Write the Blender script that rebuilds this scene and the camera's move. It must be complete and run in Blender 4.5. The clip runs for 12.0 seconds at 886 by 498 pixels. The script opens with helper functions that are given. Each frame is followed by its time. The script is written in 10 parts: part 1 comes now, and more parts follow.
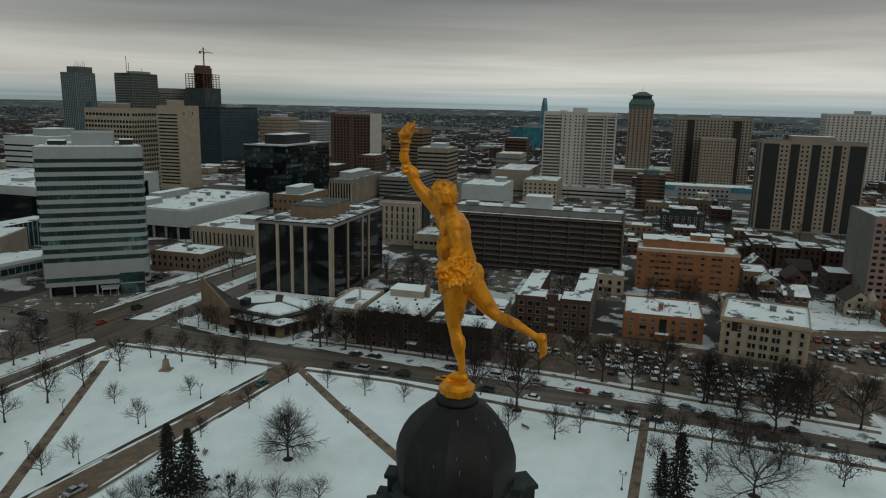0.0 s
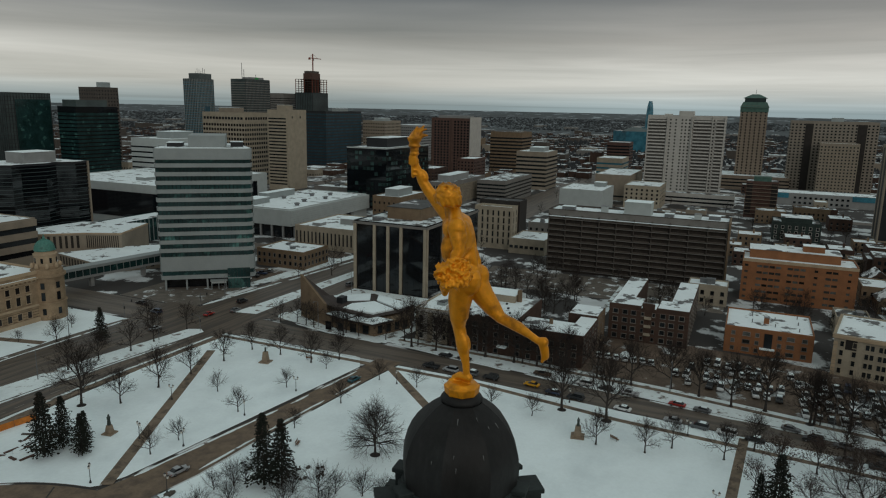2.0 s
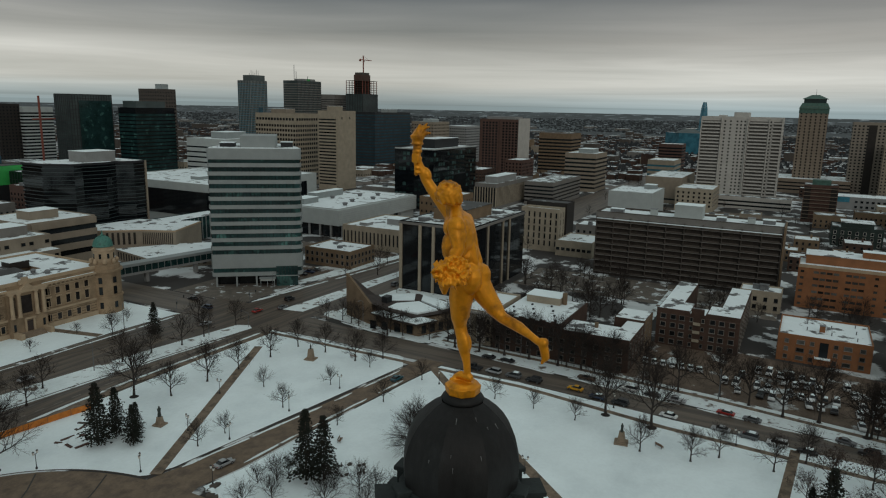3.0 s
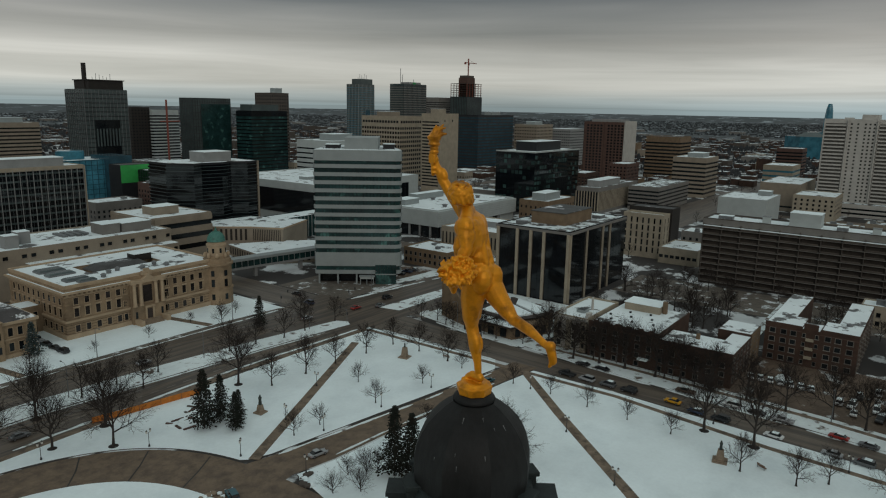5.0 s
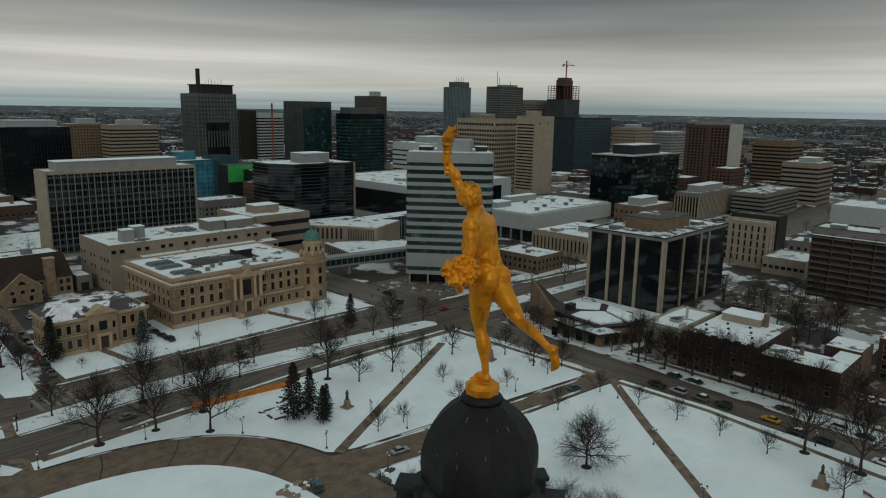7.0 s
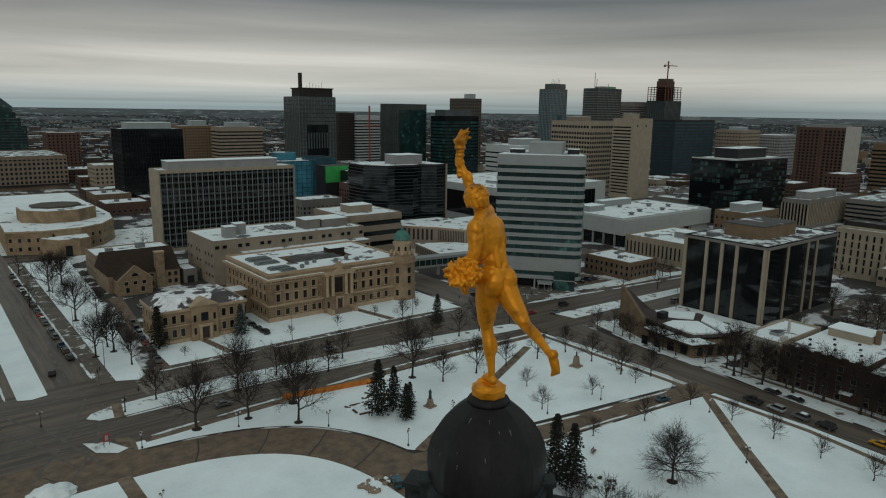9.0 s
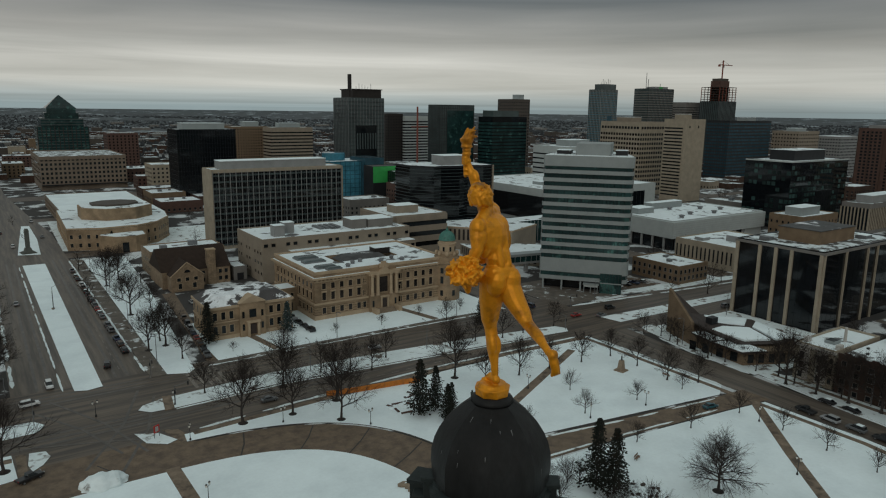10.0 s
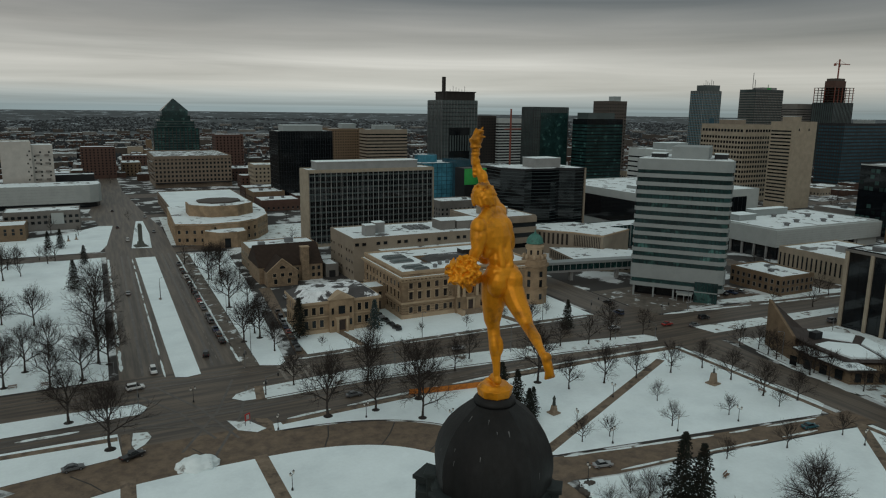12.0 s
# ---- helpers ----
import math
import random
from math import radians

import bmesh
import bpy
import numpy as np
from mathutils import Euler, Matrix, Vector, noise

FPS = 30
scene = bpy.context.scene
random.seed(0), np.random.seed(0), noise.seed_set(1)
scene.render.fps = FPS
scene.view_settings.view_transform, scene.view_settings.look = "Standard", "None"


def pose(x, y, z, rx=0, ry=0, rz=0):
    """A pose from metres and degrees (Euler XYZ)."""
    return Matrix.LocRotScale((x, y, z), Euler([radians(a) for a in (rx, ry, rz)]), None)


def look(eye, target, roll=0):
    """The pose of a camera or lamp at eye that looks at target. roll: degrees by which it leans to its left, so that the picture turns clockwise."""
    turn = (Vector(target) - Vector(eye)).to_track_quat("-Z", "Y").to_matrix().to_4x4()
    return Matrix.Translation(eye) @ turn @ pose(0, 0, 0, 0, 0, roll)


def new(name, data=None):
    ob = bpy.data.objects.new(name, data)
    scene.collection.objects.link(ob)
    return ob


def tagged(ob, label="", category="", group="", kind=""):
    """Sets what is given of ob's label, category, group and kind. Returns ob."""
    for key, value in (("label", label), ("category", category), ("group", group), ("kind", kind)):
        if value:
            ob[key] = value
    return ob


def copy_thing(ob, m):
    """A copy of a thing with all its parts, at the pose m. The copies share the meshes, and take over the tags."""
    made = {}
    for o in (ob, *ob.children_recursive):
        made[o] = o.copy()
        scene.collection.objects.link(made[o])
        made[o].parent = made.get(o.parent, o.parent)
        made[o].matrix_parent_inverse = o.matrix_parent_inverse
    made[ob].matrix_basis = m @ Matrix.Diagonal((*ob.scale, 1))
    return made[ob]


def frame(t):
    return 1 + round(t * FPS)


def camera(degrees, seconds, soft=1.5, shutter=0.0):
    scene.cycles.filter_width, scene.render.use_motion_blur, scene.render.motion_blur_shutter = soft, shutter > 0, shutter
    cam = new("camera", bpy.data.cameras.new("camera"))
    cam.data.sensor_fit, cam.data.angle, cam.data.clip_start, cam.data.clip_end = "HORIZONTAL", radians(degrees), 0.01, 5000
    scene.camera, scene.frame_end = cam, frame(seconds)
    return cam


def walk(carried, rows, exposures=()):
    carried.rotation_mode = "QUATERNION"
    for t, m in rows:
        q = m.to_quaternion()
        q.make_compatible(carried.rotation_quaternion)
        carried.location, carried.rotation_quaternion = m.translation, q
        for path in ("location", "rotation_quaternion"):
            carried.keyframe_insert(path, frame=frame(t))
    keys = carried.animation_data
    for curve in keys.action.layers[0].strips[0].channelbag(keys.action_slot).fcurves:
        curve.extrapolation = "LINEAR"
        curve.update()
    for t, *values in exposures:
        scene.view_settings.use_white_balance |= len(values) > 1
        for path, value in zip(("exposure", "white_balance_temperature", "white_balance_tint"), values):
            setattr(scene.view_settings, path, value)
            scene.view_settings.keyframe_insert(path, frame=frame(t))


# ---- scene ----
# ---- camera and its path ----
cam = camera(65.0, 12.0, soft=1.15)
PATH = [
    (0.0, -12.468, -3.108, 77.356, -74.483, -11.713, 1.329),
    (0.5, -12.454, -3.581, 77.396, -72.190, -11.692, 1.274),
    (1.0, -12.407, -4.034, 77.403, -69.996, -11.651, 1.232),
    (1.5, -12.319, -4.469, 77.427, -68.121, -11.610, 1.202),
    (2.0, -12.147, -4.870, 77.417, -66.247, -11.598, 1.184),
    (2.5, -11.936, -5.262, 77.390, -64.275, -11.607, 1.195),
    (3.0, -11.720, -5.652, 77.370, -62.262, -11.587, 1.177),
    (5.0, -10.932, -7.164, 77.373, -53.800, -11.537, 1.057),
    (5.5, -10.671, -7.490, 77.353, -51.770, -11.517, 1.024),
    (6.0, -10.424, -7.826, 77.345, -49.833, -11.493, 0.996),
    (6.5, -10.203, -8.151, 77.355, -47.893, -11.468, 0.983),
    (7.0, -9.978, -8.499, 77.370, -45.952, -11.457, 0.948),
    (9.0, -8.869, -9.722, 77.412, -38.190, -11.392, 0.822),
    (9.5, -8.562, -9.981, 77.390, -36.211, -11.389, 0.791),
    (10.0, -8.228, -10.258, 77.385, -34.254, -11.378, 0.758),
    (10.5, -7.867, -10.525, 77.375, -32.328, -11.346, 0.729),
    (11.0, -7.530, -10.768, 77.370, -30.401, -11.325, 0.726),
    (11.5, -7.185, -11.002, 77.370, -28.485, -11.305, 0.688),
    (12.0, -6.817, -11.233, 77.370, -26.577, -11.290, 0.681),
]
walk(cam, [(t, pose(x, y, z, 90 + pitch, 0, yaw) @ pose(0, 0, 0, 0, 0, roll)) for t, x, y, z, yaw, pitch, roll in PATH], exposures=[(0.0, 0.0), (12.0, 0.0)])

# ---- overcast sky and soft sun ----
world = bpy.data.worlds.new("sky")
scene.world = world
world.use_nodes = True
wn, wl = world.node_tree.nodes, world.node_tree.links
wn.clear()


def wnode(kind, **values):
    n = wn.new(kind)
    for k, v in values.items():
        n.inputs[k].default_value = v
    return n


def wmath(op, a, b):
    n = wn.new("ShaderNodeMath")
    n.operation = op
    for i, v in enumerate((a, b)):
        if isinstance(v, (int, float)):
            n.inputs[i].default_value = v
        else:
            wl.new(v, n.inputs[i])
    return n.outputs[0]


wcoord = wn.new("ShaderNodeTexCoord")
wsep = wn.new("ShaderNodeSeparateXYZ")
wl.new(wcoord.outputs["Generated"], wsep.inputs[0])
up = wmath("MAXIMUM", wsep.outputs[2], 0.0)
heading = wmath("ARCTAN2", wsep.outputs[0], wsep.outputs[1])
wcomb = wn.new("ShaderNodeCombineXYZ")
wl.new(wmath("MULTIPLY", heading, 1.1), wcomb.inputs[0])
wl.new(wmath("MULTIPLY", wmath("SQRT", up, 0.0), 11.0), wcomb.inputs[1])
streak = wn.new("ShaderNodeMapping")
streak.inputs["Rotation"].default_value = (0, 0, radians(-4))
streak.inputs["Location"].default_value = (3.7, 1.3, 0)
wl.new(wcomb.outputs[0], streak.inputs[0])
cloud_a = wnode("ShaderNodeTexNoise", Scale=1.6, Detail=6.0, Roughness=0.55, Distortion=0.5)
wl.new(streak.outputs[0], cloud_a.inputs["Vector"])
cloud_b = wnode("ShaderNodeTexNoise", Scale=0.7, Detail=3.0, Roughness=0.5)
wl.new(streak.outputs[0], cloud_b.inputs["Vector"])
# brightness over the height above the horizon
ramp = wn.new("ShaderNodeValToRGB")
bend = wmath("ADD", up, wmath("MULTIPLY", wmath("SUBTRACT", cloud_b.outputs["Fac"], 0.5), wmath("MULTIPLY", up, 0.9)))
wl.new(wmath("DIVIDE", bend, 0.4), ramp.inputs[0])
stops = [(0.0, (0.22, 0.285, 0.305)), (0.03, (0.33, 0.385, 0.395)), (0.075, (0.49, 0.495, 0.47)), (0.14, (0.50, 0.49, 0.46)),
         (0.24, (0.288, 0.272, 0.25)), (0.37, (0.118, 0.114, 0.107)), (0.6, (0.262, 0.276, 0.266)), (1.0, (0.362, 0.41, 0.392))]
for i, (at, colour) in enumerate(stops):
    e = ramp.color_ramp.elements[i] if i < 2 else ramp.color_ramp.elements.new(at)
    e.position, e.color = at, (*colour, 1)
# the cover thins out towards the sun
cover = wn.new("ShaderNodeValToRGB")
wl.new(wmath("DIVIDE", wmath("ADD", heading, 0.5), 2.6), cover.inputs[0])
for i, (at, k) in enumerate(((0.0, 0.86), (0.35, 1.0), (0.52, 0.84), (0.60, 0.80), (0.75, 1.12), (0.92, 1.06))):
    e = cover.color_ramp.elements[i] if i < 2 else cover.color_ramp.elements.new(at)
    e.position, e.color = at, (k * 0.8, k * 0.8, k * 0.8, 1)
sunward = wmath("MULTIPLY", cover.outputs[0], 1.25)
shade = wmath("MULTIPLY", sunward, wmath("ADD", wmath("MULTIPLY", cloud_a.outputs["Fac"], 1.0), 0.50))
tone = wn.new("ShaderNodeVectorMath")
tone.operation = "SCALE"
wl.new(ramp.outputs[0], tone.inputs[0])
wl.new(shade, tone.inputs["Scale"])
clouds = wnode("ShaderNodeBackground", Strength=1.0)
wl.new(tone.outputs[0], clouds.inputs[0])
sky = wn.new("ShaderNodeTexSky")
sky.sky_type, sky.sun_disc = "NISHITA", False
sky.sun_elevation, sky.sun_rotation = radians(18), radians(215)
clear = wnode("ShaderNodeBackground", Strength=0.012)
wl.new(sky.outputs[0], clear.inputs[0])
both = wn.new("ShaderNodeAddShader")
wl.new(clouds.outputs[0], both.inputs[0])
wl.new(clear.outputs[0], both.inputs[1])
wout = wn.new("ShaderNodeOutputWorld")
wl.new(both.outputs[0], wout.inputs[0])

sun = new("sun", bpy.data.lights.new("sun", "SUN"))
sun.data.energy, sun.data.angle, sun.data.color = 0.45, radians(40), (1.0, 0.96, 0.9)
sun.matrix_world = look((0, 0, 200), (140, 120, 100))


# ---- materials ----
def material(name, colour, rough=0.8, vary=0.25, scale=0.5, fine=6.0, bump=0.15, metal=0.0, second=None, cut=(0.45, 0.6), patch=0.15, per_object=0.0, gloss=0.5, axes=(1, 1, 1), detail=5.0):
    """A surface with grain at two scales; second: a second colour in patches of 1/patch metres between the noise levels cut."""
    m = bpy.data.materials.new(name)
    m.use_nodes = True
    n, l = m.node_tree.nodes, m.node_tree.links
    b = n["Principled BSDF"]
    b.inputs["Roughness"].default_value, b.inputs["Metallic"].default_value = rough, metal
    b.inputs["Specular IOR Level"].default_value = gloss
    co = n.new("ShaderNodeNewGeometry")
    mp = n.new("ShaderNodeMapping")
    mp.inputs["Scale"].default_value = axes
    l.new(co.outputs["Position"], mp.inputs[0])

    def noise_node(s, d=detail):
        t = n.new("ShaderNodeTexNoise")
        t.inputs["Scale"].default_value, t.inputs["Detail"].default_value, t.inputs["Roughness"].default_value = s, d, 0.6
        l.new(mp.outputs[0], t.inputs["Vector"])
        return t.outputs["Fac"]

    def mix(kind, fac, a, c):
        x = n.new("ShaderNodeMix")
        x.data_type, x.blend_type = "RGBA", kind
        for slot, v in ((0, fac), (6, a), (7, c)):
            if isinstance(v, (int, float)):
                x.inputs[slot].default_value = v
            elif isinstance(v, tuple):
                x.inputs[slot].default_value = (*v, 1)
            else:
                l.new(v, x.inputs[slot])
        return x.outputs[2]

    def span(v, a, c, lo, hi):
        r = n.new("ShaderNodeMapRange")
        l.new(v, r.inputs[0])
        r.inputs[1].default_value, r.inputs[2].default_value, r.inputs[3].default_value, r.inputs[4].default_value = a, c, lo, hi
        return r.outputs[0]

    grain, large = noise_node(fine), noise_node(scale)
    col = colour
    if second is not None:
        col = mix("MIX", span(noise_node(patch, 8.0), cut[0], cut[1], 0, 1), colour, second)
    tone = span(large, 0.3, 0.7, 1 - vary, 1 + vary)
    tone2 = span(grain, 0.3, 0.7, 1 - vary * 0.5, 1 + vary * 0.5)
    mul = n.new("ShaderNodeMath")
    mul.operation = "MULTIPLY"
    l.new(tone, mul.inputs[0])
    l.new(tone2, mul.inputs[1])
    fac = mul.outputs[0]
    if per_object:
        info = n.new("ShaderNodeObjectInfo")
        k = n.new("ShaderNodeMath")
        k.operation = "MULTIPLY"
        l.new(fac, k.inputs[0])
        l.new(span(info.outputs["Random"], 0, 1, 1 - per_object, 1 + per_object), k.inputs[1])
        fac = k.outputs[0]
    sc = n.new("ShaderNodeVectorMath")
    sc.operation = "SCALE"
    if isinstance(col, tuple):
        sc.inputs[0].default_value = col
    else:
        l.new(col, sc.inputs[0])
    l.new(fac, sc.inputs["Scale"])
    l.new(sc.outputs[0], b.inputs["Base Color"])
    if bump:
        bp = n.new("ShaderNodeBump")
        bp.inputs["Strength"].default_value, bp.inputs["Distance"].default_value = bump, 0.05
        l.new(grain, bp.inputs["Height"])
        l.new(bp.outputs[0], b.inputs["Normal"])
    return m


SNOW = material("snow", (0.805, 0.893, 0.912), 0.85, 0.06, 0.06, 1.2, 0.35, second=(0.715, 0.80, 0.825), cut=(0.48, 0.68), patch=0.07, detail=7.0)
SNOW_DIRTY = material("trodden_snow", (0.72, 0.79, 0.80), 0.85, 0.10, 0.1, 1.0, 0.3, second=(0.13, 0.105, 0.085), cut=(0.56, 0.64), patch=0.22, detail=9.0)
ROOF_SNOW = material("roof_with_snow", (0.75, 0.82, 0.84), 0.85, 0.06, 0.1, 1.5, 0.2, second=(0.11, 0.11, 0.11), cut=(0.57, 0.61), patch=0.14, detail=9.0)
ROOF_PATCHY = material("roof_with_melting_snow", (0.68, 0.75, 0.77), 0.85, 0.08, 0.1, 1.5, 0.2, second=(0.070, 0.066, 0.062), cut=(0.48, 0.53), patch=0.16, detail=9.0)
ROOF_DARK = material("tar_roof", (0.06, 0.06, 0.06), 0.8, 0.3, 0.3, 3, 0.2, second=(0.6, 0.62, 0.64), cut=(0.60, 0.66), patch=0.1)
SLATE = material("dark_brown_shingle", (0.0385, 0.0266, 0.0224), 0.8, 0.3, 0.5, 5, 0.3)
ASPHALT = material("wet_asphalt", (0.078, 0.057, 0.044), 0.6, 0.22, 0.5, 2.5, 0.12, second=(0.125, 0.096, 0.073), cut=(0.44, 0.62), patch=0.28, detail=9.0, gloss=0.4)
ASPHALT_X = material("rutted_asphalt_eastward", (0.060, 0.047, 0.038), 0.55, 0.20, 0.5, 2.0, 0.12, second=(0.128, 0.098, 0.074), cut=(0.42, 0.60), patch=0.55, detail=8.0, gloss=0.4, axes=(0.05, 1, 1))
ASPHALT_Y = material("rutted_asphalt_northward", (0.074, 0.060, 0.050), 0.55, 0.20, 0.5, 2.0, 0.12, second=(0.140, 0.112, 0.088), cut=(0.40, 0.60), patch=0.55, detail=8.0, gloss=0.4, axes=(1, 0.05, 1))
DRIVE = material("brown_slushy_asphalt", (0.165, 0.120, 0.084), 0.75, 0.22, 0.5, 2.2, 0.3, second=(0.108, 0.080, 0.060), cut=(0.42, 0.66), patch=0.28, detail=9.0, gloss=0.3)
WALKWAY = material("damp_concrete_path", (0.185, 0.140, 0.102), 0.8, 0.3, 0.4, 2.5, 0.2, second=(0.105, 0.080, 0.060), cut=(0.5, 0.6), patch=0.35, gloss=0.3)
PAVING = material("grey_paving", (0.125, 0.107, 0.090), 0.8, 0.3, 0.3, 2.2, 0.2, second=(0.62, 0.66, 0.67), cut=(0.57, 0.62), patch=0.2, gloss=0.3)
KERB = material("concrete_kerb", (0.095, 0.085, 0.076), 0.85, 0.3, 0.4, 3, 0.1, gloss=0.3)
LOT = material("gravel_lot", (0.115, 0.082, 0.060), 0.85, 0.35, 0.2, 1.4, 0.3, second=(0.46, 0.48, 0.48), cut=(0.575, 0.63), patch=0.11, detail=9.0, gloss=0.3)
LINE = material("worn_road_paint", (0.20, 0.175, 0.15), 0.7, 0.4, 0.6, 4, 0.0)
LIMESTONE = material("tyndall_limestone", (0.285, 0.205, 0.130), 0.88, 0.20, 0.25, 3, 0.15, second=(0.175, 0.125, 0.080), cut=(0.46, 0.66), patch=0.12, gloss=0.3)
LIME_TRIM = material("limestone_trim", (0.37, 0.280, 0.188), 0.88, 0.15, 0.3, 3, 0.1, gloss=0.3)
BEIGE = material("beige_stone_cladding", (0.2376, 0.198, 0.1518), 0.85, 0.12, 0.2, 2, 0.1)
CREAM = material("cream_precast", (0.305, 0.262, 0.200), 0.85, 0.14, 0.25, 2, 0.1, gloss=0.3)
CONCRETE = material("raw_concrete", (0.162, 0.153, 0.141), 0.85, 0.16, 0.15, 2, 0.12)
GREY_CONC = material("grey_precast", (0.2244, 0.2277, 0.2244), 0.8, 0.12, 0.2, 2, 0.1)
WHITE_WALL = material("white_cladding", (0.355, 0.385, 0.38), 0.7, 0.08, 0.2, 2, 0.05, gloss=0.4)
WHITE_CONC = material("white_painted_concrete", (0.42, 0.40, 0.37), 0.8, 0.10, 0.2, 2, 0.05, gloss=0.3)
PALE_PANEL = material("pale_grey_metal_panel", (0.235, 0.262, 0.262), 0.5, 0.08, 0.2, 2, 0.03, gloss=0.45)
BROWN_BRICK = material("dark_red_brick", (0.066, 0.039, 0.029), 0.9, 0.28, 0.4, 5, 0.2, second=(0.044, 0.028, 0.022), cut=(0.5, 0.65), patch=0.2, gloss=0.3)
MAROON = material("brown_brick", (0.081, 0.0432, 0.033), 0.9, 0.2, 0.3, 4, 0.2)
ORANGE_BRICK = material("orange_brick", (0.225, 0.0938, 0.039), 0.9, 0.16, 0.3, 4, 0.2)
TAN_BRICK = material("tan_brick", (0.165, 0.116, 0.074), 0.9, 0.18, 0.3, 4, 0.2, gloss=0.3)
PINK_WALL = material("pinkish_brick", (0.25, 0.165, 0.145), 0.9, 0.14, 0.3, 4, 0.15)
DARK_METAL = material("black_metal_panel", (0.017, 0.018, 0.020), 0.5, 0.2, 0.3, 3, 0.05, gloss=0.25)
BRONZE_BAND = material("dark_bronze_panel", (0.024, 0.020, 0.0175), 0.55, 0.2, 0.3, 3, 0.05, gloss=0.25)
SLAB_BROWN = material("weathered_brown_concrete", (0.069, 0.057, 0.048), 0.85, 0.2, 0.3, 3, 0.15)
GLASS = material("dark_window_glass", (0.010, 0.013, 0.015), 0.14, 0.3, 0.4, 2, 0.0, per_object=0.5, gloss=0.3)
GLASS_BLACK = material("black_glass", (0.006, 0.008, 0.010), 0.06, 0.2, 0.3, 2, 0.015, per_object=0.4)
GLASS_GREEN = material("green_tinted_glass", (0.012, 0.034, 0.034), 0.14, 0.5, 0.10, 1, 0.0, second=(0.045, 0.115, 0.105), cut=(0.58, 0.66), patch=0.16, per_object=0.35, gloss=0.35)
GLASS_BLUE = material("blue_tinted_glass", (0.028, 0.075, 0.102), 0.18, 0.3, 0.12, 1, 0.0, per_object=0.25, gloss=0.35)
GLASS_GREY = material("grey_green_glass", (0.055, 0.072, 0.072), 0.18, 0.25, 0.08, 1, 0.0, per_object=0.2, gloss=0.35)
GLASS_TEAL = material("teal_curtain_wall", (0.042, 0.165, 0.225), 0.2, 0.35, 0.12, 1, 0.0, per_object=0.2, gloss=0.4)
COPPER = material("green_copper", (0.055, 0.19, 0.155), 0.6, 0.3, 0.8, 5, 0.15, second=(0.03, 0.09, 0.075), cut=(0.5, 0.65), patch=0.8)
GREEN_METAL = material("green_metal_roof", (0.042, 0.098, 0.078), 0.6, 0.3, 0.4, 3, 0.05)
BRIGHT_GREEN = material("bright_green_panel", (0.03, 0.33, 0.07), 0.6, 0.1, 0.3, 2, 0.05)
STEEL = material("grey_steel", (0.16, 0.165, 0.17), 0.5, 0.15, 0.8, 6, 0.05, metal=0.4)
RUST = material("rust_red_paint", (0.22, 0.055, 0.035), 0.7, 0.2, 0.8, 5, 0.1)
BRONZE = material("weathered_bronze", (0.045, 0.055, 0.05), 0.5, 0.3, 2, 12, 0.1, metal=0.5)
GRANITE = material("buff_granite", (0.235, 0.180, 0.130), 0.8, 0.2, 1, 8, 0.1, gloss=0.3)
BLACK_IRON = material("black_iron", (0.018, 0.018, 0.02), 0.5, 0.2, 2, 10, 0.0)
LAMP_GLASS = material("frosted_lamp_glass", (0.62, 0.60, 0.55), 0.4, 0.05, 2, 8, 0.0)
BARK = material("grey_brown_bark", (0.033, 0.0259, 0.022), 0.9, 0.3, 1.5, 8, 0.3)
TWIG = material("bare_twigs", (0.030, 0.0235, 0.0205), 0.95, 0.3, 0.5, 5, 0.0, gloss=0.2)
NEEDLE = material("spruce_needles", (0.021, 0.024, 0.019), 0.9, 0.5, 0.9, 6, 0.1, second=(0.024, 0.019, 0.014), cut=(0.5, 0.65), patch=0.6, gloss=0.15)
NEEDLE_BLUE = material("blue_spruce_needles", (0.045, 0.066, 0.064), 0.9, 0.35, 0.7, 6, 0.1, second=(0.5, 0.53, 0.55), cut=(0.60, 0.64), patch=1.2, gloss=0.2)
# base colour shifted to blue-grey to imitate aerial haze over the woods
FAR_TREE_HAZED = material("distant_woods", (0.040, 0.043, 0.046), 0.95, 0.4, 0.02, 0.2, 0.0, gloss=0.1)
TYRE = material("black_rubber", (0.012, 0.012, 0.012), 0.8, 0.2, 2, 10, 0.0)
RIM = material("alloy_rim", (0.30, 0.30, 0.31), 0.4, 0.1, 2, 10, 0.0, metal=0.7)
CAR_GLASS = material("car_window", (0.012, 0.014, 0.016), 0.08, 0.1, 2, 5, 0.0)
HEADLIGHT = material("headlight_lens", (0.55, 0.56, 0.56), 0.2, 0.05, 2, 5, 0.0)
TAILLIGHT = material("red_tail_lens", (0.30, 0.012, 0.01), 0.25, 0.05, 2, 5, 0.0)
WOOD = material("weathered_bench_wood", (0.16, 0.09, 0.055), 0.8, 0.25, 2, 10, 0.1)
ORANGE_FENCE = material("orange_barrier_mesh", (0.50, 0.16, 0.02), 0.8, 0.25, 1, 6, 0.1)
RED_PAINT = material("red_sign_paint", (0.42, 0.03, 0.025), 0.6, 0.15, 1, 6, 0.0)
DOME_METAL = material("blackened_copper", (0.0125, 0.0125, 0.0125), 0.55, 0.4, 1.2, 9, 0.15, second=(0.024, 0.027, 0.027), cut=(0.45, 0.7), patch=1.3, axes=(1, 1, 0.35), gloss=0.22)
DOME_STONE = material("dark_green_copper", (0.022, 0.029, 0.029), 0.65, 0.3, 1.2, 9, 0.15, gloss=0.25)
GOLD = material("gold_leaf", (0.70, 0.272, 0.008), 0.44, 0.16, 2.2, 14, 0.08, metal=0.45, second=(0.27, 0.105, 0.008), cut=(0.54, 0.68), patch=1.5, gloss=0.4)
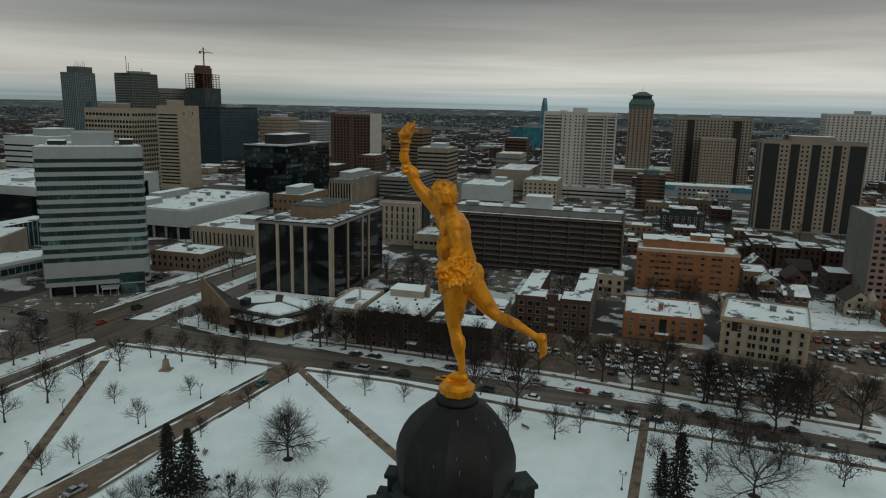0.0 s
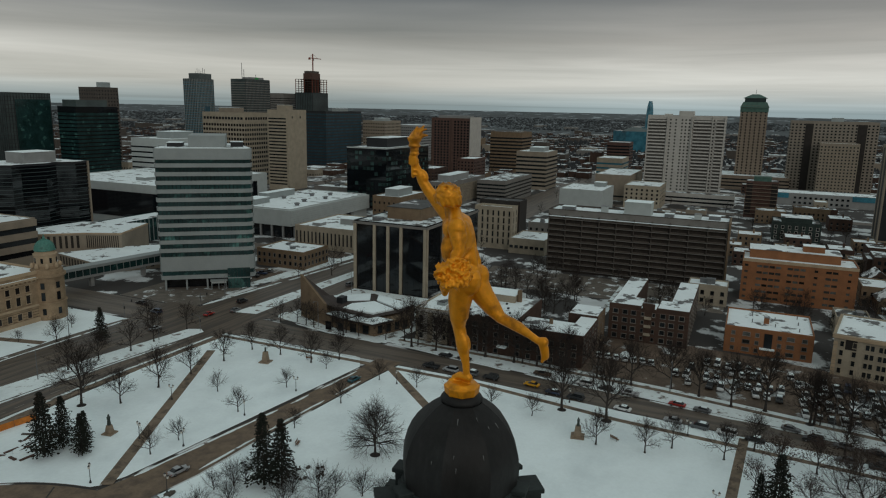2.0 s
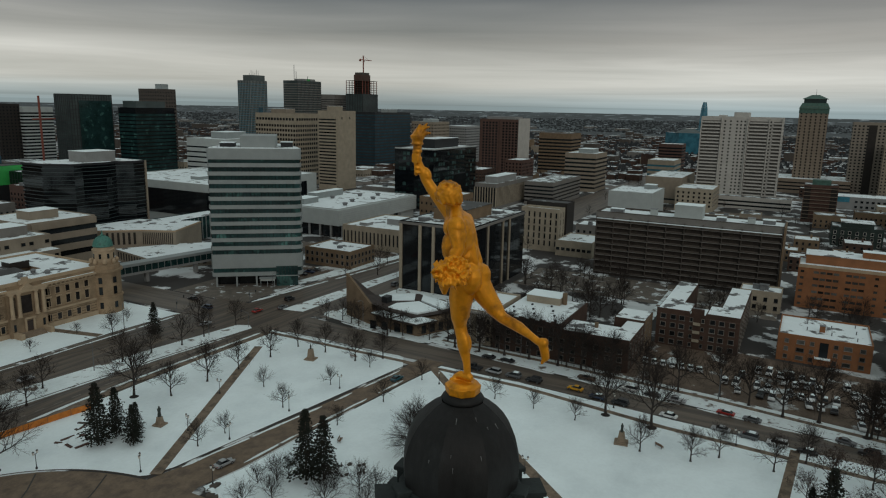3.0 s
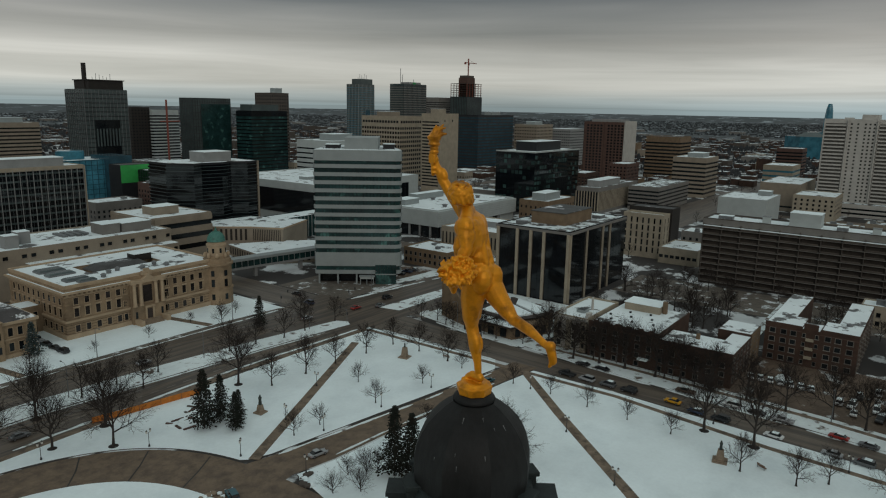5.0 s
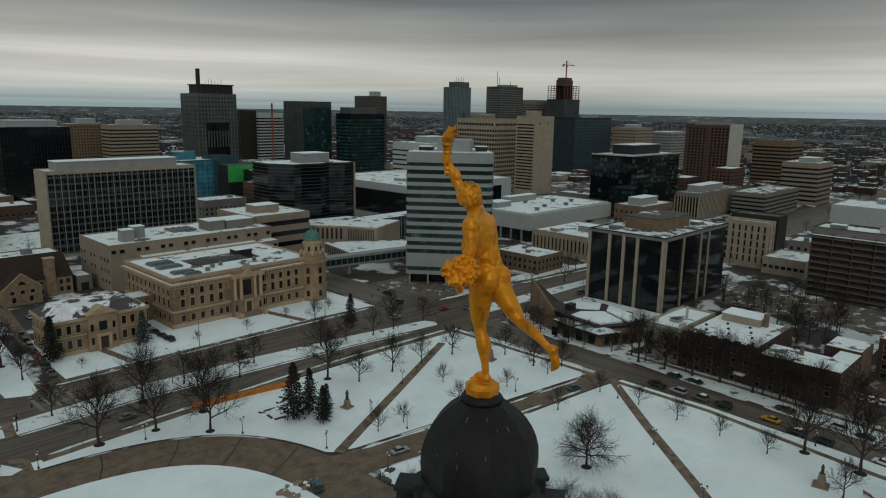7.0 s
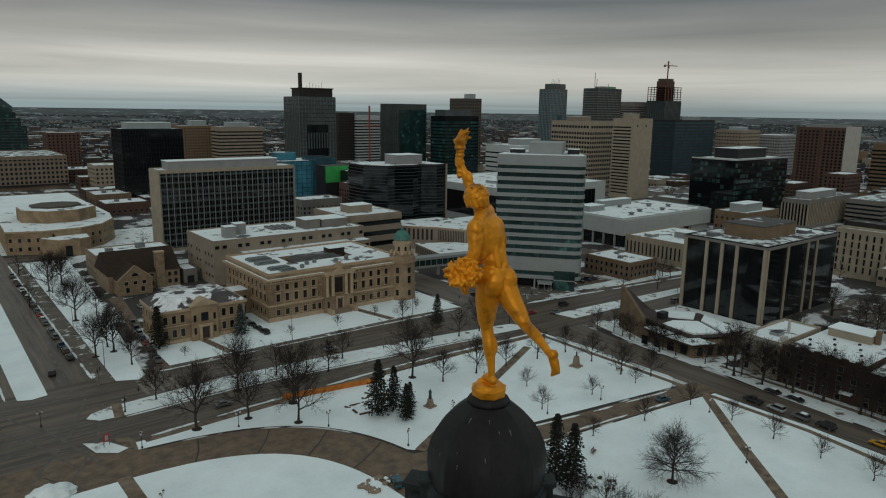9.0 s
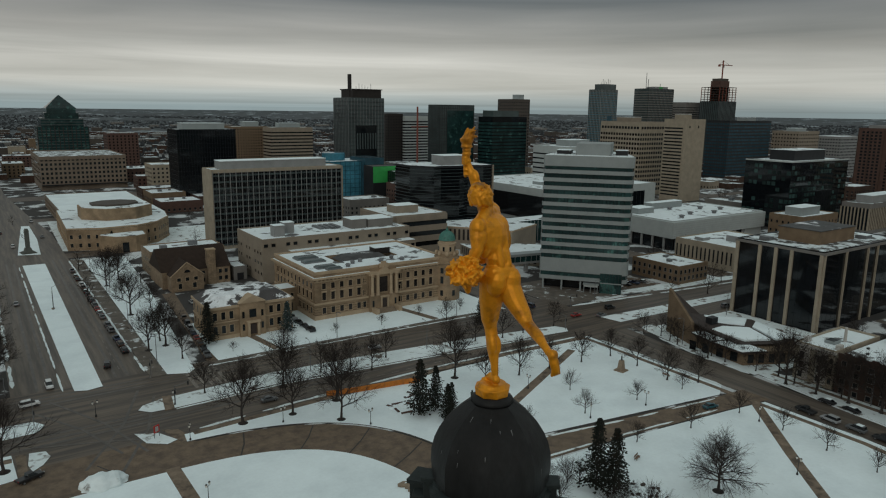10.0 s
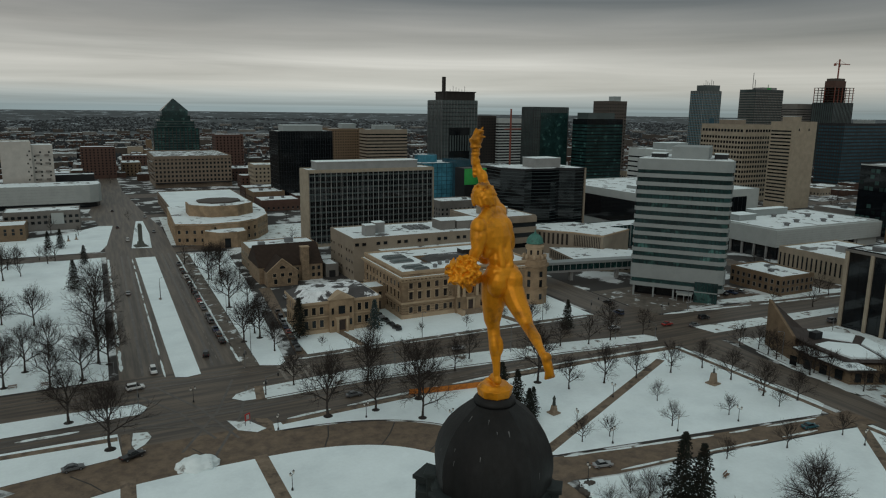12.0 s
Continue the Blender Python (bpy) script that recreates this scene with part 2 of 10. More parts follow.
STREAK = material("bird_dropping_white", (0.12, 0.125, 0.125), 0.8, 0.3, 8, 30, 0.0)
FRAME = material("weathered_window_frame", (0.15, 0.135, 0.118), 0.8, 0.3, 0.5, 4, 0.0, per_object=0.4)
SOIL = material("dark_wet_soil", (0.018, 0.015, 0.013), 0.9, 0.3, 1, 6, 0.3)
BROWN_LEAF = material("withered_brown_leaves", (0.040, 0.024, 0.018), 0.9, 0.3, 0.6, 4, 0.0)
TAR_WET = material("wet_wheel_track", (0.050, 0.039, 0.031), 0.4, 0.3, 0.5, 3, 0.05, second=(0.078, 0.062, 0.050), cut=(0.45, 0.6), patch=0.3, gloss=0.45)
TAR = material("tar_seam", (0.022, 0.02, 0.018), 0.6, 0.2, 1, 6, 0.0)
LEGIS_STONE = material("legislature_limestone", (0.252, 0.222, 0.174), 0.85, 0.12, 0.2, 2, 0.1)


# ---- building helpers ----
def part(name, bm, mat, parent=None, label="", smooth=False):
    """Links a bmesh as one mesh object under a thing or part."""
    me = bpy.data.meshes.new(name)
    bm.to_mesh(me)
    bm.free()
    return mesh_part(name, me, mat, parent, label, smooth)


def mesh_part(name, me, mat, parent=None, label="", smooth=False):
    for k in (mat if isinstance(mat, (list, tuple)) else [mat]):
        me.materials.append(k)
    if smooth:
        for p in me.polygons:
            p.use_smooth = True
    ob = new(name, me)
    if parent:
        ob.parent = parent
    if label:
        ob["label"] = label
    return ob


BOX_F = [(0, 3, 2, 1), (4, 5, 6, 7), (0, 1, 5, 4), (1, 2, 6, 5), (2, 3, 7, 6), (3, 0, 4, 7)]


def box_verts(a):
    x0, y0, z0, x1, y1, z1 = a
    return [(x0, y0, z0), (x1, y0, z0), (x1, y1, z0), (x0, y1, z0), (x0, y0, z1), (x1, y0, z1), (x1, y1, z1), (x0, y1, z1)]


def boxes(name, list_of, mat, parent=None, label="", slots=None):
    """Many axis-parallel boxes as one mesh."""
    v, f, ids = [], [], []
    for i, a in enumerate(list_of):
        k = len(v)
        v += box_verts(a)
        f += [tuple(k + j for j in q) for q in BOX_F]
        ids += [slots[i] if slots else 0] * 6
    me = bpy.data.meshes.new(name)
    me.from_pydata(v, [], f)
    if slots:
        me.polygons.foreach_set("material_index", ids)
    return mesh_part(name, me, mat, parent, label)


def empty(name, x, y, z=0.0, rot=0.0, label="", category="", group="", kind=""):
    e = new(name)
    e.empty_display_size = 0.5
    e.matrix_basis = pose(x, y, z, 0, 0, rot)
    return tagged(e, label, category, group, kind)


SHARED = {}


def pieces(name, list_of, mat, parent, key=None):
    """Boxes as objects of their own that share meshes of equal size."""
    for x0, y0, z0, x1, y1, z1 in list_of:
        d = tuple(round(q, 2) for q in (x1 - x0, y1 - y0, z1 - z0)) + (name, mat.name)
        if d not in SHARED:
            me = bpy.data.meshes.new(name)
            hx, hy, hz = (x1 - x0) / 2, (y1 - y0) / 2, (z1 - z0) / 2
            me.from_pydata(box_verts((-hx, -hy, -hz, hx, hy, hz)), [], BOX_F)
            me.materials.append(mat)
            SHARED[d] = me
        ob = new(name, SHARED[d])
        ob.parent = parent
        ob.location = ((x0 + x1) / 2, (y0 + y1) / 2, (z0 + z1) / 2)


def on_face(face, w, d, u0, u1, z0, z1, a, b):
    """A box on a facade: u runs from left to right as one looks at it; a and b are depths outward."""
    if face == "S":
        return (u0, -b, z0, u1, -a, z1)
    if face == "N":
        return (w - u1, d + a, z0, w - u0, d + b, z1)
    if face == "W":
        return (-b, d - u1, z0, -a, d - u0, z1)
    return (w + a, u0, z0, w + b, u1, z1)


def windows(parent, face, w, d, cols, rows, ww, wh, z0, dz, u0=None, du=None, glass=None, frame_mat=None, joined=False, skip=None, sill=True, name="window"):
    """A grid of windows with frame, pane and sill on one facade."""
    glass, frame_mat = glass or GLASS, frame_mat or LIME_TRIM
    span = w if face in "SN" else d
    if du is None:
        du = span / cols
    if u0 is None:
        u0 = du / 2
    rotation = {"S": 0, "W": -90, "N": 180, "E": 90}[face]
    key = (name, round(ww, 2), round(wh, 2), glass.name, frame_mat.name, sill)
    if joined:
        panes, frames = [], []
        for r in range(rows):
            for c in range(cols):
                if skip and skip(c, r):
                    continue
                u, z = u0 + c * du, z0 + r * dz
                panes.append(on_face(face, w, d, u - ww / 2, u + ww / 2, z, z + wh, -0.1, 0.03))
                if sill:
                    frames.append(on_face(face, w, d, u - ww / 2 - 0.1, u + ww / 2 + 0.1, z - 0.22, z, 0.0, 0.14))
        tagged(boxes("glazing", panes + frames, [glass, frame_mat], parent, "", [0] * len(panes) + [1] * len(frames)), kind="stuff")
        return
    if key not in SHARED:
        t = min(0.16, ww * 0.12)
        bs = [(-ww / 2, -0.03, 0, ww / 2, 0.1, wh), (-ww / 2 - t, -0.14, 0, -ww / 2, 0.05, wh), (ww / 2, -0.14, 0, ww / 2 + t, 0.05, wh), (-ww / 2 - t, -0.16, wh, ww / 2 + t, 0.05, wh + t)]
        if sill:
            bs.append((-ww / 2 - t - 0.1, -0.24, -0.2, ww / 2 + t + 0.1, 0.05, 0))
        v, f = [], []
        for a in bs:
            k = len(v)
            v += box_verts(a)
            f += [tuple(k + j for j in q) for q in BOX_F[1:]]
        me = bpy.data.meshes.new(name)
        me.from_pydata(v, [], f)
        me.materials.append(glass)
        me.materials.append(frame_mat)
        me.polygons.foreach_set("material_index", [0] * 5 + [1] * (len(f) - 5))
        SHARED[key] = me
    for r in range(rows):
        for c in range(cols):
            if skip and skip(c, r):
                continue
            u, z = u0 + c * du, z0 + r * dz
            x, y = {"S": (u, 0), "N": (w - u, d), "W": (0, d - u), "E": (w, u)}[face]
            ob = new(name, SHARED[key])
            ob.parent = parent
            ob.matrix_basis = pose(x, y, z, 0, 0, rotation)


def building(name, label, x, y, w, d, h, wall, roof=None, parapet=0.7, rot=0.0, category="building", base=0.0, group=""):
    """A house of its own: walls with a parapet and a roof deck set in it; the origin is its south-west corner."""
    e = empty(name, x, y, 0, rot, label, category, group)
    t = 0.35
    boxes("wall", [(0, 0, 0, w, d, h - 0.25)], wall, e)
    if parapet:
        boxes("parapet", [(0, 0, h - 0.25, w, t, h + parapet), (0, d - t, h - 0.25, w, d, h + parapet), (0, t, h - 0.25, t, d - t, h + parapet), (w - t, t, h - 0.25, w, d - t, h + parapet)], wall, e)
    boxes("roof", [(t, t, h - 0.25, w - t, d - t, h)] if parapet else [(-0.2, -0.2, h - 0.25, w + 0.2, d + 0.2, h)], roof or ROOF_SNOW, e)
    return e


def roof_units(e, list_of, mat=None):
    """Plant boxes on a roof: (x, y, z, w, d, h), each with a lid of its own."""
    for x, y, z, w, d, h in list_of:
        ob = boxes("roof_unit", [(x, y, z, x + w, y + d, z + h)], mat or PALE_PANEL, e)
        boxes("lid", [(x - 0.12, y - 0.12, z + h, x + w + 0.12, y + d + 0.12, z + h + 0.15)], SNOW if w * d > 12 else STEEL, ob)


def bands(e, face, w, d, z0, dz, n, hg, glass, spandrel, proud=0.25, u0=0.0, u1=None, joined=False):
    """Ribbon windows: strips of glass between proud spandrels."""
    span = w if face in "SN" else d
    u1 = span if u1 is None else u1
    gl = [on_face(face, w, d, u0, u1, z0 + i * dz, z0 + i * dz + hg, -0.1, 0.05) for i in range(n)]
    sp = [on_face(face, w, d, u0 - 0.01, u1 + 0.01, z0 + i * dz + hg, z0 + (i + 1) * dz, -0.1, proud) for i in range(n)]
    if joined:
        tagged(boxes("glazing", gl, glass, e), kind="stuff")
        tagged(boxes("spandrel", sp, spandrel, e), kind="stuff")
    else:
        pieces("window_band", gl, glass, e)
        pieces("spandrel", sp, spandrel, e)


def mullions(e, face, w, d, z0, z1, n, wide, proud, mat, name="mullion", u0=0.0, u1=None, joined=False):
    span = w if face in "SN" else d
    u1 = span if u1 is None else u1
    step = (u1 - u0) / n
    bs = [on_face(face, w, d, u0 + i * step - wide / 2, u0 + i * step + wide / 2, z0, z1, 0.0, proud) for i in range(n + 1)]
    if joined:
        tagged(boxes(name, bs, mat, e), kind="stuff")
    else:
        pieces(name, bs, mat, e)


def prism(name, poly, z0, z1, mat, parent=None, label="", side=None):
    """An upright prism over a plan polygon; side: another material for its sides."""
    bm = bmesh.new()
    lo, hi = [bm.verts.new((x, y, z0)) for x, y in poly], [bm.verts.new((x, y, z1)) for x, y in poly]
    k = len(poly)
    bm.faces.new(hi)
    bm.faces.new(lo[::-1])
    for i in range(k):
        bm.faces.new((lo[i], lo[(i + 1) % k], hi[(i + 1) % k], hi[i])).material_index = 1 if side else 0
    bmesh.ops.recalc_face_normals(bm, faces=bm.faces)
    return part(name, bm, [mat, side] if side else mat, parent, label)


def tube(bm, p, q, r0, r1, n=6, cap=True):
    """A tapered tube from p to q."""
    p, q = Vector(p), Vector(q)
    axis = q - p
    m = axis.to_track_quat("Z", "Y").to_matrix()
    a, b = [], []
    for i in range(n):
        c = Vector((math.cos(2 * math.pi * i / n), math.sin(2 * math.pi * i / n), 0))
        a.append(bm.verts.new(p + m @ (c * r0)))
        b.append(bm.verts.new(q + m @ (c * r1)))
    for i in range(n):
        bm.faces.new((a[i], a[(i + 1) % n], b[(i + 1) % n], b[i]))
    if cap:
        bm.faces.new(a[::-1])
        bm.faces.new(b)


def blob(bm, c, r, seg=12, rings=8, turn=None):
    m = Matrix.Translation(c) @ (turn or Matrix()) @ Matrix.Diagonal((*(r if isinstance(r, tuple) else (r, r, r)), 1))
    bmesh.ops.create_uvsphere(bm, u_segments=seg, v_segments=rings, radius=1, matrix=m)


def capsule(bm, p, q, r0, r1):
    tube(bm, p, q, r0, r1, 14)
    blob(bm, p, r0)
    blob(bm, q, r1)


def lathe(bm, rows, n=32, c=(0, 0), flat=False):
    """A turned body from rows of (radius, z)."""
    rings = []
    for r, z in rows:
        rings.append([bm.verts.new((c[0] + r * math.cos(2 * math.pi * (i + 0.5 * flat) / n), c[1] + r * math.sin(2 * math.pi * (i + 0.5 * flat) / n), z)) for i in range(n)])
    for a, b in zip(rings, rings[1:]):
        for i in range(n):
            bm.faces.new((a[i], a[(i + 1) % n], b[(i + 1) % n], b[i]))
    bm.faces.new(rings[0][::-1])
    bm.faces.new(rings[-1])
    bmesh.ops.recalc_face_normals(bm, faces=bm.faces)


def strip(points, width):
    """The plan polygon of a lane of that width along points."""
    left, right = [], []
    for i, p in enumerate(points):
        a, b = points[max(i - 1, 0)], points[min(i + 1, len(points) - 1)]
        d = Vector((b[0] - a[0], b[1] - a[1])).normalized()
        left.append((p[0] - d.y * width / 2, p[1] + d.x * width / 2))
        right.append((p[0] + d.y * width / 2, p[1] - d.x * width / 2))
    return left + right[::-1]


def oval(cx, cy, a, b, power, n=72):
    out = []
    for i in range(n):
        c, s = math.cos(2 * math.pi * i / n), math.sin(2 * math.pi * i / n)
        out.append((cx + a * math.copysign(abs(c) ** (2 / power), c), cy + b * math.copysign(abs(s) ** (2 / power), s)))
    return out


# ---- ground, roads, lawns ----
def ground_sheet():
    """One sheet to the horizon; past 2.4 km it swells a little, as far country seems to."""
    bm = bmesh.new()
    radii = [0, 60, 150, 300, 500, 800, 1200, 1700, 2400, 3000, 3500, 4000, 4400, 4700, 4860]
    n, last = 96, None
    for r in radii:
        z = -0.02 + (0 if r < 2400 else 52.0 * ((r - 2400) / 2460) ** 1.7)
        ring = [bm.verts.new((r * math.cos(2 * math.pi * i / n), r * math.sin(2 * math.pi * i / n), z)) for i in range(n)] if r else [bm.verts.new((0, 0, z))]
        if last:
            for i in range(n):
                j = (i + 1) % n
                bm.faces.new((last[0], ring[i], ring[j]) if len(last) == 1 else (last[i], ring[i], ring[j], last[j]))
        last = ring
    bmesh.ops.recalc_face_normals(bm, faces=bm.faces)
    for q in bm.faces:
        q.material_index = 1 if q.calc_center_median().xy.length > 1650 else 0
    return part("ground", bm, [CITY, COUNTRY_HAZED], None, "", True)


# far ground: distance haze is mixed into the colour as a blue tint
COUNTRY_HAZED = material("far_winter_country_hazed", (0.046, 0.056, 0.062), 0.95, 0.3, 0.002, 0.02, 0.0, second=(0.34, 0.39, 0.42), cut=(0.58, 0.63), patch=0.010, detail=8.0, axes=(1, 1, 0.2))
CITY = material("winter_city_ground", (0.036, 0.032, 0.030), 0.9, 0.3, 0.004, 0.05, 0.0, second=(0.60, 0.63, 0.64), cut=(0.515, 0.56), patch=0.055, detail=8.0)
tagged(ground_sheet(), "dark thawing city ground with patches of old snow", "ground", kind="structure")


def lay(name, poly, z1, mat, label, category, z0=-0.3, side=None):
    return tagged(prism(name, poly, z0, z1, mat, None, "", side), label, category, kind="structure")


def rect(x0, y0, x1, y1):
    return [(x0, y0), (x1, y0), (x1, y1), (x0, y1)]


lay("road_broadway", rect(-900, 152.5, 186, 199), 0.03, ASPHALT_X, "wide wet asphalt avenue with slush", "road")
lay("road_broadway_east", [(186, 145), (900, 128), (900, 168), (186, 184)], 0.026, ASPHALT_X, "wet asphalt avenue past the office blocks", "road")
lay("road_memorial", [(-5.4, 199), (28.8, 199), (28.8, 470), (22, 560), (14, 700), (10, 1500), (-6, 1500), (-4, 700), (-14, 560), (-5.4, 470)], 0.028, ASPHALT_Y, "wide wet asphalt boulevard with traffic lanes", "road")
lay("road_kennedy_north", rect(164, 199, 183, 1200), 0.024, ASPHALT_Y, "wet asphalt side street", "road")
lay("road_kennedy_south", [(166, 152.5), (184, 152.5), (181, 125), (180, 100), (177, 60), (173, 12), (170, -20), (164, -66), (148, -200), (139, -200), (155.5, -66), (160.5, -30), (163, 20), (166, 60)], 0.024, ASPHALT_Y, "slushy asphalt street beside the park", "road")
lay("road_cross_street", [(-400, 385), (-5.4, 385), (-5.4, 398), (-400, 398)], 0.02, ASPHALT, "narrow asphalt cross street", "road")
lay("road_cross_street_east", rect(28.8, 385, 900, 398), 0.02, ASPHALT, "narrow asphalt cross street between blocks", "road")
lay("road_graham", rect(-500, 520, 1200, 534), 0.018, ASPHALT, "downtown street", "road")
lay("road_portage", rect(-900, 640, 1500, 668), 0.018, ASPHALT, "broad downtown avenue", "road")
lay("road_edmonton", rect(284, 184, 297, 640), 0.016, ASPHALT, "downtown street", "road")
lay("road_carlton", rect(406, 184, 418, 640), 0.016, ASPHALT, "downtown street", "road")
lay("road_assiniboine", [(186, -84), (186, -96), (700, -130), (700, -118)], 0.016, ASPHALT, "residential street", "road")
lay("road_york", rect(297, 222, 900, 232), 0.014, ASPHALT, "downtown street", "road")
lay("road_fort", rect(560, -300, 574, 640), 0.012, ASPHALT, "downtown street", "road")
lay("road_main", rect(690, -300, 708, 640), 0.012, ASPHALT, "broad downtown street", "road")
lay("drive", oval(13, 85, 65, 62.5, 3), 0.04, DRIVE, "brown slushy asphalt driveway round the oval lawn", "road")
lay("park_lane", [(74, 110), (83, 107.8), (126, 100.8), (159, 96.4), (168, 95.8), (168, 87.6), (151.5, 90), (117, 94), (90.6, 96), (80, 98), (74, 97)], 0.044, DRIVE, "brown slushy lane across the park", "road")
lay("forecourt", [(-30, 153), (27, 153), (30, 146), (24, 134), (-18, 134), (-30, 146)], 0.048, DRIVE, "brown slushy forecourt of the driveway", "road")

H = 0.16
arc = [p for p in oval(13, 85, 65.6, 63.1, 3, 180) if p[0] > 27 and p[1] > 111]
lawn = lambda name, poly, label, z=H, m=None: lay(name, poly, z, m or SNOW, label, "lawn", side=KERB)
lawn("lawn_park_north", [(28, 152), (165, 153.5), (165, 100.5), (159, 97), (83, 108.5), (78, 110.5)] + arc, "smooth snow-covered park lawn with a concrete kerb")
lawn("lawn_park_south", [(80.5, 97.2), (90.6, 95.2), (117, 93.2), (151, 89.3), (165.2, 87.2), (165.2, 60), (162.4, 20), (159.9, -30), (154.9, -66), (138.4, -200), (20, -200), (20, 20), (60, 50), (76, 80)], "smooth snow-covered park lawn beside the lane")
lawn("lawn_oval", oval(13, 85, 52, 51, 3), "oval snow-covered lawn inside the driveway")
lawn("lawn_park_west", [(-300, 165), (-7, 162), (-6.4, 149.4), (-30, 146), (-50, 128), (-60, 80), (-300, 60)], "snow-covered park lawn")
lawn("median_broadway", [(21.5, 172), (23, 174.5), (28, 176.5), (60, 179), (100, 176.5), (132, 172.8), (163, 168), (165, 164), (163, 161), (126, 164.8), (60, 170), (30, 168.7), (24, 169.2)], "snow-covered street median with a concrete kerb", m=SNOW_DIRTY)
lawn("median_broadway_west", [(-400, 170), (-20, 171), (-1.2, 171.6), (0.7, 175.4), (-1.4, 178.8), (-20, 180), (-400, 184)], "snow-covered street median")
lawn("median_memorial", [(9.4, 194.5), (12.5, 193.2), (16.5, 194.2), (17.8, 376), (8.2, 376.4)], "long snow-covered boulevard median")
lawn("median_memorial_north", [(7.8, 404.5), (18, 401.5), (20.0, 450), (19.6, 504), (15.2, 505), (11.0, 450)], "narrow snow-covered boulevard median")
lawn("island_flag", [(18, 158.5), (23, 156), (26, 150.2), (23.5, 149), (19.5, 152)], "small snow-covered traffic island", m=SNOW_DIRTY)
lawn("island_west", [(-3.6, 161), (-0.4, 160.2), (0.3, 157), (-1.4, 153.6), (-3.6, 151.4), (-4.2, 155)], "small snow-covered traffic island", m=SNOW_DIRTY)
lawn("lawn_boulevard_east", [(33.6, 194), (39.2, 191.5), (41.5, 194), (46, 250), (50.5, 300), (54, 376), (34.6, 376)], "snow-covered boulevard lawn with trees")
lay("sidewalk_boulevard_east", [(29, 194), (33.4, 194), (34.4, 380), (29, 380)], 0.15, PAVING, "grey concrete sidewalk", "sidewalk")
lawn("lawn_courts", [(49.6, 197.5), (140, 197.5), (162, 196), (162, 262), (86, 262), (86, 240), (50, 240)], "snow-covered lawn before the stone courthouse")
lawn("lawn_memorial_park", [(-400, 200), (-8, 200), (-7.6, 383), (-400, 383)], "wide snow-covered park with bare trees")
lawn("lawn_hall_corner", [(28.5, 405), (41, 400), (39, 440), (38.5, 516), (31, 519)], "snowy corner lawn beside the hall", m=SNOW_DIRTY)
lawn("lawn_memorial_park_north", [(-150, 400), (-8, 400), (-4.3, 419), (0.5, 490), (-8, 492), (-26, 467), (-90, 440)], "triangular snow-covered lawn")
lawn("lawn_courts_north", rect(60, 400, 160, 455), "snowy forecourt", m=SNOW_DIRTY)
lawn("boulevard_kennedy", [(182.6, 100), (177.6, 60), (173.6, 12), (170.6, -20), (164.6, -66), (148.6, -200), (160, -200), (174, -66), (180, -20), (184.5, 12), (188, 60), (188.5, 100)], "snowy boulevard strip beside the parked cars", m=SNOW_DIRTY)
lawn("median_broadway_far", [(186, 167.4), (187.7, 158.6), (215, 158.0), (262, 156.6), (360, 150), (360, 156), (262, 162.6), (222, 165.2)], "snow-covered street median", m=SNOW_DIRTY)
lay("parking_lot", [(186, 46), (222, 44), (226, 8), (222, -27), (212, -60), (172, -68), (178, -22), (184.6, 10)], 0.02, LOT, "muddy parking lot with slush", "parking lot")
lay("road_lane_east", [(178, -57), (252, -66), (262, -100), (274, -102), (264, -58), (178, -48)], 0.018, ASPHALT, "slushy side street between lots", "road")
lawn("yard_east", [(256, -62), (300, -56), (300, -100), (266, -100)], "snowy front yards with paths", m=SNOW_DIRTY)
lawn("yard_middle", [(223, 41), (296, 41), (296, 44), (223, 44)], "snowy strip between apartment blocks", m=SNOW_DIRTY)
lawn("yard_slab", [(272, 0), (308, 0), (308, 108), (272, 108)], "dark lot with old snow before the apartment slab", z=0.03, m=PAVING)
lay("parking_lot_south", [(214, -60), (262, -60), (262, -96), (176, -96), (176, -70)], 0.022, LOT, "muddy parking lot", "parking lot")
lay("parking_lot_office", [(222, 190), (250, 190), (250, 220), (226, 220)], 0.02, LOT, "small slushy parking lot", "parking lot")
lay("plaza_office", [(184, 186), (230, 186), (230, 224), (184, 224)], 0.022, PAVING, "paved plaza round the office tower", "pavement")
lay("sidewalk_courts", rect(48, 195, 163, 197.3), 0.12, PAVING, "grey concrete sidewalk", "sidewalk")
lay("lane_courts", [(46.5, 199), (49.4, 199), (58, 288), (53, 288)], 0.06, DRIVE, "brown lane beside the courthouse lawn", "road")

lawn("church_yard", [(181.2, 100.5), (183.5, 125), (187.5, 146.5), (196, 148.5), (237, 146), (237, 100), (200, 96.5)], "trodden snow round the church", z=0.12, m=SNOW_DIRTY)
lawn("verge_office", [(214, 187.5), (246, 180.6), (300, 176.5), (300, 180.5), (262, 187.5), (222, 191)], "snowy verge beside the avenue", z=0.12, m=SNOW_DIRTY)
lawn("corner_bank", [(186.6, 96.5), (192, 92.5), (190, 84), (186.5, 86)], "ploughed snow on the street corner", z=0.2, m=SNOW_DIRTY)

Z = H + 0.02
lay("path_diagonal", strip([(79, 109.5), (112, 126.5), (150, 146)], 2.6), Z, WALKWAY, "damp brown concrete footpath", "path", H - 0.05)
lay("path_diagonal_south", strip([(163, 89), (142.5, 66.9), (119, 40), (96, 14)], 2.6), Z, WALKWAY, "damp brown concrete footpath", "path", H - 0.05)
lay("path_cross", strip([(160, -9.6), (123.4, -7.2), (60, -4)], 2.2), Z, WALKWAY, "damp brown concrete footpath", "path", H - 0.05)
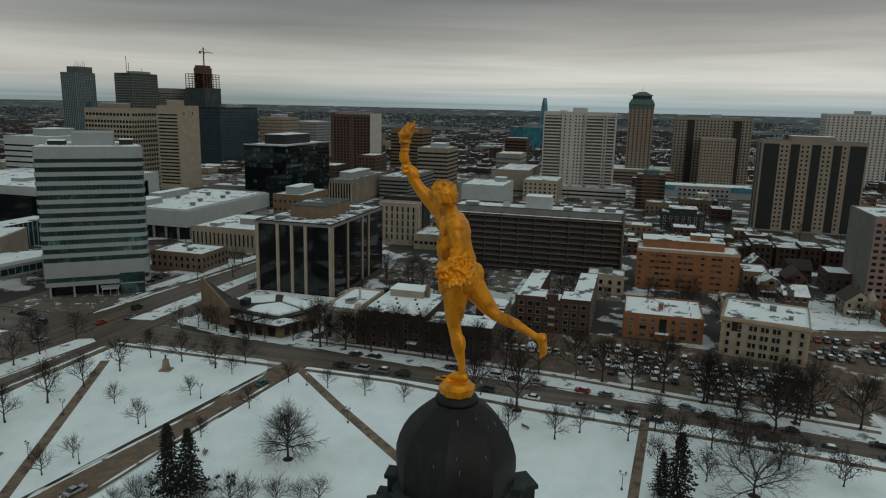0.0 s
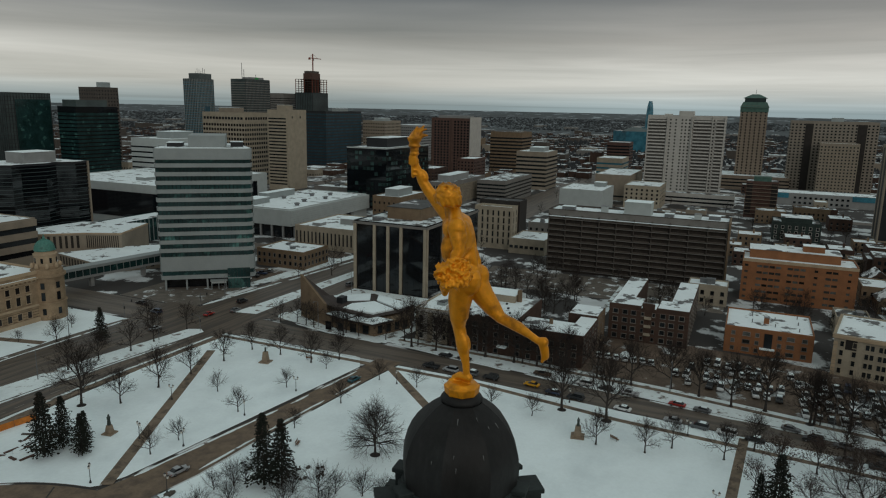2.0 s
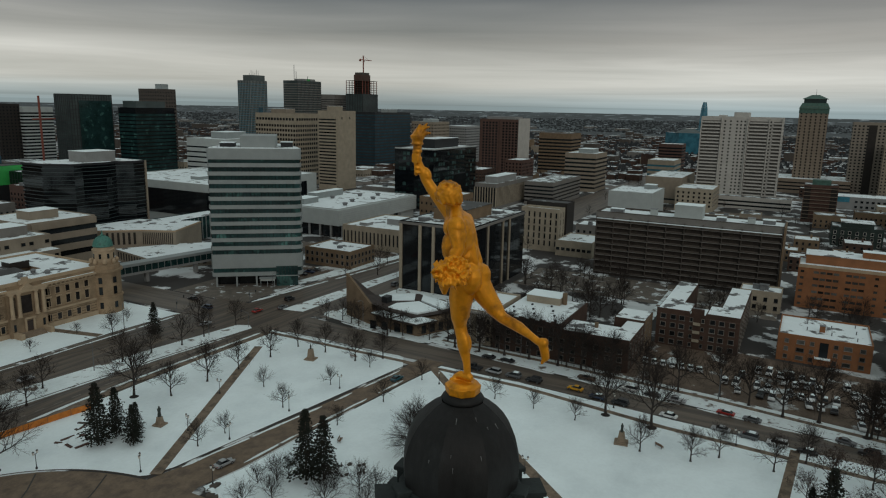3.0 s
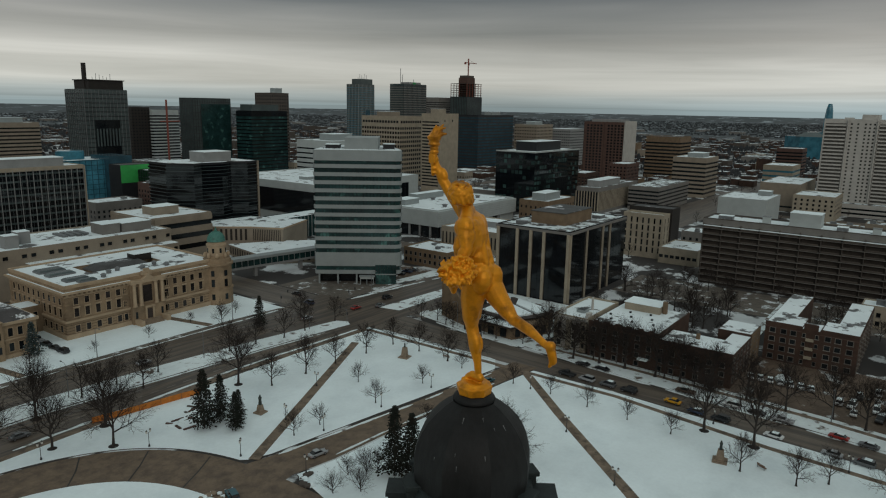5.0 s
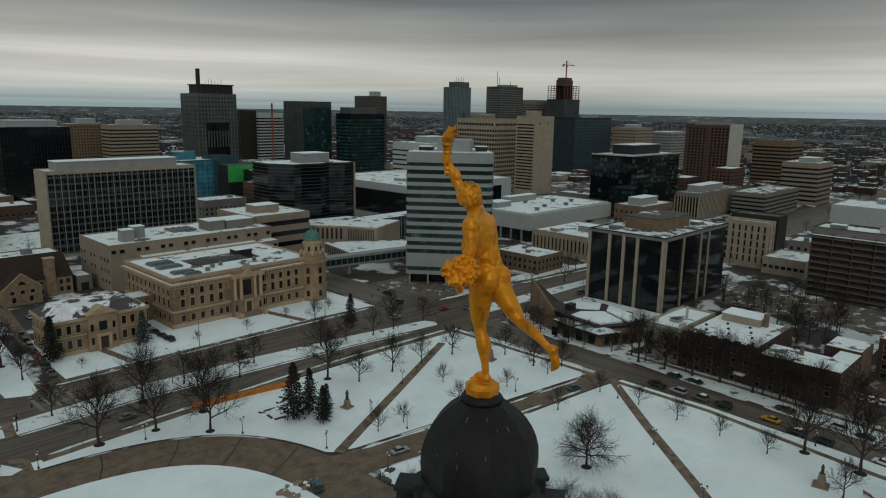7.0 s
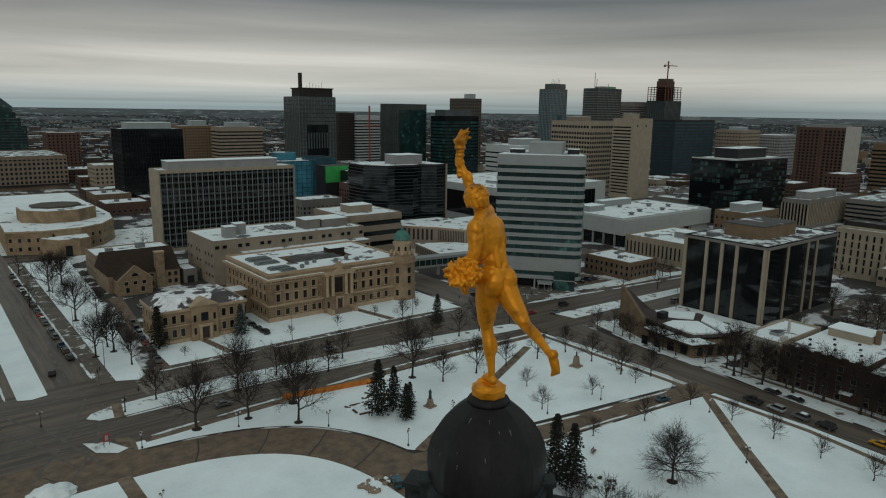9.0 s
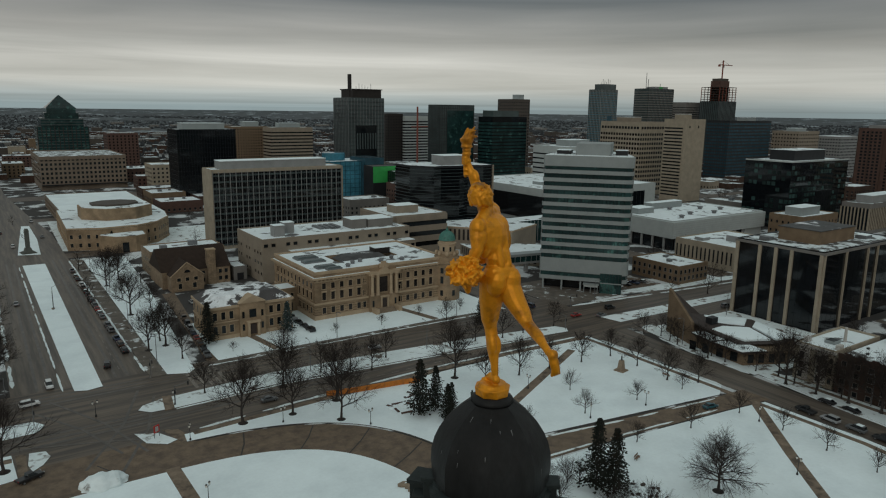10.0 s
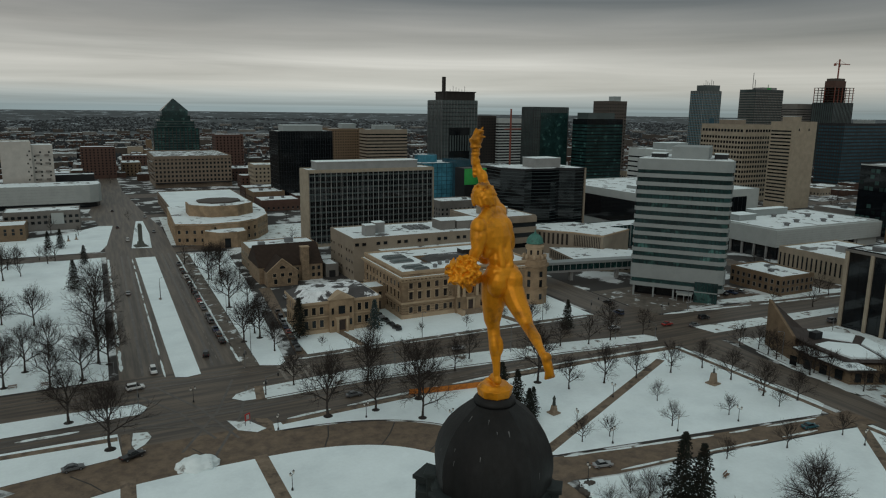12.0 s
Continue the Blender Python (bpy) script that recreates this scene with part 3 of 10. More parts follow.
lay("path_oval", strip([(21.7, 137), (22.1, 118), (22.8, 90)], 3.0), Z, WALKWAY, "brown concrete footpath across the lawn", "path", H - 0.05)
lay("path_oval_west", strip([(-5.7, 138), (-6.4, 112)], 3.0), Z, WALKWAY, "brown concrete footpath across the lawn", "path", H - 0.05)
lay("sidewalk_park", strip([(30, 151.6), (60, 153), (110, 155), (163, 152.6)], 2.0), Z + 0.01, WALKWAY, "damp concrete sidewalk", "sidewalk", -0.1)
lay("sidewalk_kennedy", strip([(162.6, 152), (162.6, 101), (162.6, 88), (162.6, 60), (156.8, 20), (153.6, -30), (150, -66)], 1.8), Z + 0.014, WALKWAY, "damp concrete sidewalk", "sidewalk", -0.1)
lay("sidewalk_kennedy_east", strip([(186.5, 98), (185, 60), (181.5, 12), (177, -20), (171, -66)], 1.8), Z + 0.01, WALKWAY, "damp concrete sidewalk", "sidewalk", -0.1)
lay("walk_courts_door", strip([(126, 219), (131, 198)], 3.0), Z, WALKWAY, "concrete walk to the courthouse door", "path", 0.0)
lay("walk_registry_door", strip([(66, 216), (69, 198)], 2.6), Z, WALKWAY, "concrete walk to the door", "path", 0.0)
lay("sidewalk_park_west", strip([(-120, 162.0), (-40, 160.4), (-7, 159.2)], 2.2), Z, WALKWAY, "damp concrete sidewalk", "sidewalk", 0.0)
lay("walk_island_west", [(-6.3, 161.5), (-4.3, 161.2), (-4.4, 150.5), (-6.2, 149.6)], 0.07, WALKWAY, "brown walkway between lawn and island", "path", 0.0)
lay("walk_island_flag", [(24.0, 157.5), (27.4, 156.0), (29.6, 148.5), (26.6, 148.0)], 0.08, WALKWAY, "brown walkway over the traffic island", "path", 0.0)
lay("sidewalk_park_verge", strip([(28.5, 168.4), (29.8, 178.0)], 2.4), Z, WALKWAY, "brown walkway across the median", "path", 0.0)


def slush(points, width, seed, tall=0.1):
    """A ragged ridge of ploughed snow along a kerb, in broken runs."""
    rr = random.Random(seed)
    fine = []
    for p, q in zip(points, points[1:]):
        n = max(2, int(math.hypot(q[0] - p[0], q[1] - p[1]) / 2.2))
        fine += [(p[0] + (q[0] - p[0]) * i / n, p[1] + (q[1] - p[1]) * i / n) for i in range(n)]
    run = []
    for k, p in enumerate(fine + [None]):
        if p is not None and (len(run) < 4 or rr.random() > 0.07):
            run.append(p)
            continue
        if len(run) > 3:
            left, right = [], []
            for i, a in enumerate(run):
                b, c = run[max(i - 1, 0)], run[min(i + 1, len(run) - 1)]
                d = Vector((c[0] - b[0], c[1] - b[1])).normalized()
                w = width * (0.12 if i in (0, len(run) - 1) else rr.uniform(0.3, 0.75))
                left.append((a[0] - d.y * w, a[1] + d.x * w))
                w = width * (0.12 if i in (0, len(run) - 1) else rr.uniform(0.3, 0.75))
                right.append((a[0] + d.y * w, a[1] - d.x * w))
            lay("snow_ridge", left + right[::-1], tall + 0.004 * (k % 7), SNOW_DIRTY, "ragged ridge of dirty ploughed snow along the kerb", "snow", 0.0)
        run = []


slush([(-60, 167.2), (-4, 167.6)], 1.0, 1)
slush([(32, 153.6), (60, 155.6), (110, 157.2), (163, 155)], 0.9, 2)
slush([(46, 195.0), (100, 195.2), (161, 194.6)], 1.1, 3)
slush([(28.6, 200), (28.6, 300), (28.4, 380)], 0.7, 4)
slush([(-4.6, 206), (-4.4, 300), (-4.6, 380)], 0.9, 5)
slush([(6.8, 196), (6.6, 290), (6.6, 376)], 0.5, 6)
slush([(164.6, 86), (162.0, 20), (159.5, -30), (154.5, -66)], 0.8, 7)
slush([(182.0, 98), (177.2, 60), (173.0, 12), (170.0, -20), (164.2, -66)], 1.0, 8)
slush([(165.8, 101), (166.2, 128), (166.0, 150)], 0.8, 9)
slush([(181.0, 102), (182.6, 125), (186.6, 146)], 1.2, 10)
slush([(84, 107.2), (126, 100.0), (158, 95.8)], 0.6, 11)
slush([(92, 97.0), (118, 94.8), (152, 91.0)], 0.6, 12)
slush([(188, 184.5), (240, 178.5), (300, 172)], 1.2, 13)
slush([(30, 168.0), (60, 169.2), (126, 164.0), (162, 160.2)], 0.6, 14)
for y, n in ((163.5, 3), (188.5, 3)):
    for k in range(n):
        lay("wheel_track", strip([(-140, y + k * 2.6), (20, y + k * 2.6 + 0.4), (90, y + k * 2.6 + 1.0), (164, y + k * 2.6 - 1.5)], 0.9), 0.036 + 0.002 * k, TAR_WET, "dark wet wheel track along the avenue", "wheel track", 0.0)
for x in (1.0, 4.2, 20.8, 24.0):
    lay("wheel_track", strip([(x, 200), (x + 0.4, 300), (x + 0.8, 384)], 0.8), 0.034, TAR_WET, "dark wet wheel track along the boulevard", "wheel track", 0.0)
for k, a in enumerate(((-2, 186, 14, 150), (3, 190, 19, 148), (24, 186, 6, 146), (27, 180, 12, 140), (-10, 166, 26, 152))):
    lay("wheel_track", strip([(a[0], a[1]), ((a[0] + a[2]) / 2 + 2, (a[1] + a[3]) / 2), (a[2], a[3])], 0.7), 0.052 + 0.002 * k, TAR_WET, "dark wet wheel track over the forecourt", "wheel track", 0.0)
for i in range(7):
    lay("road_marking", rect(38 + i * 2.1, 179.5, 39 + i * 2.1, 193), 0.036, LINE, "worn white crosswalk bar", "road marking", 0.0) if i < 5 else None
for i in range(24):
    lay("road_marking", rect(60 + i * 5, 160.2, 62.6 + i * 5, 160.5), 0.036, LINE, "worn white lane dash", "road marking", 0.0) if i < 20 else None
    lay("road_marking", rect(22.6, 206 + i * 7, 22.8, 209 + i * 7), 0.034, LINE, "worn white lane dash", "road marking", 0.0)
for k in range(9):
    a = math.radians(22 + k * 17)
    p0 = (13 + 51.8 * math.copysign(abs(math.cos(a)) ** (2 / 3), math.cos(a)), 85 + 50.8 * abs(math.sin(a)) ** (2 / 3))
    p1 = (13 + 64.5 * math.copysign(abs(math.cos(a + 0.02)) ** (2 / 3), math.cos(a + 0.02)), 85 + 62 * abs(math.sin(a + 0.02)) ** (2 / 3))
    mid = ((p0[0] + p1[0]) / 2 + 0.5, (p0[1] + p1[1]) / 2)
    lay("tar_seam", strip([p0, mid, p1], 0.32), 0.052, TAR, "dark tar seam across the driveway", "road seam", 0.0)


# ---- the lantern cupola with the gilded figure ----
TOP = 71.8


def cupola():
    e = empty("cupola", 0, 0, 0, 0, "blackened copper cupola dome on a stone lantern", "dome")
    bm = bmesh.new()
    lathe(bm, [(0.30, TOP - 0.16), (0.40, TOP - 0.16), (0.43, TOP - 0.10), (0.40, TOP - 0.05), (0.36, TOP - 0.02), (0.34, TOP + 0.005)], 40)
    part("collar", bm, DOME_METAL, e, "dark metal collar ring", True)
    profile = [(0.42, -0.15), (0.58, -0.25), (0.755, -0.40), (0.905, -0.57), (1.03, -0.77), (1.12, -0.98), (1.18, -1.22), (1.19, -1.46), (1.17, -1.70), (1.14, -1.95)]
    n = 8
    for k in range(n):
        a0, a1 = 2 * math.pi * (k + 0.13) / n, 2 * math.pi * (k + 1.13) / n
        bm, rings = bmesh.new(), []
        for r, z in profile:
            ring = []
            for i in range(7):
                s = i / 6
                a = a0 + (a1 - a0) * s
                flat = math.cos(math.pi / n) / math.cos(a - (a0 + a1) / 2)
                q = r * 1.03 * (0.35 + 0.65 * flat)
                ring.append(bm.verts.new((q * math.cos(a), q * math.sin(a), TOP + z)))
            rings.append(ring)
        for p, q in zip(rings, rings[1:]):
            for i in range(6):
                bm.faces.new((p[i], q[i], q[i + 1], p[i + 1]))
        bmesh.ops.recalc_face_normals(bm, faces=bm.faces)
        panel = part("dome_panel", bm, DOME_METAL, e, "", True)
    for k in range(n):
        a = 2 * math.pi * (k + 0.13) / n
        bm = bmesh.new()
        for (r, z), (r2, z2) in zip(profile, profile[1:]):
            tube(bm, (r * math.cos(a), r * math.sin(a), TOP + z), (r2 * math.cos(a), r2 * math.sin(a), TOP + z2), 0.012, 0.012, 6)
        part("seam", bm, DOME_METAL, e)
    srnd = random.Random(8)
    for k in range(9):
        a, j = math.radians(srnd.uniform(165, 300)), srnd.randint(1, 6)
        (r, zz), (r2, z2) = profile[j], profile[j + 1]
        wd, s0 = srnd.uniform(0.006, 0.014) / r, srnd.uniform(0, 0.4)
        s1 = s0 + srnd.uniform(0.25, 0.6)
        bm = bmesh.new()
        q = [bm.verts.new(((r + (r2 - r) * s) * 1.006 * math.cos(a + o), (r + (r2 - r) * s) * 1.006 * math.sin(a + o), TOP + zz + (z2 - zz) * s + 0.012)) for s, o in ((s0, -wd), (s0, wd), (s1, wd * 0.4), (s1, -wd * 0.4))]
        bm.faces.new(q)
        part("stain", bm, STREAK, e, "pale drip stain")
    bm = bmesh.new()
    lathe(bm, [(1.0, TOP - 2.10), (1.26, TOP - 2.10), (1.27, TOP - 1.98), (1.20, TOP - 1.94), (1.19, TOP - 1.86), (1.0, TOP - 1.84)], 16)
    part("cornice", bm, DOME_STONE, e, "dark green copper cornice")
    for k in range(8):
        a = 2 * math.pi * (k + 0.13) / 8
        m = Matrix.Translation((1.20 * math.cos(a), 1.20 * math.sin(a), TOP - 2.22)) @ Matrix.Rotation(a, 4, "Z")
        bm = bmesh.new()
        bmesh.ops.create_cube(bm, size=1, matrix=m @ Matrix.Diagonal((0.32, 0.34, 0.72, 1)))
        bmesh.ops.create_cube(bm, size=1, matrix=m @ Matrix.Translation((0.02, 0, 0.36)) @ Matrix.Diagonal((0.40, 0.42, 0.10, 1)))
        bmesh.ops.create_cube(bm, size=1, matrix=m @ Matrix.Translation((0.20, 0, -0.30)) @ Matrix.Diagonal((0.40, 0.30, 0.5, 1)))
        bmesh.ops.bevel(bm, geom=bm.edges[:], offset=0.015, segments=1, affect="EDGES")
        part("buttress", bm, DOME_STONE, e)
    for k in range(4):
        a = 2 * math.pi * (k + 0.38) / 4
        m = Matrix.Translation((1.42 * math.cos(a), 1.42 * math.sin(a), TOP - 2.42)) @ Matrix.Rotation(a, 4, "Z")
        bm = bmesh.new()
        bmesh.ops.create_cube(bm, size=1, matrix=m @ Matrix.Diagonal((0.55, 0.5, 0.5, 1)))
        bmesh.ops.create_cube(bm, size=1, matrix=m @ Matrix.Translation((0, 0, 0.27)) @ Matrix.Diagonal((0.65, 0.6, 0.09, 1)))
        part("corner_block", bm, DOME_STONE, e)
    # the lantern, great dome and house under it
    bm = bmesh.new()
    lathe(bm, [(1.9, 58.0), (1.9, 64.0), (1.75, 64.2), (1.75, 68.8), (1.7, 68.9), (1.7, 69.1), (1.3, 69.3)], 16)
    part("lantern", bm, DOME_STONE, e, "dark copper-clad lantern")
    bm = bmesh.new()
    lathe(bm, [(9.0, 40.0), (9.2, 46.0), (8.6, 50.0), (7.2, 54.0), (5.0, 57.0), (2.6, 58.6), (1.9, 58.8)], 48)
    part("great_dome", bm, COPPER, e, "green copper main dome", True)
    bm = bmesh.new()
    lathe(bm, [(9.6, 26.0), (9.6, 39.2), (10.2, 39.4), (10.2, 40.4), (9.0, 40.6)], 32)
    part("drum", bm, LEGIS_STONE, e, "limestone drum")
    boxes("house", [(-48, -20, 0, 48, 20, 22), (-20, -30, 0, 20, 30, 22), (-14, -14, 22, 14, 14, 26)], LEGIS_STONE, e, "limestone house under the dome")
    return e


cupola()


def gilded_statue():
    """A striding figure with a raised torch and a wheat sheaf, as one closed skin."""
    v, f = [], []
    z = lambda x, y, h: (x, y, TOP + h)
    rnd = random.Random(4)

    ball, ball_f = [(0.0, 0.0, -1.0)], []
    for j in range(1, 6):
        ball += [(math.sin(math.pi * j / 6) * math.cos(math.pi * k / 6), math.sin(math.pi * j / 6) * math.sin(math.pi * k / 6), -math.cos(math.pi * j / 6)) for k in range(12)]
    ball.append((0.0, 0.0, 1.0))
    for k in range(12):
        m = (k + 1) % 12
        ball_f += [(0, 1 + m, 1 + k), (61, 49 + k, 49 + m)]
        ball_f += [(1 + j * 12 + k, 1 + j * 12 + m, 13 + j * 12 + m, 13 + j * 12 + k) for j in range(4)]

    def add(points, faces):
        k = len(v)
        v.extend(points)
        f.extend(tuple(k + i for i in q) for q in faces)

    def ellipsoid(c, r, turn):
        m = Matrix.Translation(c) @ turn @ Matrix.Diagonal((*r, 1))
        add([tuple(m @ Vector(q)) for q in ball], ball_f)

    def limb(*rows):
        for p, r in rows:
            ellipsoid(z(*p), (r, r, r), Matrix())
        for (p, r), (q, s) in zip(rows, rows[1:]):
            p, q = Vector(z(*p)), Vector(z(*q))
            m = (q - p).to_track_quat("Z", "Y").to_matrix()
            ring = [m @ Vector((math.cos(math.pi * i / 7), math.sin(math.pi * i / 7), 0)) for i in range(14)]
            add([tuple(p + c * r) for c in ring] + [tuple(q + c * s) for c in ring], [tuple(range(13, -1, -1)), tuple(range(14, 28))] + [(i, (i + 1) % 14, 14 + (i + 1) % 14, 14 + i) for i in range(14)])

    def disc(x, y, h, r0, r1, d, n):
        k = [(math.cos(2 * math.pi * (i + 0.5) / n), math.sin(2 * math.pi * (i + 0.5) / n)) for i in range(n)]
        add([z(x + r0 * c, y + r0 * s, h - d / 2) for c, s in k] + [z(x + r1 * c, y + r1 * s, h + d / 2) for c, s in k], [tuple(range(n - 1, -1, -1)), tuple(range(n, 2 * n))] + [(i, (i + 1) % n, n + (i + 1) % n, n + i) for i in range(n)])

    def lump(p, r, yaw=0.0, tilt=0.0, lean=0.0):
        turn = Matrix.Rotation(math.radians(yaw), 4, "Z") @ Matrix.Rotation(math.radians(tilt), 4, "X") @ Matrix.Rotation(math.radians(lean), 4, "Y")
        ellipsoid(z(*p), r, turn)

    # plinth
    disc(0, 0, 0.09, 0.345, 0.37, 0.17, 8)
    disc(0, 0, 0.205, 0.33, 0.26, 0.09, 16)
    # standing leg and foot
    limb(((-0.07, 0.01, 2.36), 0.255), ((-0.04, 0.075, 1.92), 0.238), ((-0.05, 0.09, 1.56), 0.172), ((-0.02, 0.09, 1.38), 0.128), ((-0.02, 0.04, 1.18), 0.124), ((-0.02, 0.00, 0.98), 0.126), ((-0.03, -0.08, 0.66), 0.078), ((-0.03, -0.10, 0.46), 0.072))
    limb(((-0.03, -0.15, 0.35), 0.085), ((0.0, 0.05, 0.36), 0.082), ((0.02, 0.18, 0.29), 0.058))
    lump((-0.03, -0.13, 0.36), (0.085, 0.10, 0.09))
    for k in range(4):
        limb(((-0.05 + 0.045 * k, 0.17, 0.28), 0.030), ((-0.06 + 0.05 * k, 0.25 - 0.02 * k, 0.255), 0.026))
    lump((-0.08, -0.05, 1.06), (0.085, 0.105, 0.22), 0, -8)
    lump((0.05, -0.04, 1.03), (0.08, 0.10, 0.20), 0, -8)
    lump((-0.03, 0.155, 1.41), (0.085, 0.07, 0.10))
    lump((-0.13, 0.15, 1.92), (0.10, 0.12, 0.34), 0, -4)
    lump((-0.04, 0.19, 1.86), (0.11, 0.09, 0.32), 0, -4)
    lump((-0.10, -0.02, 1.92), (0.09, 0.10, 0.40), 0, -6)
    lump((0.02, -0.01, 1.90), (0.08, 0.09, 0.40), 0, -6)
    # lifted leg and foot
    limb(((0.17, -0.14, 2.36), 0.225), ((0.22, -0.30, 2.02), 0.218), ((0.28, -0.52, 1.73), 0.165), ((0.28, -0.66, 1.59), 0.118), ((0.24, -0.86, 1.53), 0.110), ((0.19, -1.06, 1.48), 0.108), ((0.12, -1.32, 1.38), 0.074), ((0.08, -1.50, 1.30), 0.070))
    limb(((0.07, -1.57, 1.31), 0.085), ((0.10, -1.62, 1.15), 0.088), ((0.14, -1.63, 1.00), 0.080))
    lump((0.07, -1.62, 1.30), (0.095, 0.085, 0.10))
    for k in range(4):
        limb(((0.08 + 0.040 * k, -1.62, 1.00), 0.036), ((0.09 + 0.048 * k, -1.585 - 0.012 * k, 0.895 + 0.010 * k), 0.030))
    lump((0.06, -1.60, 1.30), (0.075, 0.07, 0.08))
    lump((0.19, -0.93, 1.56), (0.09, 0.22, 0.085), -12, 16)
    lump((0.25, -0.93, 1.49), (0.08, 0.20, 0.085), -12, 16)
    lump((0.31, -0.62, 1.55), (0.09, 0.09, 0.08))
    lump((0.31, -0.33, 1.96), (0.11, 0.27, 0.13), 10, 52)
    lump((0.17, -0.33, 2.02), (0.11, 0.27, 0.13), 10, 52)
    # pelvis, waist and ribs
    lump((0.06, -0.05, 2.48), (0.375, 0.285, 0.28), 4)
    lump((0.04, -0.01, 2.80), (0.285, 0.225, 0.28), 8)
    lump((0.0, 0.13, 3.16), (0.365, 0.300, 0.39), 14, -8)
    lump((-0.03, 0.17, 3.42), (0.415, 0.265, 0.22), 24, 0, -8)
    lump((0.20, -0.215, 2.35), (0.205, 0.205, 0.28), 10, 12)
    lump((-0.11, -0.17, 2.33), (0.205, 0.205, 0.28), -5, 12)
    lump((-0.07, 0.05, 3.22), (0.385, 0.250, 0.40), 14, -6)
    for s in (-1, 1):
        limb(((0.05 + 0.09 * s, -0.20, 2.68), 0.075), ((0.04 + 0.095 * s, -0.120 + 0.02 * s, 2.92), 0.085), ((0.02 + 0.11 * s, -0.060 + 0.02 * s, 3.20), 0.09))
    lump((-0.23, -0.08, 3.34), (0.165, 0.095, 0.20), 10, -10)
    lump((0.18, 0.03, 3.36), (0.175, 0.090, 0.22), 22, -10)
    limb(((-0.36, 0.06, 3.50), 0.13), ((-0.20, 0.14, 3.62), 0.125), ((-0.09, 0.24, 3.72), 0.13))
    limb(((0.20, 0.40, 3.60), 0.14), ((0.05, 0.28, 3.64), 0.13))
    lump((-0.27, 0.00, 3.08), (0.12, 0.15, 0.29), 20, 0, 10)
    lump((0.28, 0.12, 3.12), (0.12, 0.15, 0.29), 20, 0, -10)
    lump((0.05, 0.42, 3.36), (0.20, 0.10, 0.16), 30)
    lump((-0.25, 0.28, 3.34), (0.20, 0.10, 0.16), 30)
    lump((-0.16, 0.24, 2.96), (0.22, 0.20, 0.34), 20)
    for k in range(3):
        lump((-0.08, 0.24 - 0.03 * k, 3.06 - 0.15 * k), (0.17, 0.11, 0.085), 15)
    # neck, head and curls
    limb(((-0.06, 0.24, 3.58), 0.165), ((-0.13, 0.29, 3.89), 0.140))
    limb(((-0.30, 0.10, 3.52), 0.10), ((-0.08, 0.24, 3.68), 0.13), ((0.16, 0.40, 3.62), 0.10))
    lump((-0.20, 0.34, 3.97), (0.185, 0.215, 0.235), 20)
    lump((-0.21, 0.53, 3.90), (0.085, 0.06, 0.10))
    lump((-0.21, 0.575, 3.96), (0.03, 0.045, 0.045))
    for i in range(210):
        a, h = rnd.uniform(0, 2 * math.pi), rnd.uniform(-0.80, 0.96)
        c = math.sqrt(max(0, 1 - h * h))
        if math.sin(a - 0.05) * c > 0.80 and h < 0.25:
            continue
        r = rnd.uniform(0.026, 0.040)
        deep = rnd.uniform(0.95, 1.00) + (0.05 if h < 0.1 else 0.0)
        lump((-0.19 + 0.205 * deep * c * math.cos(a), 0.31 + 0.22 * deep * c * math.sin(a), 3.985 + 0.222 * deep * h), (r, r * 1.7, r * 0.8), math.degrees(a) + rnd.uniform(-70, 70), rnd.uniform(-50, 50))
    for i in range(9):
        a = math.radians(165 + 24 * i)
        limb(((-0.19 + 0.19 * math.cos(a), 0.31 + 0.21 * math.sin(a), 3.93), 0.055), ((-0.18 + 0.205 * math.cos(a + 0.2), 0.30 + 0.22 * math.sin(a + 0.2), 3.81 + 0.03 * (i % 2)), 0.042))
    # raised arm, hand and torch
    limb(((0.22, 0.44, 3.54), 0.185), ((0.27, 0.73, 3.77), 0.140), ((0.26, 0.93, 3.98), 0.112), ((0.22, 1.04, 4.16), 0.102), ((0.16, 1.13, 4.40), 0.074), ((0.13, 1.16, 4.52), 0.062))
    lump((0.28, 0.54, 3.62), (0.17, 0.19, 0.17), 40, 40)
    lump((0.26, 0.76, 3.86), (0.10, 0.18, 0.11), 0, 48)
    lump((0.21, 1.02, 4.26), (0.088, 0.10, 0.15), 0, -24)
    lump((0.12, 1.17, 4.56), (0.085, 0.085, 0.085))
    for k in range(4):
        limb(((0.04, 1.12, 4.50 + 0.042 * k), 0.026), ((0.06, 1.25, 4.51 + 0.042 * k), 0.026), ((0.15, 1.26, 4.52 + 0.042 * k), 0.024))
    limb(((0.10, 1.19, 4.26), 0.040), ((0.10, 1.18, 4.50), 0.060), ((0.10, 1.17, 4.86), 0.085))
    for h, r, d in ((4.29, 0.062, 0.03), (4.38, 0.066, 0.02), (4.70, 0.100, 0.03), (4.77, 0.092, 0.03), (4.845, 0.125, 0.035), (4.905, 0.110, 0.08), (4.965, 0.140, 0.05), (5.0, 0.150, 0.03)):
        disc(0.10, 1.17, h, r * 0.93, r, d, 20)
    # flame: a compact cluster of curling tongues
    lump((0.10, 1.16, 5.03), (0.11, 0.11, 0.07))
    for i in range(8):
        a = i * 2.4
        q = 0.075 * math.sqrt((i + 0.5) / 8)
        long, lean = 0.13 + 0.02 * ((i * 37) % 5), 0.05 + 0.03 * (i % 4)
        x0, y0 = 0.10 + q * math.cos(a), 1.17 + q * math.sin(a)
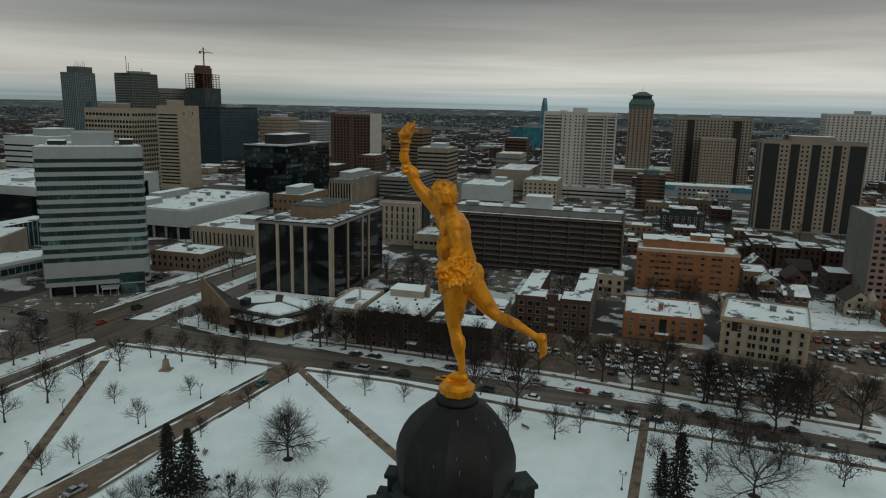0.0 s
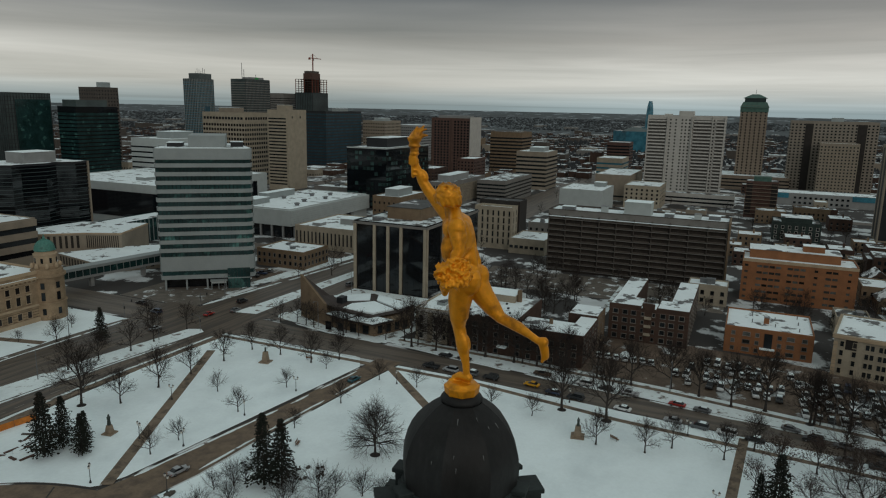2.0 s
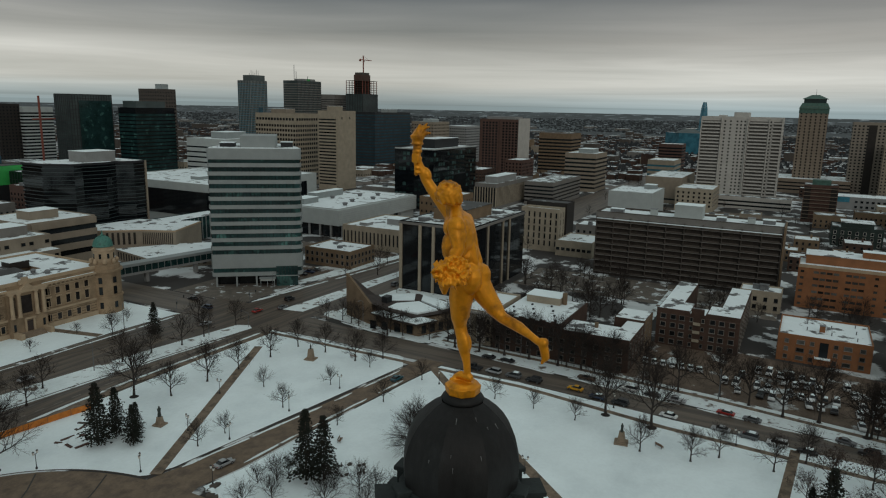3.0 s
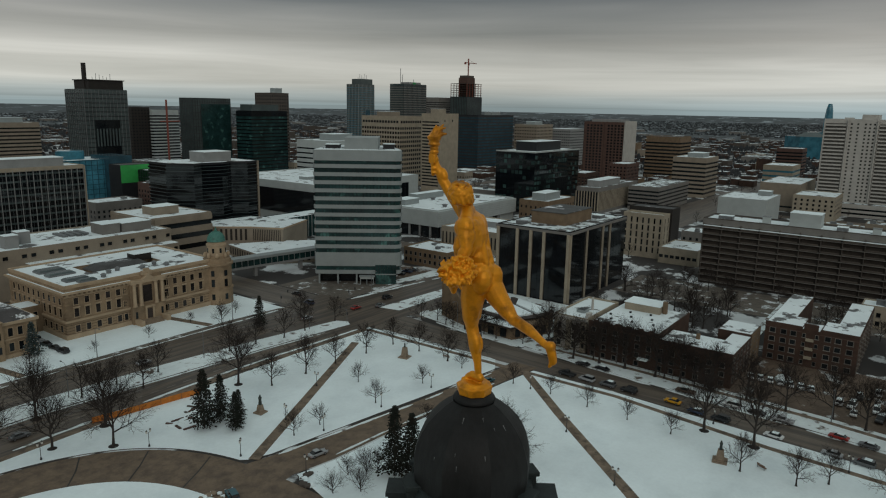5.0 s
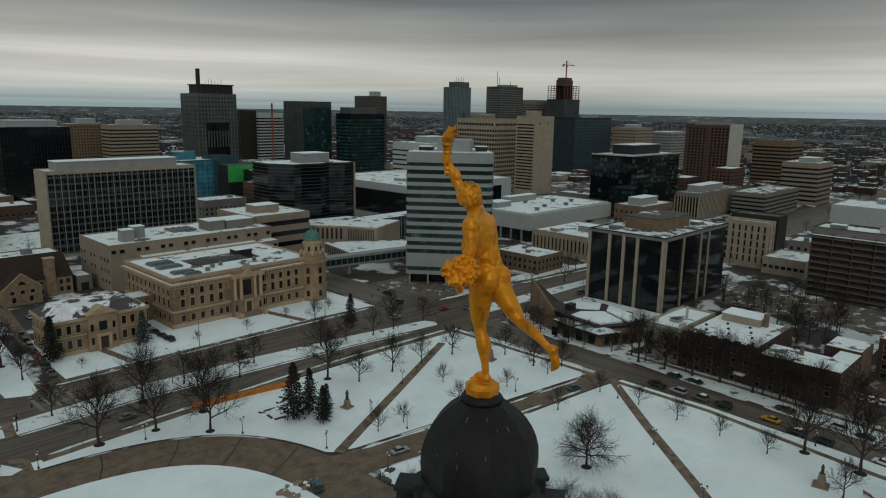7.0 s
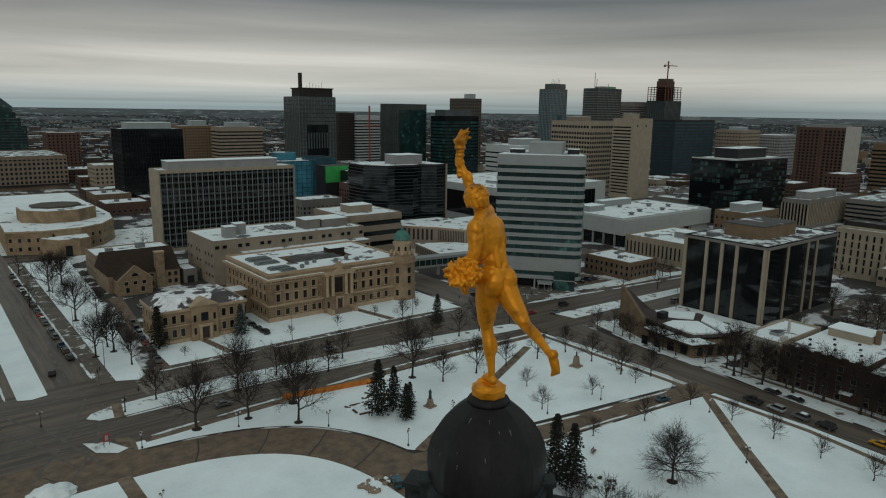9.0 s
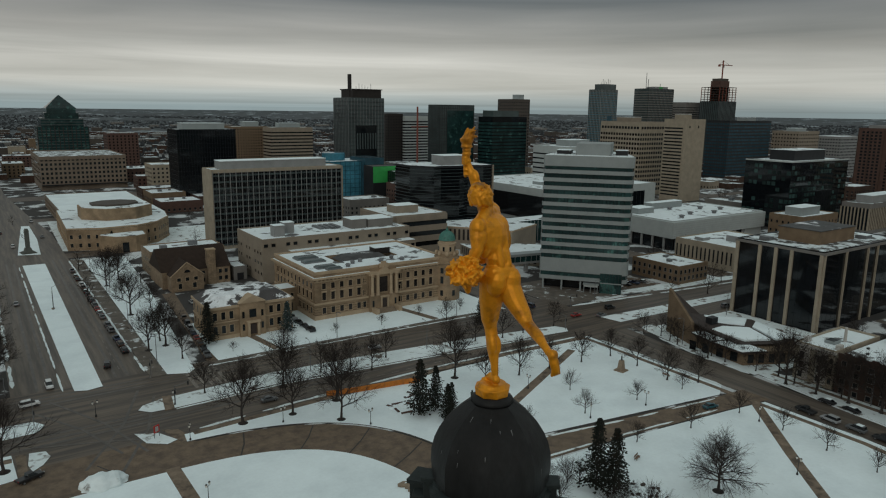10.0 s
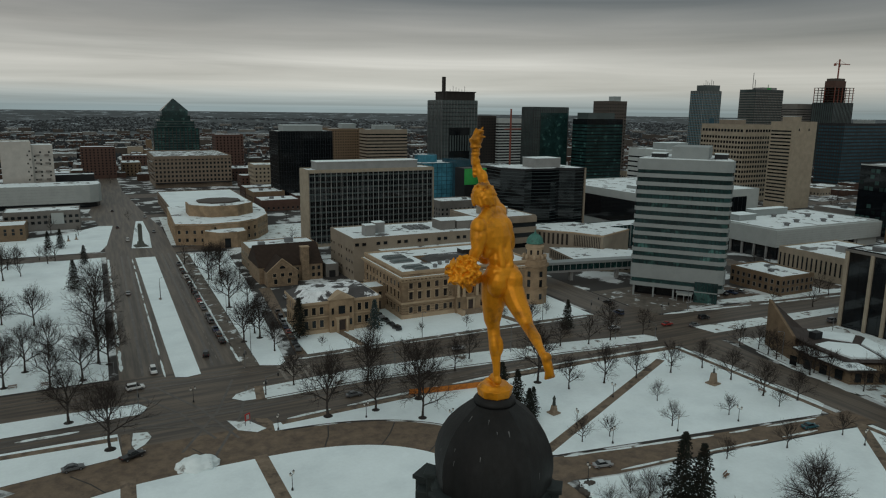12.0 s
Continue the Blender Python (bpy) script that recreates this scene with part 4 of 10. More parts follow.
        limb(((x0, y0, 4.99), 0.052), ((x0 + 0.01, y0 - 0.01, 5.04), 0.048), ((x0 + lean * 0.3, y0 - lean * 0.4, 5.02 + long * 0.6), 0.036), ((x0 + lean * 0.5, y0 - lean * 1.2, 5.03 + long * (0.7 if i % 2 else 1.0)), 0.020))
    limb(((0.12, 1.08, 5.01), 0.045), ((0.15, 1.00, 5.06), 0.038), ((0.17, 0.93, 5.06), 0.022))
    # lowered arm and hand
    limb(((-0.43, 0.03, 3.43), 0.170), ((-0.49, -0.03, 3.24), 0.145), ((-0.51, -0.08, 3.02), 0.118), ((-0.57, -0.04, 2.86), 0.105), ((-0.66, 0.02, 2.72), 0.080))
    lump((-0.46, -0.01, 3.41), (0.155, 0.16, 0.21), 30)
    lump((-0.44, -0.10, 3.22), (0.105, 0.095, 0.18), 0, 8)
    lump((-0.56, -0.02, 2.92), (0.095, 0.105, 0.12))
    lump((-0.70, 0.06, 2.65), (0.085, 0.10, 0.085))
    # the sheaf: bound stems low in front, a fan of ragged ears
    limb(((-0.40, 0.16, 2.40), 0.13), ((-0.58, 0.07, 2.49), 0.155), ((-0.72, -0.04, 2.58), 0.165), ((-0.80, -0.11, 2.64), 0.15))
    limb(((-0.52, 0.13, 2.48), 0.13), ((-0.56, 0.17, 2.30), 0.11), ((-0.52, 0.19, 2.16), 0.06))
    axis = Vector((-0.80, -0.42, 0.36)).normalized()
    side = axis.cross(Vector((0, 0, 1))).normalized()
    over = side.cross(axis)
    for i in range(300):
        a, t = rnd.uniform(0, 2 * math.pi), math.sqrt(rnd.random())
        across = side * (math.cos(a) * t) + over * (math.sin(a) * t * 0.85)
        root = Vector((-0.68, -0.03, 2.58)) + across * 0.14 + axis * rnd.uniform(0.0, 0.14)
        way = (axis * rnd.uniform(0.5, 1.0) + across * 1.05 + Vector((rnd.uniform(-1, 1), rnd.uniform(-1, 1), rnd.uniform(-1, 1))) * 0.28).normalized()
        tip = root + way * rnd.uniform(0.10, 0.25)
        curl = tip + (way * 0.4 + Vector((rnd.uniform(-1, 1), rnd.uniform(-1, 1), rnd.uniform(-1.2, 0.6)))).normalized() * rnd.uniform(0.03, 0.08)
        limb((tuple(root), 0.030), (tuple(tip), rnd.uniform(0.026, 0.042)), (tuple(curl), 0.018))
    for i in range(60):
        q, a = rnd.uniform(0, 1), rnd.uniform(0, 2 * math.pi)
        c = Vector((-0.44, 0.17, 2.36)).lerp(Vector((-0.76, -0.07, 2.60)), q)
        p = c + (side * math.cos(a) + over * math.sin(a)) * (0.13 + 0.06 * q)
        limb((tuple(p), 0.030), (tuple(p + axis * 0.16 + Vector((rnd.uniform(-1, 1), rnd.uniform(-1, 1), rnd.uniform(-1, 1))) * 0.05), 0.022))
    me = bpy.data.meshes.new("gilded_statue")
    me.from_pydata(v, [], f)
    ob = mesh_part("gilded_statue", me, GOLD, None, "", True)
    re = ob.modifiers.new("skin", "REMESH")
    re.mode, re.voxel_size, re.use_smooth_shade = "VOXEL", 0.0165, True
    sm = ob.modifiers.new("smooth", "SMOOTH")
    sm.factor, sm.iterations = 0.5, 4
    return tagged(ob, "gilded striding statue with raised torch and sheaf", "statue")


gilded_statue()


# ---- the courthouse group ----
def gable_roof(name, x0, y0, x1, y1, z0, z1, mat, parent, along="x", over=0.4):
    bm = bmesh.new()
    x0, y0, x1, y1 = x0 - over, y0 - over, x1 + over, y1 + over
    if along == "x":
        m = (y0 + y1) / 2
        v = [(x0, y0, z0), (x1, y0, z0), (x1, y1, z0), (x0, y1, z0), (x0, m, z1), (x1, m, z1)]
        f = [(0, 1, 5, 4), (2, 3, 4, 5), (3, 0, 4), (1, 2, 5), (0, 3, 2, 1)]
    else:
        m = (x0 + x1) / 2
        v = [(x0, y0, z0), (x1, y0, z0), (x1, y1, z0), (x0, y1, z0), (m, y0, z1), (m, y1, z1)]
        f = [(0, 4, 5, 3), (1, 2, 5, 4), (0, 1, 4), (2, 3, 5), (0, 3, 2, 1)]
    vs = [bm.verts.new(p) for p in v]
    for q in f:
        bm.faces.new([vs[i] for i in q])
    bmesh.ops.recalc_face_normals(bm, faces=bm.faces)
    return part(name, bm, mat, parent)


def hip_roof(name, x0, y0, x1, y1, z0, z1, inset, mat, parent):
    bm = bmesh.new()
    lo = [bm.verts.new(p) for p in ((x0, y0, z0), (x1, y0, z0), (x1, y1, z0), (x0, y1, z0))]
    hi = [bm.verts.new(p) for p in ((x0 + inset, y0 + inset, z1), (x1 - inset, y0 + inset, z1), (x1 - inset, y1 - inset, z1), (x0 + inset, y1 - inset, z1))]
    bm.faces.new(hi)
    bm.faces.new(lo[::-1])
    for i in range(4):
        bm.faces.new((lo[i], lo[(i + 1) % 4], hi[(i + 1) % 4], hi[i]))
    return part(name, bm, mat, parent)


# dark stone for joint lines, and for shade painted into the portico niches
JOINT_AND_SHADE = material("dark_joint_and_niche_shade", (0.085, 0.062, 0.042), 0.9, 0.25, 0.5, 3, 0.05, gloss=0.2)
BROWN_PANE = material("brown_shaded_window", (0.016, 0.013, 0.012), 0.2, 0.4, 0.4, 2, 0.0, per_object=0.6, gloss=0.3)


def courthouse():
    w, d, h = 58.0, 40.0, 17.6
    e = empty("courthouse", 92, 220, 0, 0, "buff limestone courthouse with portico and snowy flat roof", "courthouse")
    # ring of wings round a court
    for a, b, c, k in ((0, 0, w, 14), (0, 14, 16, d), (44, 14, w, d), (16, 28, 44, d)):
        boxes("wall", [(a, b, 0, c, k, h)], LIMESTONE, e)
    for a, b, c, k in ((0.6, 0.6, w - 0.6, 14.2), (0.6, 14.2, 16.2, d - 0.6), (43.8, 14.2, w - 0.6, d - 0.6), (16.2, 27.8, 43.8, d - 0.6)):
        boxes("roof", [(a, b, h, c, k, h + 0.12)], ROOF_SNOW, e)
    court = boxes("court_block", [(20, 16, 0, 40, 27, h - 1.0)], LIMESTONE, e)
    hip_roof("court_roof", 19.6, 15.6, 40.4, 27.4, h - 1.0, h + 1.0, 3.0, ROOF_DARK, court)
    boxes("court_floor", [(16, 14, 11.0, 44, 28, 11.2)], ROOF_DARK, e)
    for name, z0, z1, o in (("plinth", 0, 1.7, 0.45), ("string_course", 5.8, 6.5, 0.5), ("frieze", 14.3, 14.7, 0.25), ("cornice", 15.5, 16.1, 1.25), ("cornice_snow", 16.1, 16.2, 0.55), ("parapet", 17.2, 18.3, 0.15)):
        inner = [(-o, -o, z0, w + o, 0.35, z1), (-o, 0.35, z0, 0.35, d + o, z1), (0.35, d - 0.35, z0, w + o, d + o, z1), (w - 0.35, 0.35, z0, w + o, d - 0.35, z1)]
        boxes(name, inner, SNOW if name == "cornice_snow" else LIME_TRIM, e)
    # corner quoins, end pilasters and sills that the light picks out
    pieces("quoin", [on_face(f, w, d, u, u + 1.3 + 0.5 * (i % 2), 6.7 + i * 0.95, 7.45 + i * 0.95, 0, 0.22) for f, us in (("S", (0, 20.0)), ("W", (0, 38.2))) for u in us for i in range(8)], LIMESTONE, e)
    pieces("rustic_course", [on_face(f, w, d, 0, w if f == "S" else d, 1.9 + i * 0.95, 2.05 + i * 0.95, 0, 0.02) for f in "SW" for i in range(4)], JOINT_AND_SHADE, e)
    pieces("dentil", [on_face("S", w, d, 0.4 + i * 1.6, 1.1 + i * 1.6, 14.9, 15.5, 0, 0.75) for i in range(36)] + [on_face("W", w, d, 0.4 + i * 1.6, 1.1 + i * 1.6, 14.9, 15.5, 0, 0.75) for i in range(25)], LIME_TRIM, e)
    pieces("window_hood", [on_face("S", w, d, u - 1.1, u + 1.1, 10.5, 10.9, 0, 0.5) for u in [3.6 + 3.6 * i for i in range(5)] + [36.2 + 3.6 * i for i in range(5)]] + [on_face("W", w, d, 3.6 + 3.7 * i - 1.1, 3.6 + 3.7 * i + 1.1, 10.5, 10.9, 0, 0.5) for i in range(10)], LIME_TRIM, e)
    for face, n, u0, du in (("S", 5, 3.6, 3.6), ("S", 5, 36.2, 3.6), ("W", 10, 3.6, 3.7)):
        for z, hh in ((2.2, 2.3), (7.4, 2.9), (11.6, 2.2)):
            windows(e, face, w, d, n, 1, 1.5, hh, z, 1, u0, du, glass=BROWN_PANE)
    # portico: paired columns, pediment and tall door window
    bay = boxes("portico", [(22.0, -1.6, 0, 34.6, 0.2, 6.6), (22.0, -0.9, 6.6, 34.6, 0.2, 15.2)], LIMESTONE, e)
    for x in (23.0, 25.4, 31.2, 33.6):
        bm = bmesh.new()
        lathe(bm, [(0.78, 6.6), (0.78, 7.0), (0.64, 7.1), (0.56, 14.2), (0.76, 14.4), (0.8, 14.8)], 12, (x, -1.65))
        part("column", bm, LIME_TRIM, bay)
    boxes("entablature", [(21.7, -2.1, 14.8, 34.9, -0.8, 15.9)], LIME_TRIM, bay)
    bm = bmesh.new()
    v = [bm.verts.new(p) for p in ((26, -2.2, 15.9), (30.6, -2.2, 15.9), (28.3, -2.2, 18.0), (26, -0.6, 15.9), (30.6, -0.6, 15.9), (28.3, -0.6, 18.0))]
    for q in ((0, 1, 2), (3, 5, 4), (0, 2, 5, 3), (1, 4, 5, 2), (0, 3, 4, 1)):
        bm.faces.new([v[i] for i in q])
    part("pediment", bm, LIME_TRIM, bay)
    boxes("attic", [(22.5, -0.7, 15.9, 34.1, 0.2, 17.3)], LIMESTONE, bay)
    boxes("tall_window", [(26.6, -1.0, 7.6, 30.0, -0.88, 13.6)], BROWN_PANE, bay)
    # flat dark panels between the columns imitate the shade of niches
    pieces("niche", [(x, -0.98, 7.4, x + 1.0, -0.88, 13.4) for x in (23.75, 31.85)], JOINT_AND_SHADE, bay)
    boxes("crest", [(26.4, -1.4, 17.3, 30.2, -0.4, 18.8)], LIME_TRIM, bay)
    boxes("crest_top", [(27.3, -1.3, 18.8, 29.3, -0.5, 19.6)], LIME_TRIM, bay)
    boxes("door", [(27.3, -1.75, 1.6, 29.3, -1.58, 5.0)], SLATE, bay, "dark entrance door")
    boxes("door_surround", [(26.6, -2.0, 1.2, 27.2, -1.5, 5.6), (29.4, -2.0, 1.2, 30.0, -1.5, 5.6), (26.4, -2.2, 5.6, 30.2, -1.5, 6.2)], LIME_TRIM, bay)
    pieces("step", [(24.5, -2.6 - i * 0.45, 0, 32.1, -2.15 - i * 0.45, 1.4 - i * 0.23) for i in range(6)] + [(24.5, -2.15, 0, 32.1, -1.6, 1.42)], GRANITE, e)
    pieces("stair_cheek", [(x, -5.6, 0, x + 1.4, -1.6, 2.0) for x in (22.6, 32.6)], LIME_TRIM, e)
    for x in (23.4, 33.2):
        boxes("side_window", [(x - 0.4, -1.7, 2.2, x + 0.4, -1.58, 4.6)], GLASS, bay)
    for x in (20.4, 35.6):
        windows(e, "S", w, d, 1, 3, 1.3, 2.3, 2.2, 4.7, x, 1)
    # corner turret with a copper dome
    t = empty("turret", 59.5, 1.5)
    t.parent = e
    bm = bmesh.new()
    lathe(bm, [(5.6, 0), (5.6, 6.0), (5.9, 6.1), (5.9, 6.6), (5.4, 6.7), (5.4, 15.4), (6.1, 15.6), (6.1, 16.4), (5.4, 16.5), (5.2, 18.0), (4.2, 18.3), (4.0, 19.2)], 24)
    part("shaft", bm, LIMESTONE, t)
    bm = bmesh.new()
    lathe(bm, [(3.6, 19.2), (3.6, 23.0), (3.9, 23.1), (3.9, 23.6), (3.3, 23.8), (3.1, 24.8)], 16)
    part("drum", bm, LIME_TRIM, t)
    for k in range(8):
        a = 2 * math.pi * k / 8 + 0.2
        bm = bmesh.new()
        blob(bm, (4.3 * math.cos(a), 4.3 * math.sin(a), 19.4), (0.75, 0.75, 1.1), 8, 6)
        part("scroll", bm, LIME_TRIM, t)
        boxes("drum_window", [(-0.4, -0.06, 20.4, 0.4, 0.1, 22.2)], GLASS, t).matrix_basis = Matrix.Rotation(a + 0.4, 4, "Z") @ pose(0, -3.58, 0)
    bm = bmesh.new()
    lathe(bm, [(3.45, 24.6), (3.55, 24.9), (3.35, 25.0)] + [(3.3 * math.cos(q), 25.0 + 3.5 * math.sin(q)) for q in (0.1, 0.3, 0.5, 0.7, 0.9, 1.1, 1.3, 1.47)], 24)
    part("copper_dome", bm, COPPER, t, "green copper dome", True)
    for k in range(12):
        a = 2 * math.pi * k / 12
        bm = bmesh.new()
        for q in range(6):
            b0, b1 = 0.1 + q * 0.23, 0.1 + (q + 1) * 0.23
            tube(bm, (3.34 * math.cos(b0) * math.cos(a), 3.34 * math.cos(b0) * math.sin(a), 25 + 3.54 * math.sin(b0)), (3.34 * math.cos(b1) * math.cos(a), 3.34 * math.cos(b1) * math.sin(a), 25 + 3.54 * math.sin(b1)), 0.09, 0.09, 5)
        part("dome_rib", bm, COPPER, t)
    bm = bmesh.new()
    lathe(bm, [(0.5, 28.4), (0.55, 29.0), (0.3, 29.2), (0.1, 30.4)], 10)
    part("finial", bm, COPPER, t)
    for k in range(10):
        a = math.radians(150 + k * 26)
        for z, hh in ((2.2, 2.3), (7.4, 2.9), (11.6, 2.2)):
            if k % 2 == 0:
                ob = boxes("turret_window", [(-0.6, -0.2, z, 0.6, 0.1, z + hh)], GLASS, t)
                ob.matrix_basis = Matrix.Rotation(a, 4, "Z") @ pose(0, -5.45, 0)
    # skylights and vents on the roof
    for x, y, a, b in ((3.5, 17, 9, 4), (3.5, 24, 9, 5.5), (4, 6, 8, 4), (6.5, 2.4, 6, 2.5)):
        s = boxes("skylight", [(x, y, h, x + a, y + b, h + 0.7)], STEEL, e)
        hip_roof("skylight_glass", x, y, x + a, y + b, h + 0.7, h + 1.2, 0.7, GLASS_GREY, s)
    for x, y in ((16, 5), (20, 9), (24, 10.5), (31, 6), (38, 10), (40, 5)):
        bm = bmesh.new()
        lathe(bm, [(0.8, h), (0.8, h + 0.9), (1.1, h + 1.0), (0.5, h + 1.5)], 10, (x, y))
        part("roof_vent", bm, STEEL, e)
    roof_units(e, [(36, 20, h, 7, 5, 2.6)], BRONZE_BAND)
    return e


courthouse()


def registry():
    """The small limestone house with a pediment and slate roof."""
    w, d, h = 29.0, 19.0, 11.4
    e = empty("registry_house", 52.5, 216.5, 0, 0, "small buff limestone house with pediment and snow-streaked slate roof", "house")
    boxes("wall", [(0, 0, 0, w, d, h)], LIMESTONE, e)
    for name, z0, z1, o in (("plinth", 0, 1.4, 0.2), ("string_course", 5.9, 6.3, 0.2), ("cornice", 10.7, 11.6, 0.6)):
        boxes(name, [(-o, -o, z0, w + o, 0.3, z1), (-o, 0.3, z0, 0.3, d + o, z1), (0.3, d - 0.3, z0, w + o, d + o, z1), (w - 0.3, 0.3, z0, w + o, d - 0.3, z1)], LIME_TRIM, e)
    hip_roof("roof", -0.3, -0.3, w + 0.3, d + 0.3, 11.6, 14.2, 4.2, material("slate_with_snow", (0.06, 0.055, 0.055), 0.8, 0.2, 0.4, 3, 0.2, second=(0.72, 0.75, 0.77), cut=(0.48, 0.52), patch=0.16), e)
    bay = boxes("centre_bay", [(10.0, -1.2, 0, 19.0, 0.1, 12.0)], LIMESTONE, e)
    gable_roof("pediment", 10.0, -1.2, 19.0, 3.0, 12.0, 14.4, LIME_TRIM, bay, "y", 0.3)
    boxes("arch_window", [(13.3, -1.3, 6.7, 15.7, -1.18, 9.6)], GLASS, bay)
    boxes("door", [(13.4, -1.5, 0.9, 15.6, -1.18, 4.4)], SLATE, bay, "dark wooden door")
    boxes("porch", [(12.4, -2.2, 0, 13.2, -1.2, 5.0), (15.8, -2.2, 0, 16.6, -1.2, 5.0), (12.1, -2.4, 5.0, 16.9, -1.2, 5.7)], LIME_TRIM, bay)
    for x in (11.2, 17.8):
        boxes("narrow_window", [(x - 0.4, -1.3, 6.8, x + 0.4, -1.18, 9.0)], GLASS, bay)
        boxes("narrow_window", [(x - 0.4, -1.3, 2.4, x + 0.4, -1.18, 4.6)], GLASS, bay)
    for u0 in (2.0, 21.4):
        windows(e, "S", w, d, 3, 2, 1.35, 2.6, 2.3, 4.7, u0, 2.75)
    windows(e, "S", w, d, 6, 1, 1.2, 0.8, 0.3, 1, 2.0, 5.0, skip=lambda c, r: c in (2, 3))
    windows(e, "W", w, d, 5, 2, 1.35, 2.6, 2.3, 4.7, 2.2, 3.6)
    # link to the courthouse
    link = building("courthouse_link", "low limestone link building with an arched gate", 81.7, 236, 10.2, 10, 9.0, LIMESTONE, ROOF_SNOW, 0.4)
    windows(link, "S", 10.2, 10, 3, 1, 1.3, 2.2, 5.2, 1, 2.2, 2.8)
    boxes("gateway", [(2.2, -0.05, 0, 8.0, 0.2, 3.6)], DARK_METAL, link, "dark archway")


registry()


BROWN_STONE = material("brown_rubble_stone", (0.215, 0.155, 0.100), 0.9, 0.3, 0.5, 2, 0.3)
SHINGLE = material("dark_brown_shingle", (0.030, 0.019, 0.014), 0.9, 0.25, 0.6, 4, 0.2, gloss=0.25)


def gabled_house():
    e = empty("gabled_house", 57, 288, 0, 0, "tan stone house with steep dark brown shingle gables", "house")
    w, d, h = 27.0, 30.0, 7.4
    for a in ((-2, 7, 0, w, d, h), (0.0, 0, 0, 13.5, 7.2, 6.6)):
        boxes("wall", [a], BROWN_STONE, e)
    gable_roof("roof", -2, 7, w, d, h, 15.8, SHINGLE, e, "x")
    bm = bmesh.new()
    v = [bm.verts.new(p) for p in ((0, 0, 6.6), (13.5, 0, 6.6), (6.75, 0, 12.3), (0, 0.5, 6.6), (13.5, 0.5, 6.6), (6.75, 0.5, 12.3))]
    for q in ((0, 1, 2), (3, 5, 4), (0, 2, 5, 3), (1, 4, 5, 2), (0, 3, 4, 1)):
        bm.faces.new([v[i] for i in q])
    part("gable", bm, BROWN_STONE, e)
    bm = bmesh.new()
    for p, q in (((-0.3, -0.15, 6.5), (6.75, -0.15, 12.45)), ((6.75, -0.15, 12.45), (13.8, -0.15, 6.5))):
        tube(bm, p, q, 0.22, 0.22, 5)
    part("gable_coping", bm, LIME_TRIM, e)
    gable_roof("cross_roof", 0, 0.6, 13.5, 17, 6.6, 12.2, SHINGLE, e, "y", 0.3)
    stack = boxes("chimney", [(17.0, 6.2, 0, 20.6, 8.8, 15.4)], BROWN_STONE, e)
    boxes("chimney_cap", [(16.8, 6.0, 15.4, 20.8, 9.0, 15.9)], LIME_TRIM, stack)
    windows(e, "S", w, d, 2, 1, 1.5, 2.2, 1.2, 1, 3.6, 6.0, frame_mat=LIME_TRIM)
    windows(e, "S", w, d, 3, 1, 1.5, 1.5, 4.4, 1, 3.2, 3.5, frame_mat=LIME_TRIM)
    bm = bmesh.new()
    lathe(bm, [(1.25, -0.04), (1.25, 0.04)], 16)
    for q in bm.verts:
        q.co = Vector((q.co.x, q.co.z, max(q.co.y, 0.0)))
    ob = part("arched_window", bm, GLASS, e)
    ob.location = (6.75, -0.06, 8.0)
    pieces("side_window", [(x, 6.9, z, x + 1.3, 7.06, z + 1.7) for x in (14.6, 22.0, 24.6) for z in (1.4, 4.6)], GLASS, e)
    windows(e, "W", w, d, 6, 2, 1.4, 1.6, 1.4, 3.2, 2.5, 3.6)
    pieces("dormer", [(8.0, 24.0, 9.2, 10.0, 26.5, 11.4), (18.0, 24.0, 9.2, 20.0, 26.5, 11.4)], SLATE, e)
    # neighbours with flat snowy roofs
    b = building("low_block", "low tan block with a snow-covered roof", 56, 322, 34, 20, 11, BROWN_STONE, ROOF_SNOW, 0.5)
    roof_units(b, [(6, 6, 11, 3, 3, 1.6), (20, 10, 11, 4, 3, 2)], STEEL)
    windows(b, "W", 34, 20, 5, 2, 1.4, 1.8, 2.2, 4.0, frame_mat=CREAM)
    c = building("shed", "small grey shed with a snowy roof", 86, 296, 6, 12, 6, CONCRETE, ROOF_SNOW, 0.3)
    boxes("door", [(1.5, -0.06, 0, 4.5, 0.1, 3.2)], DARK_METAL, c)


gabled_house()


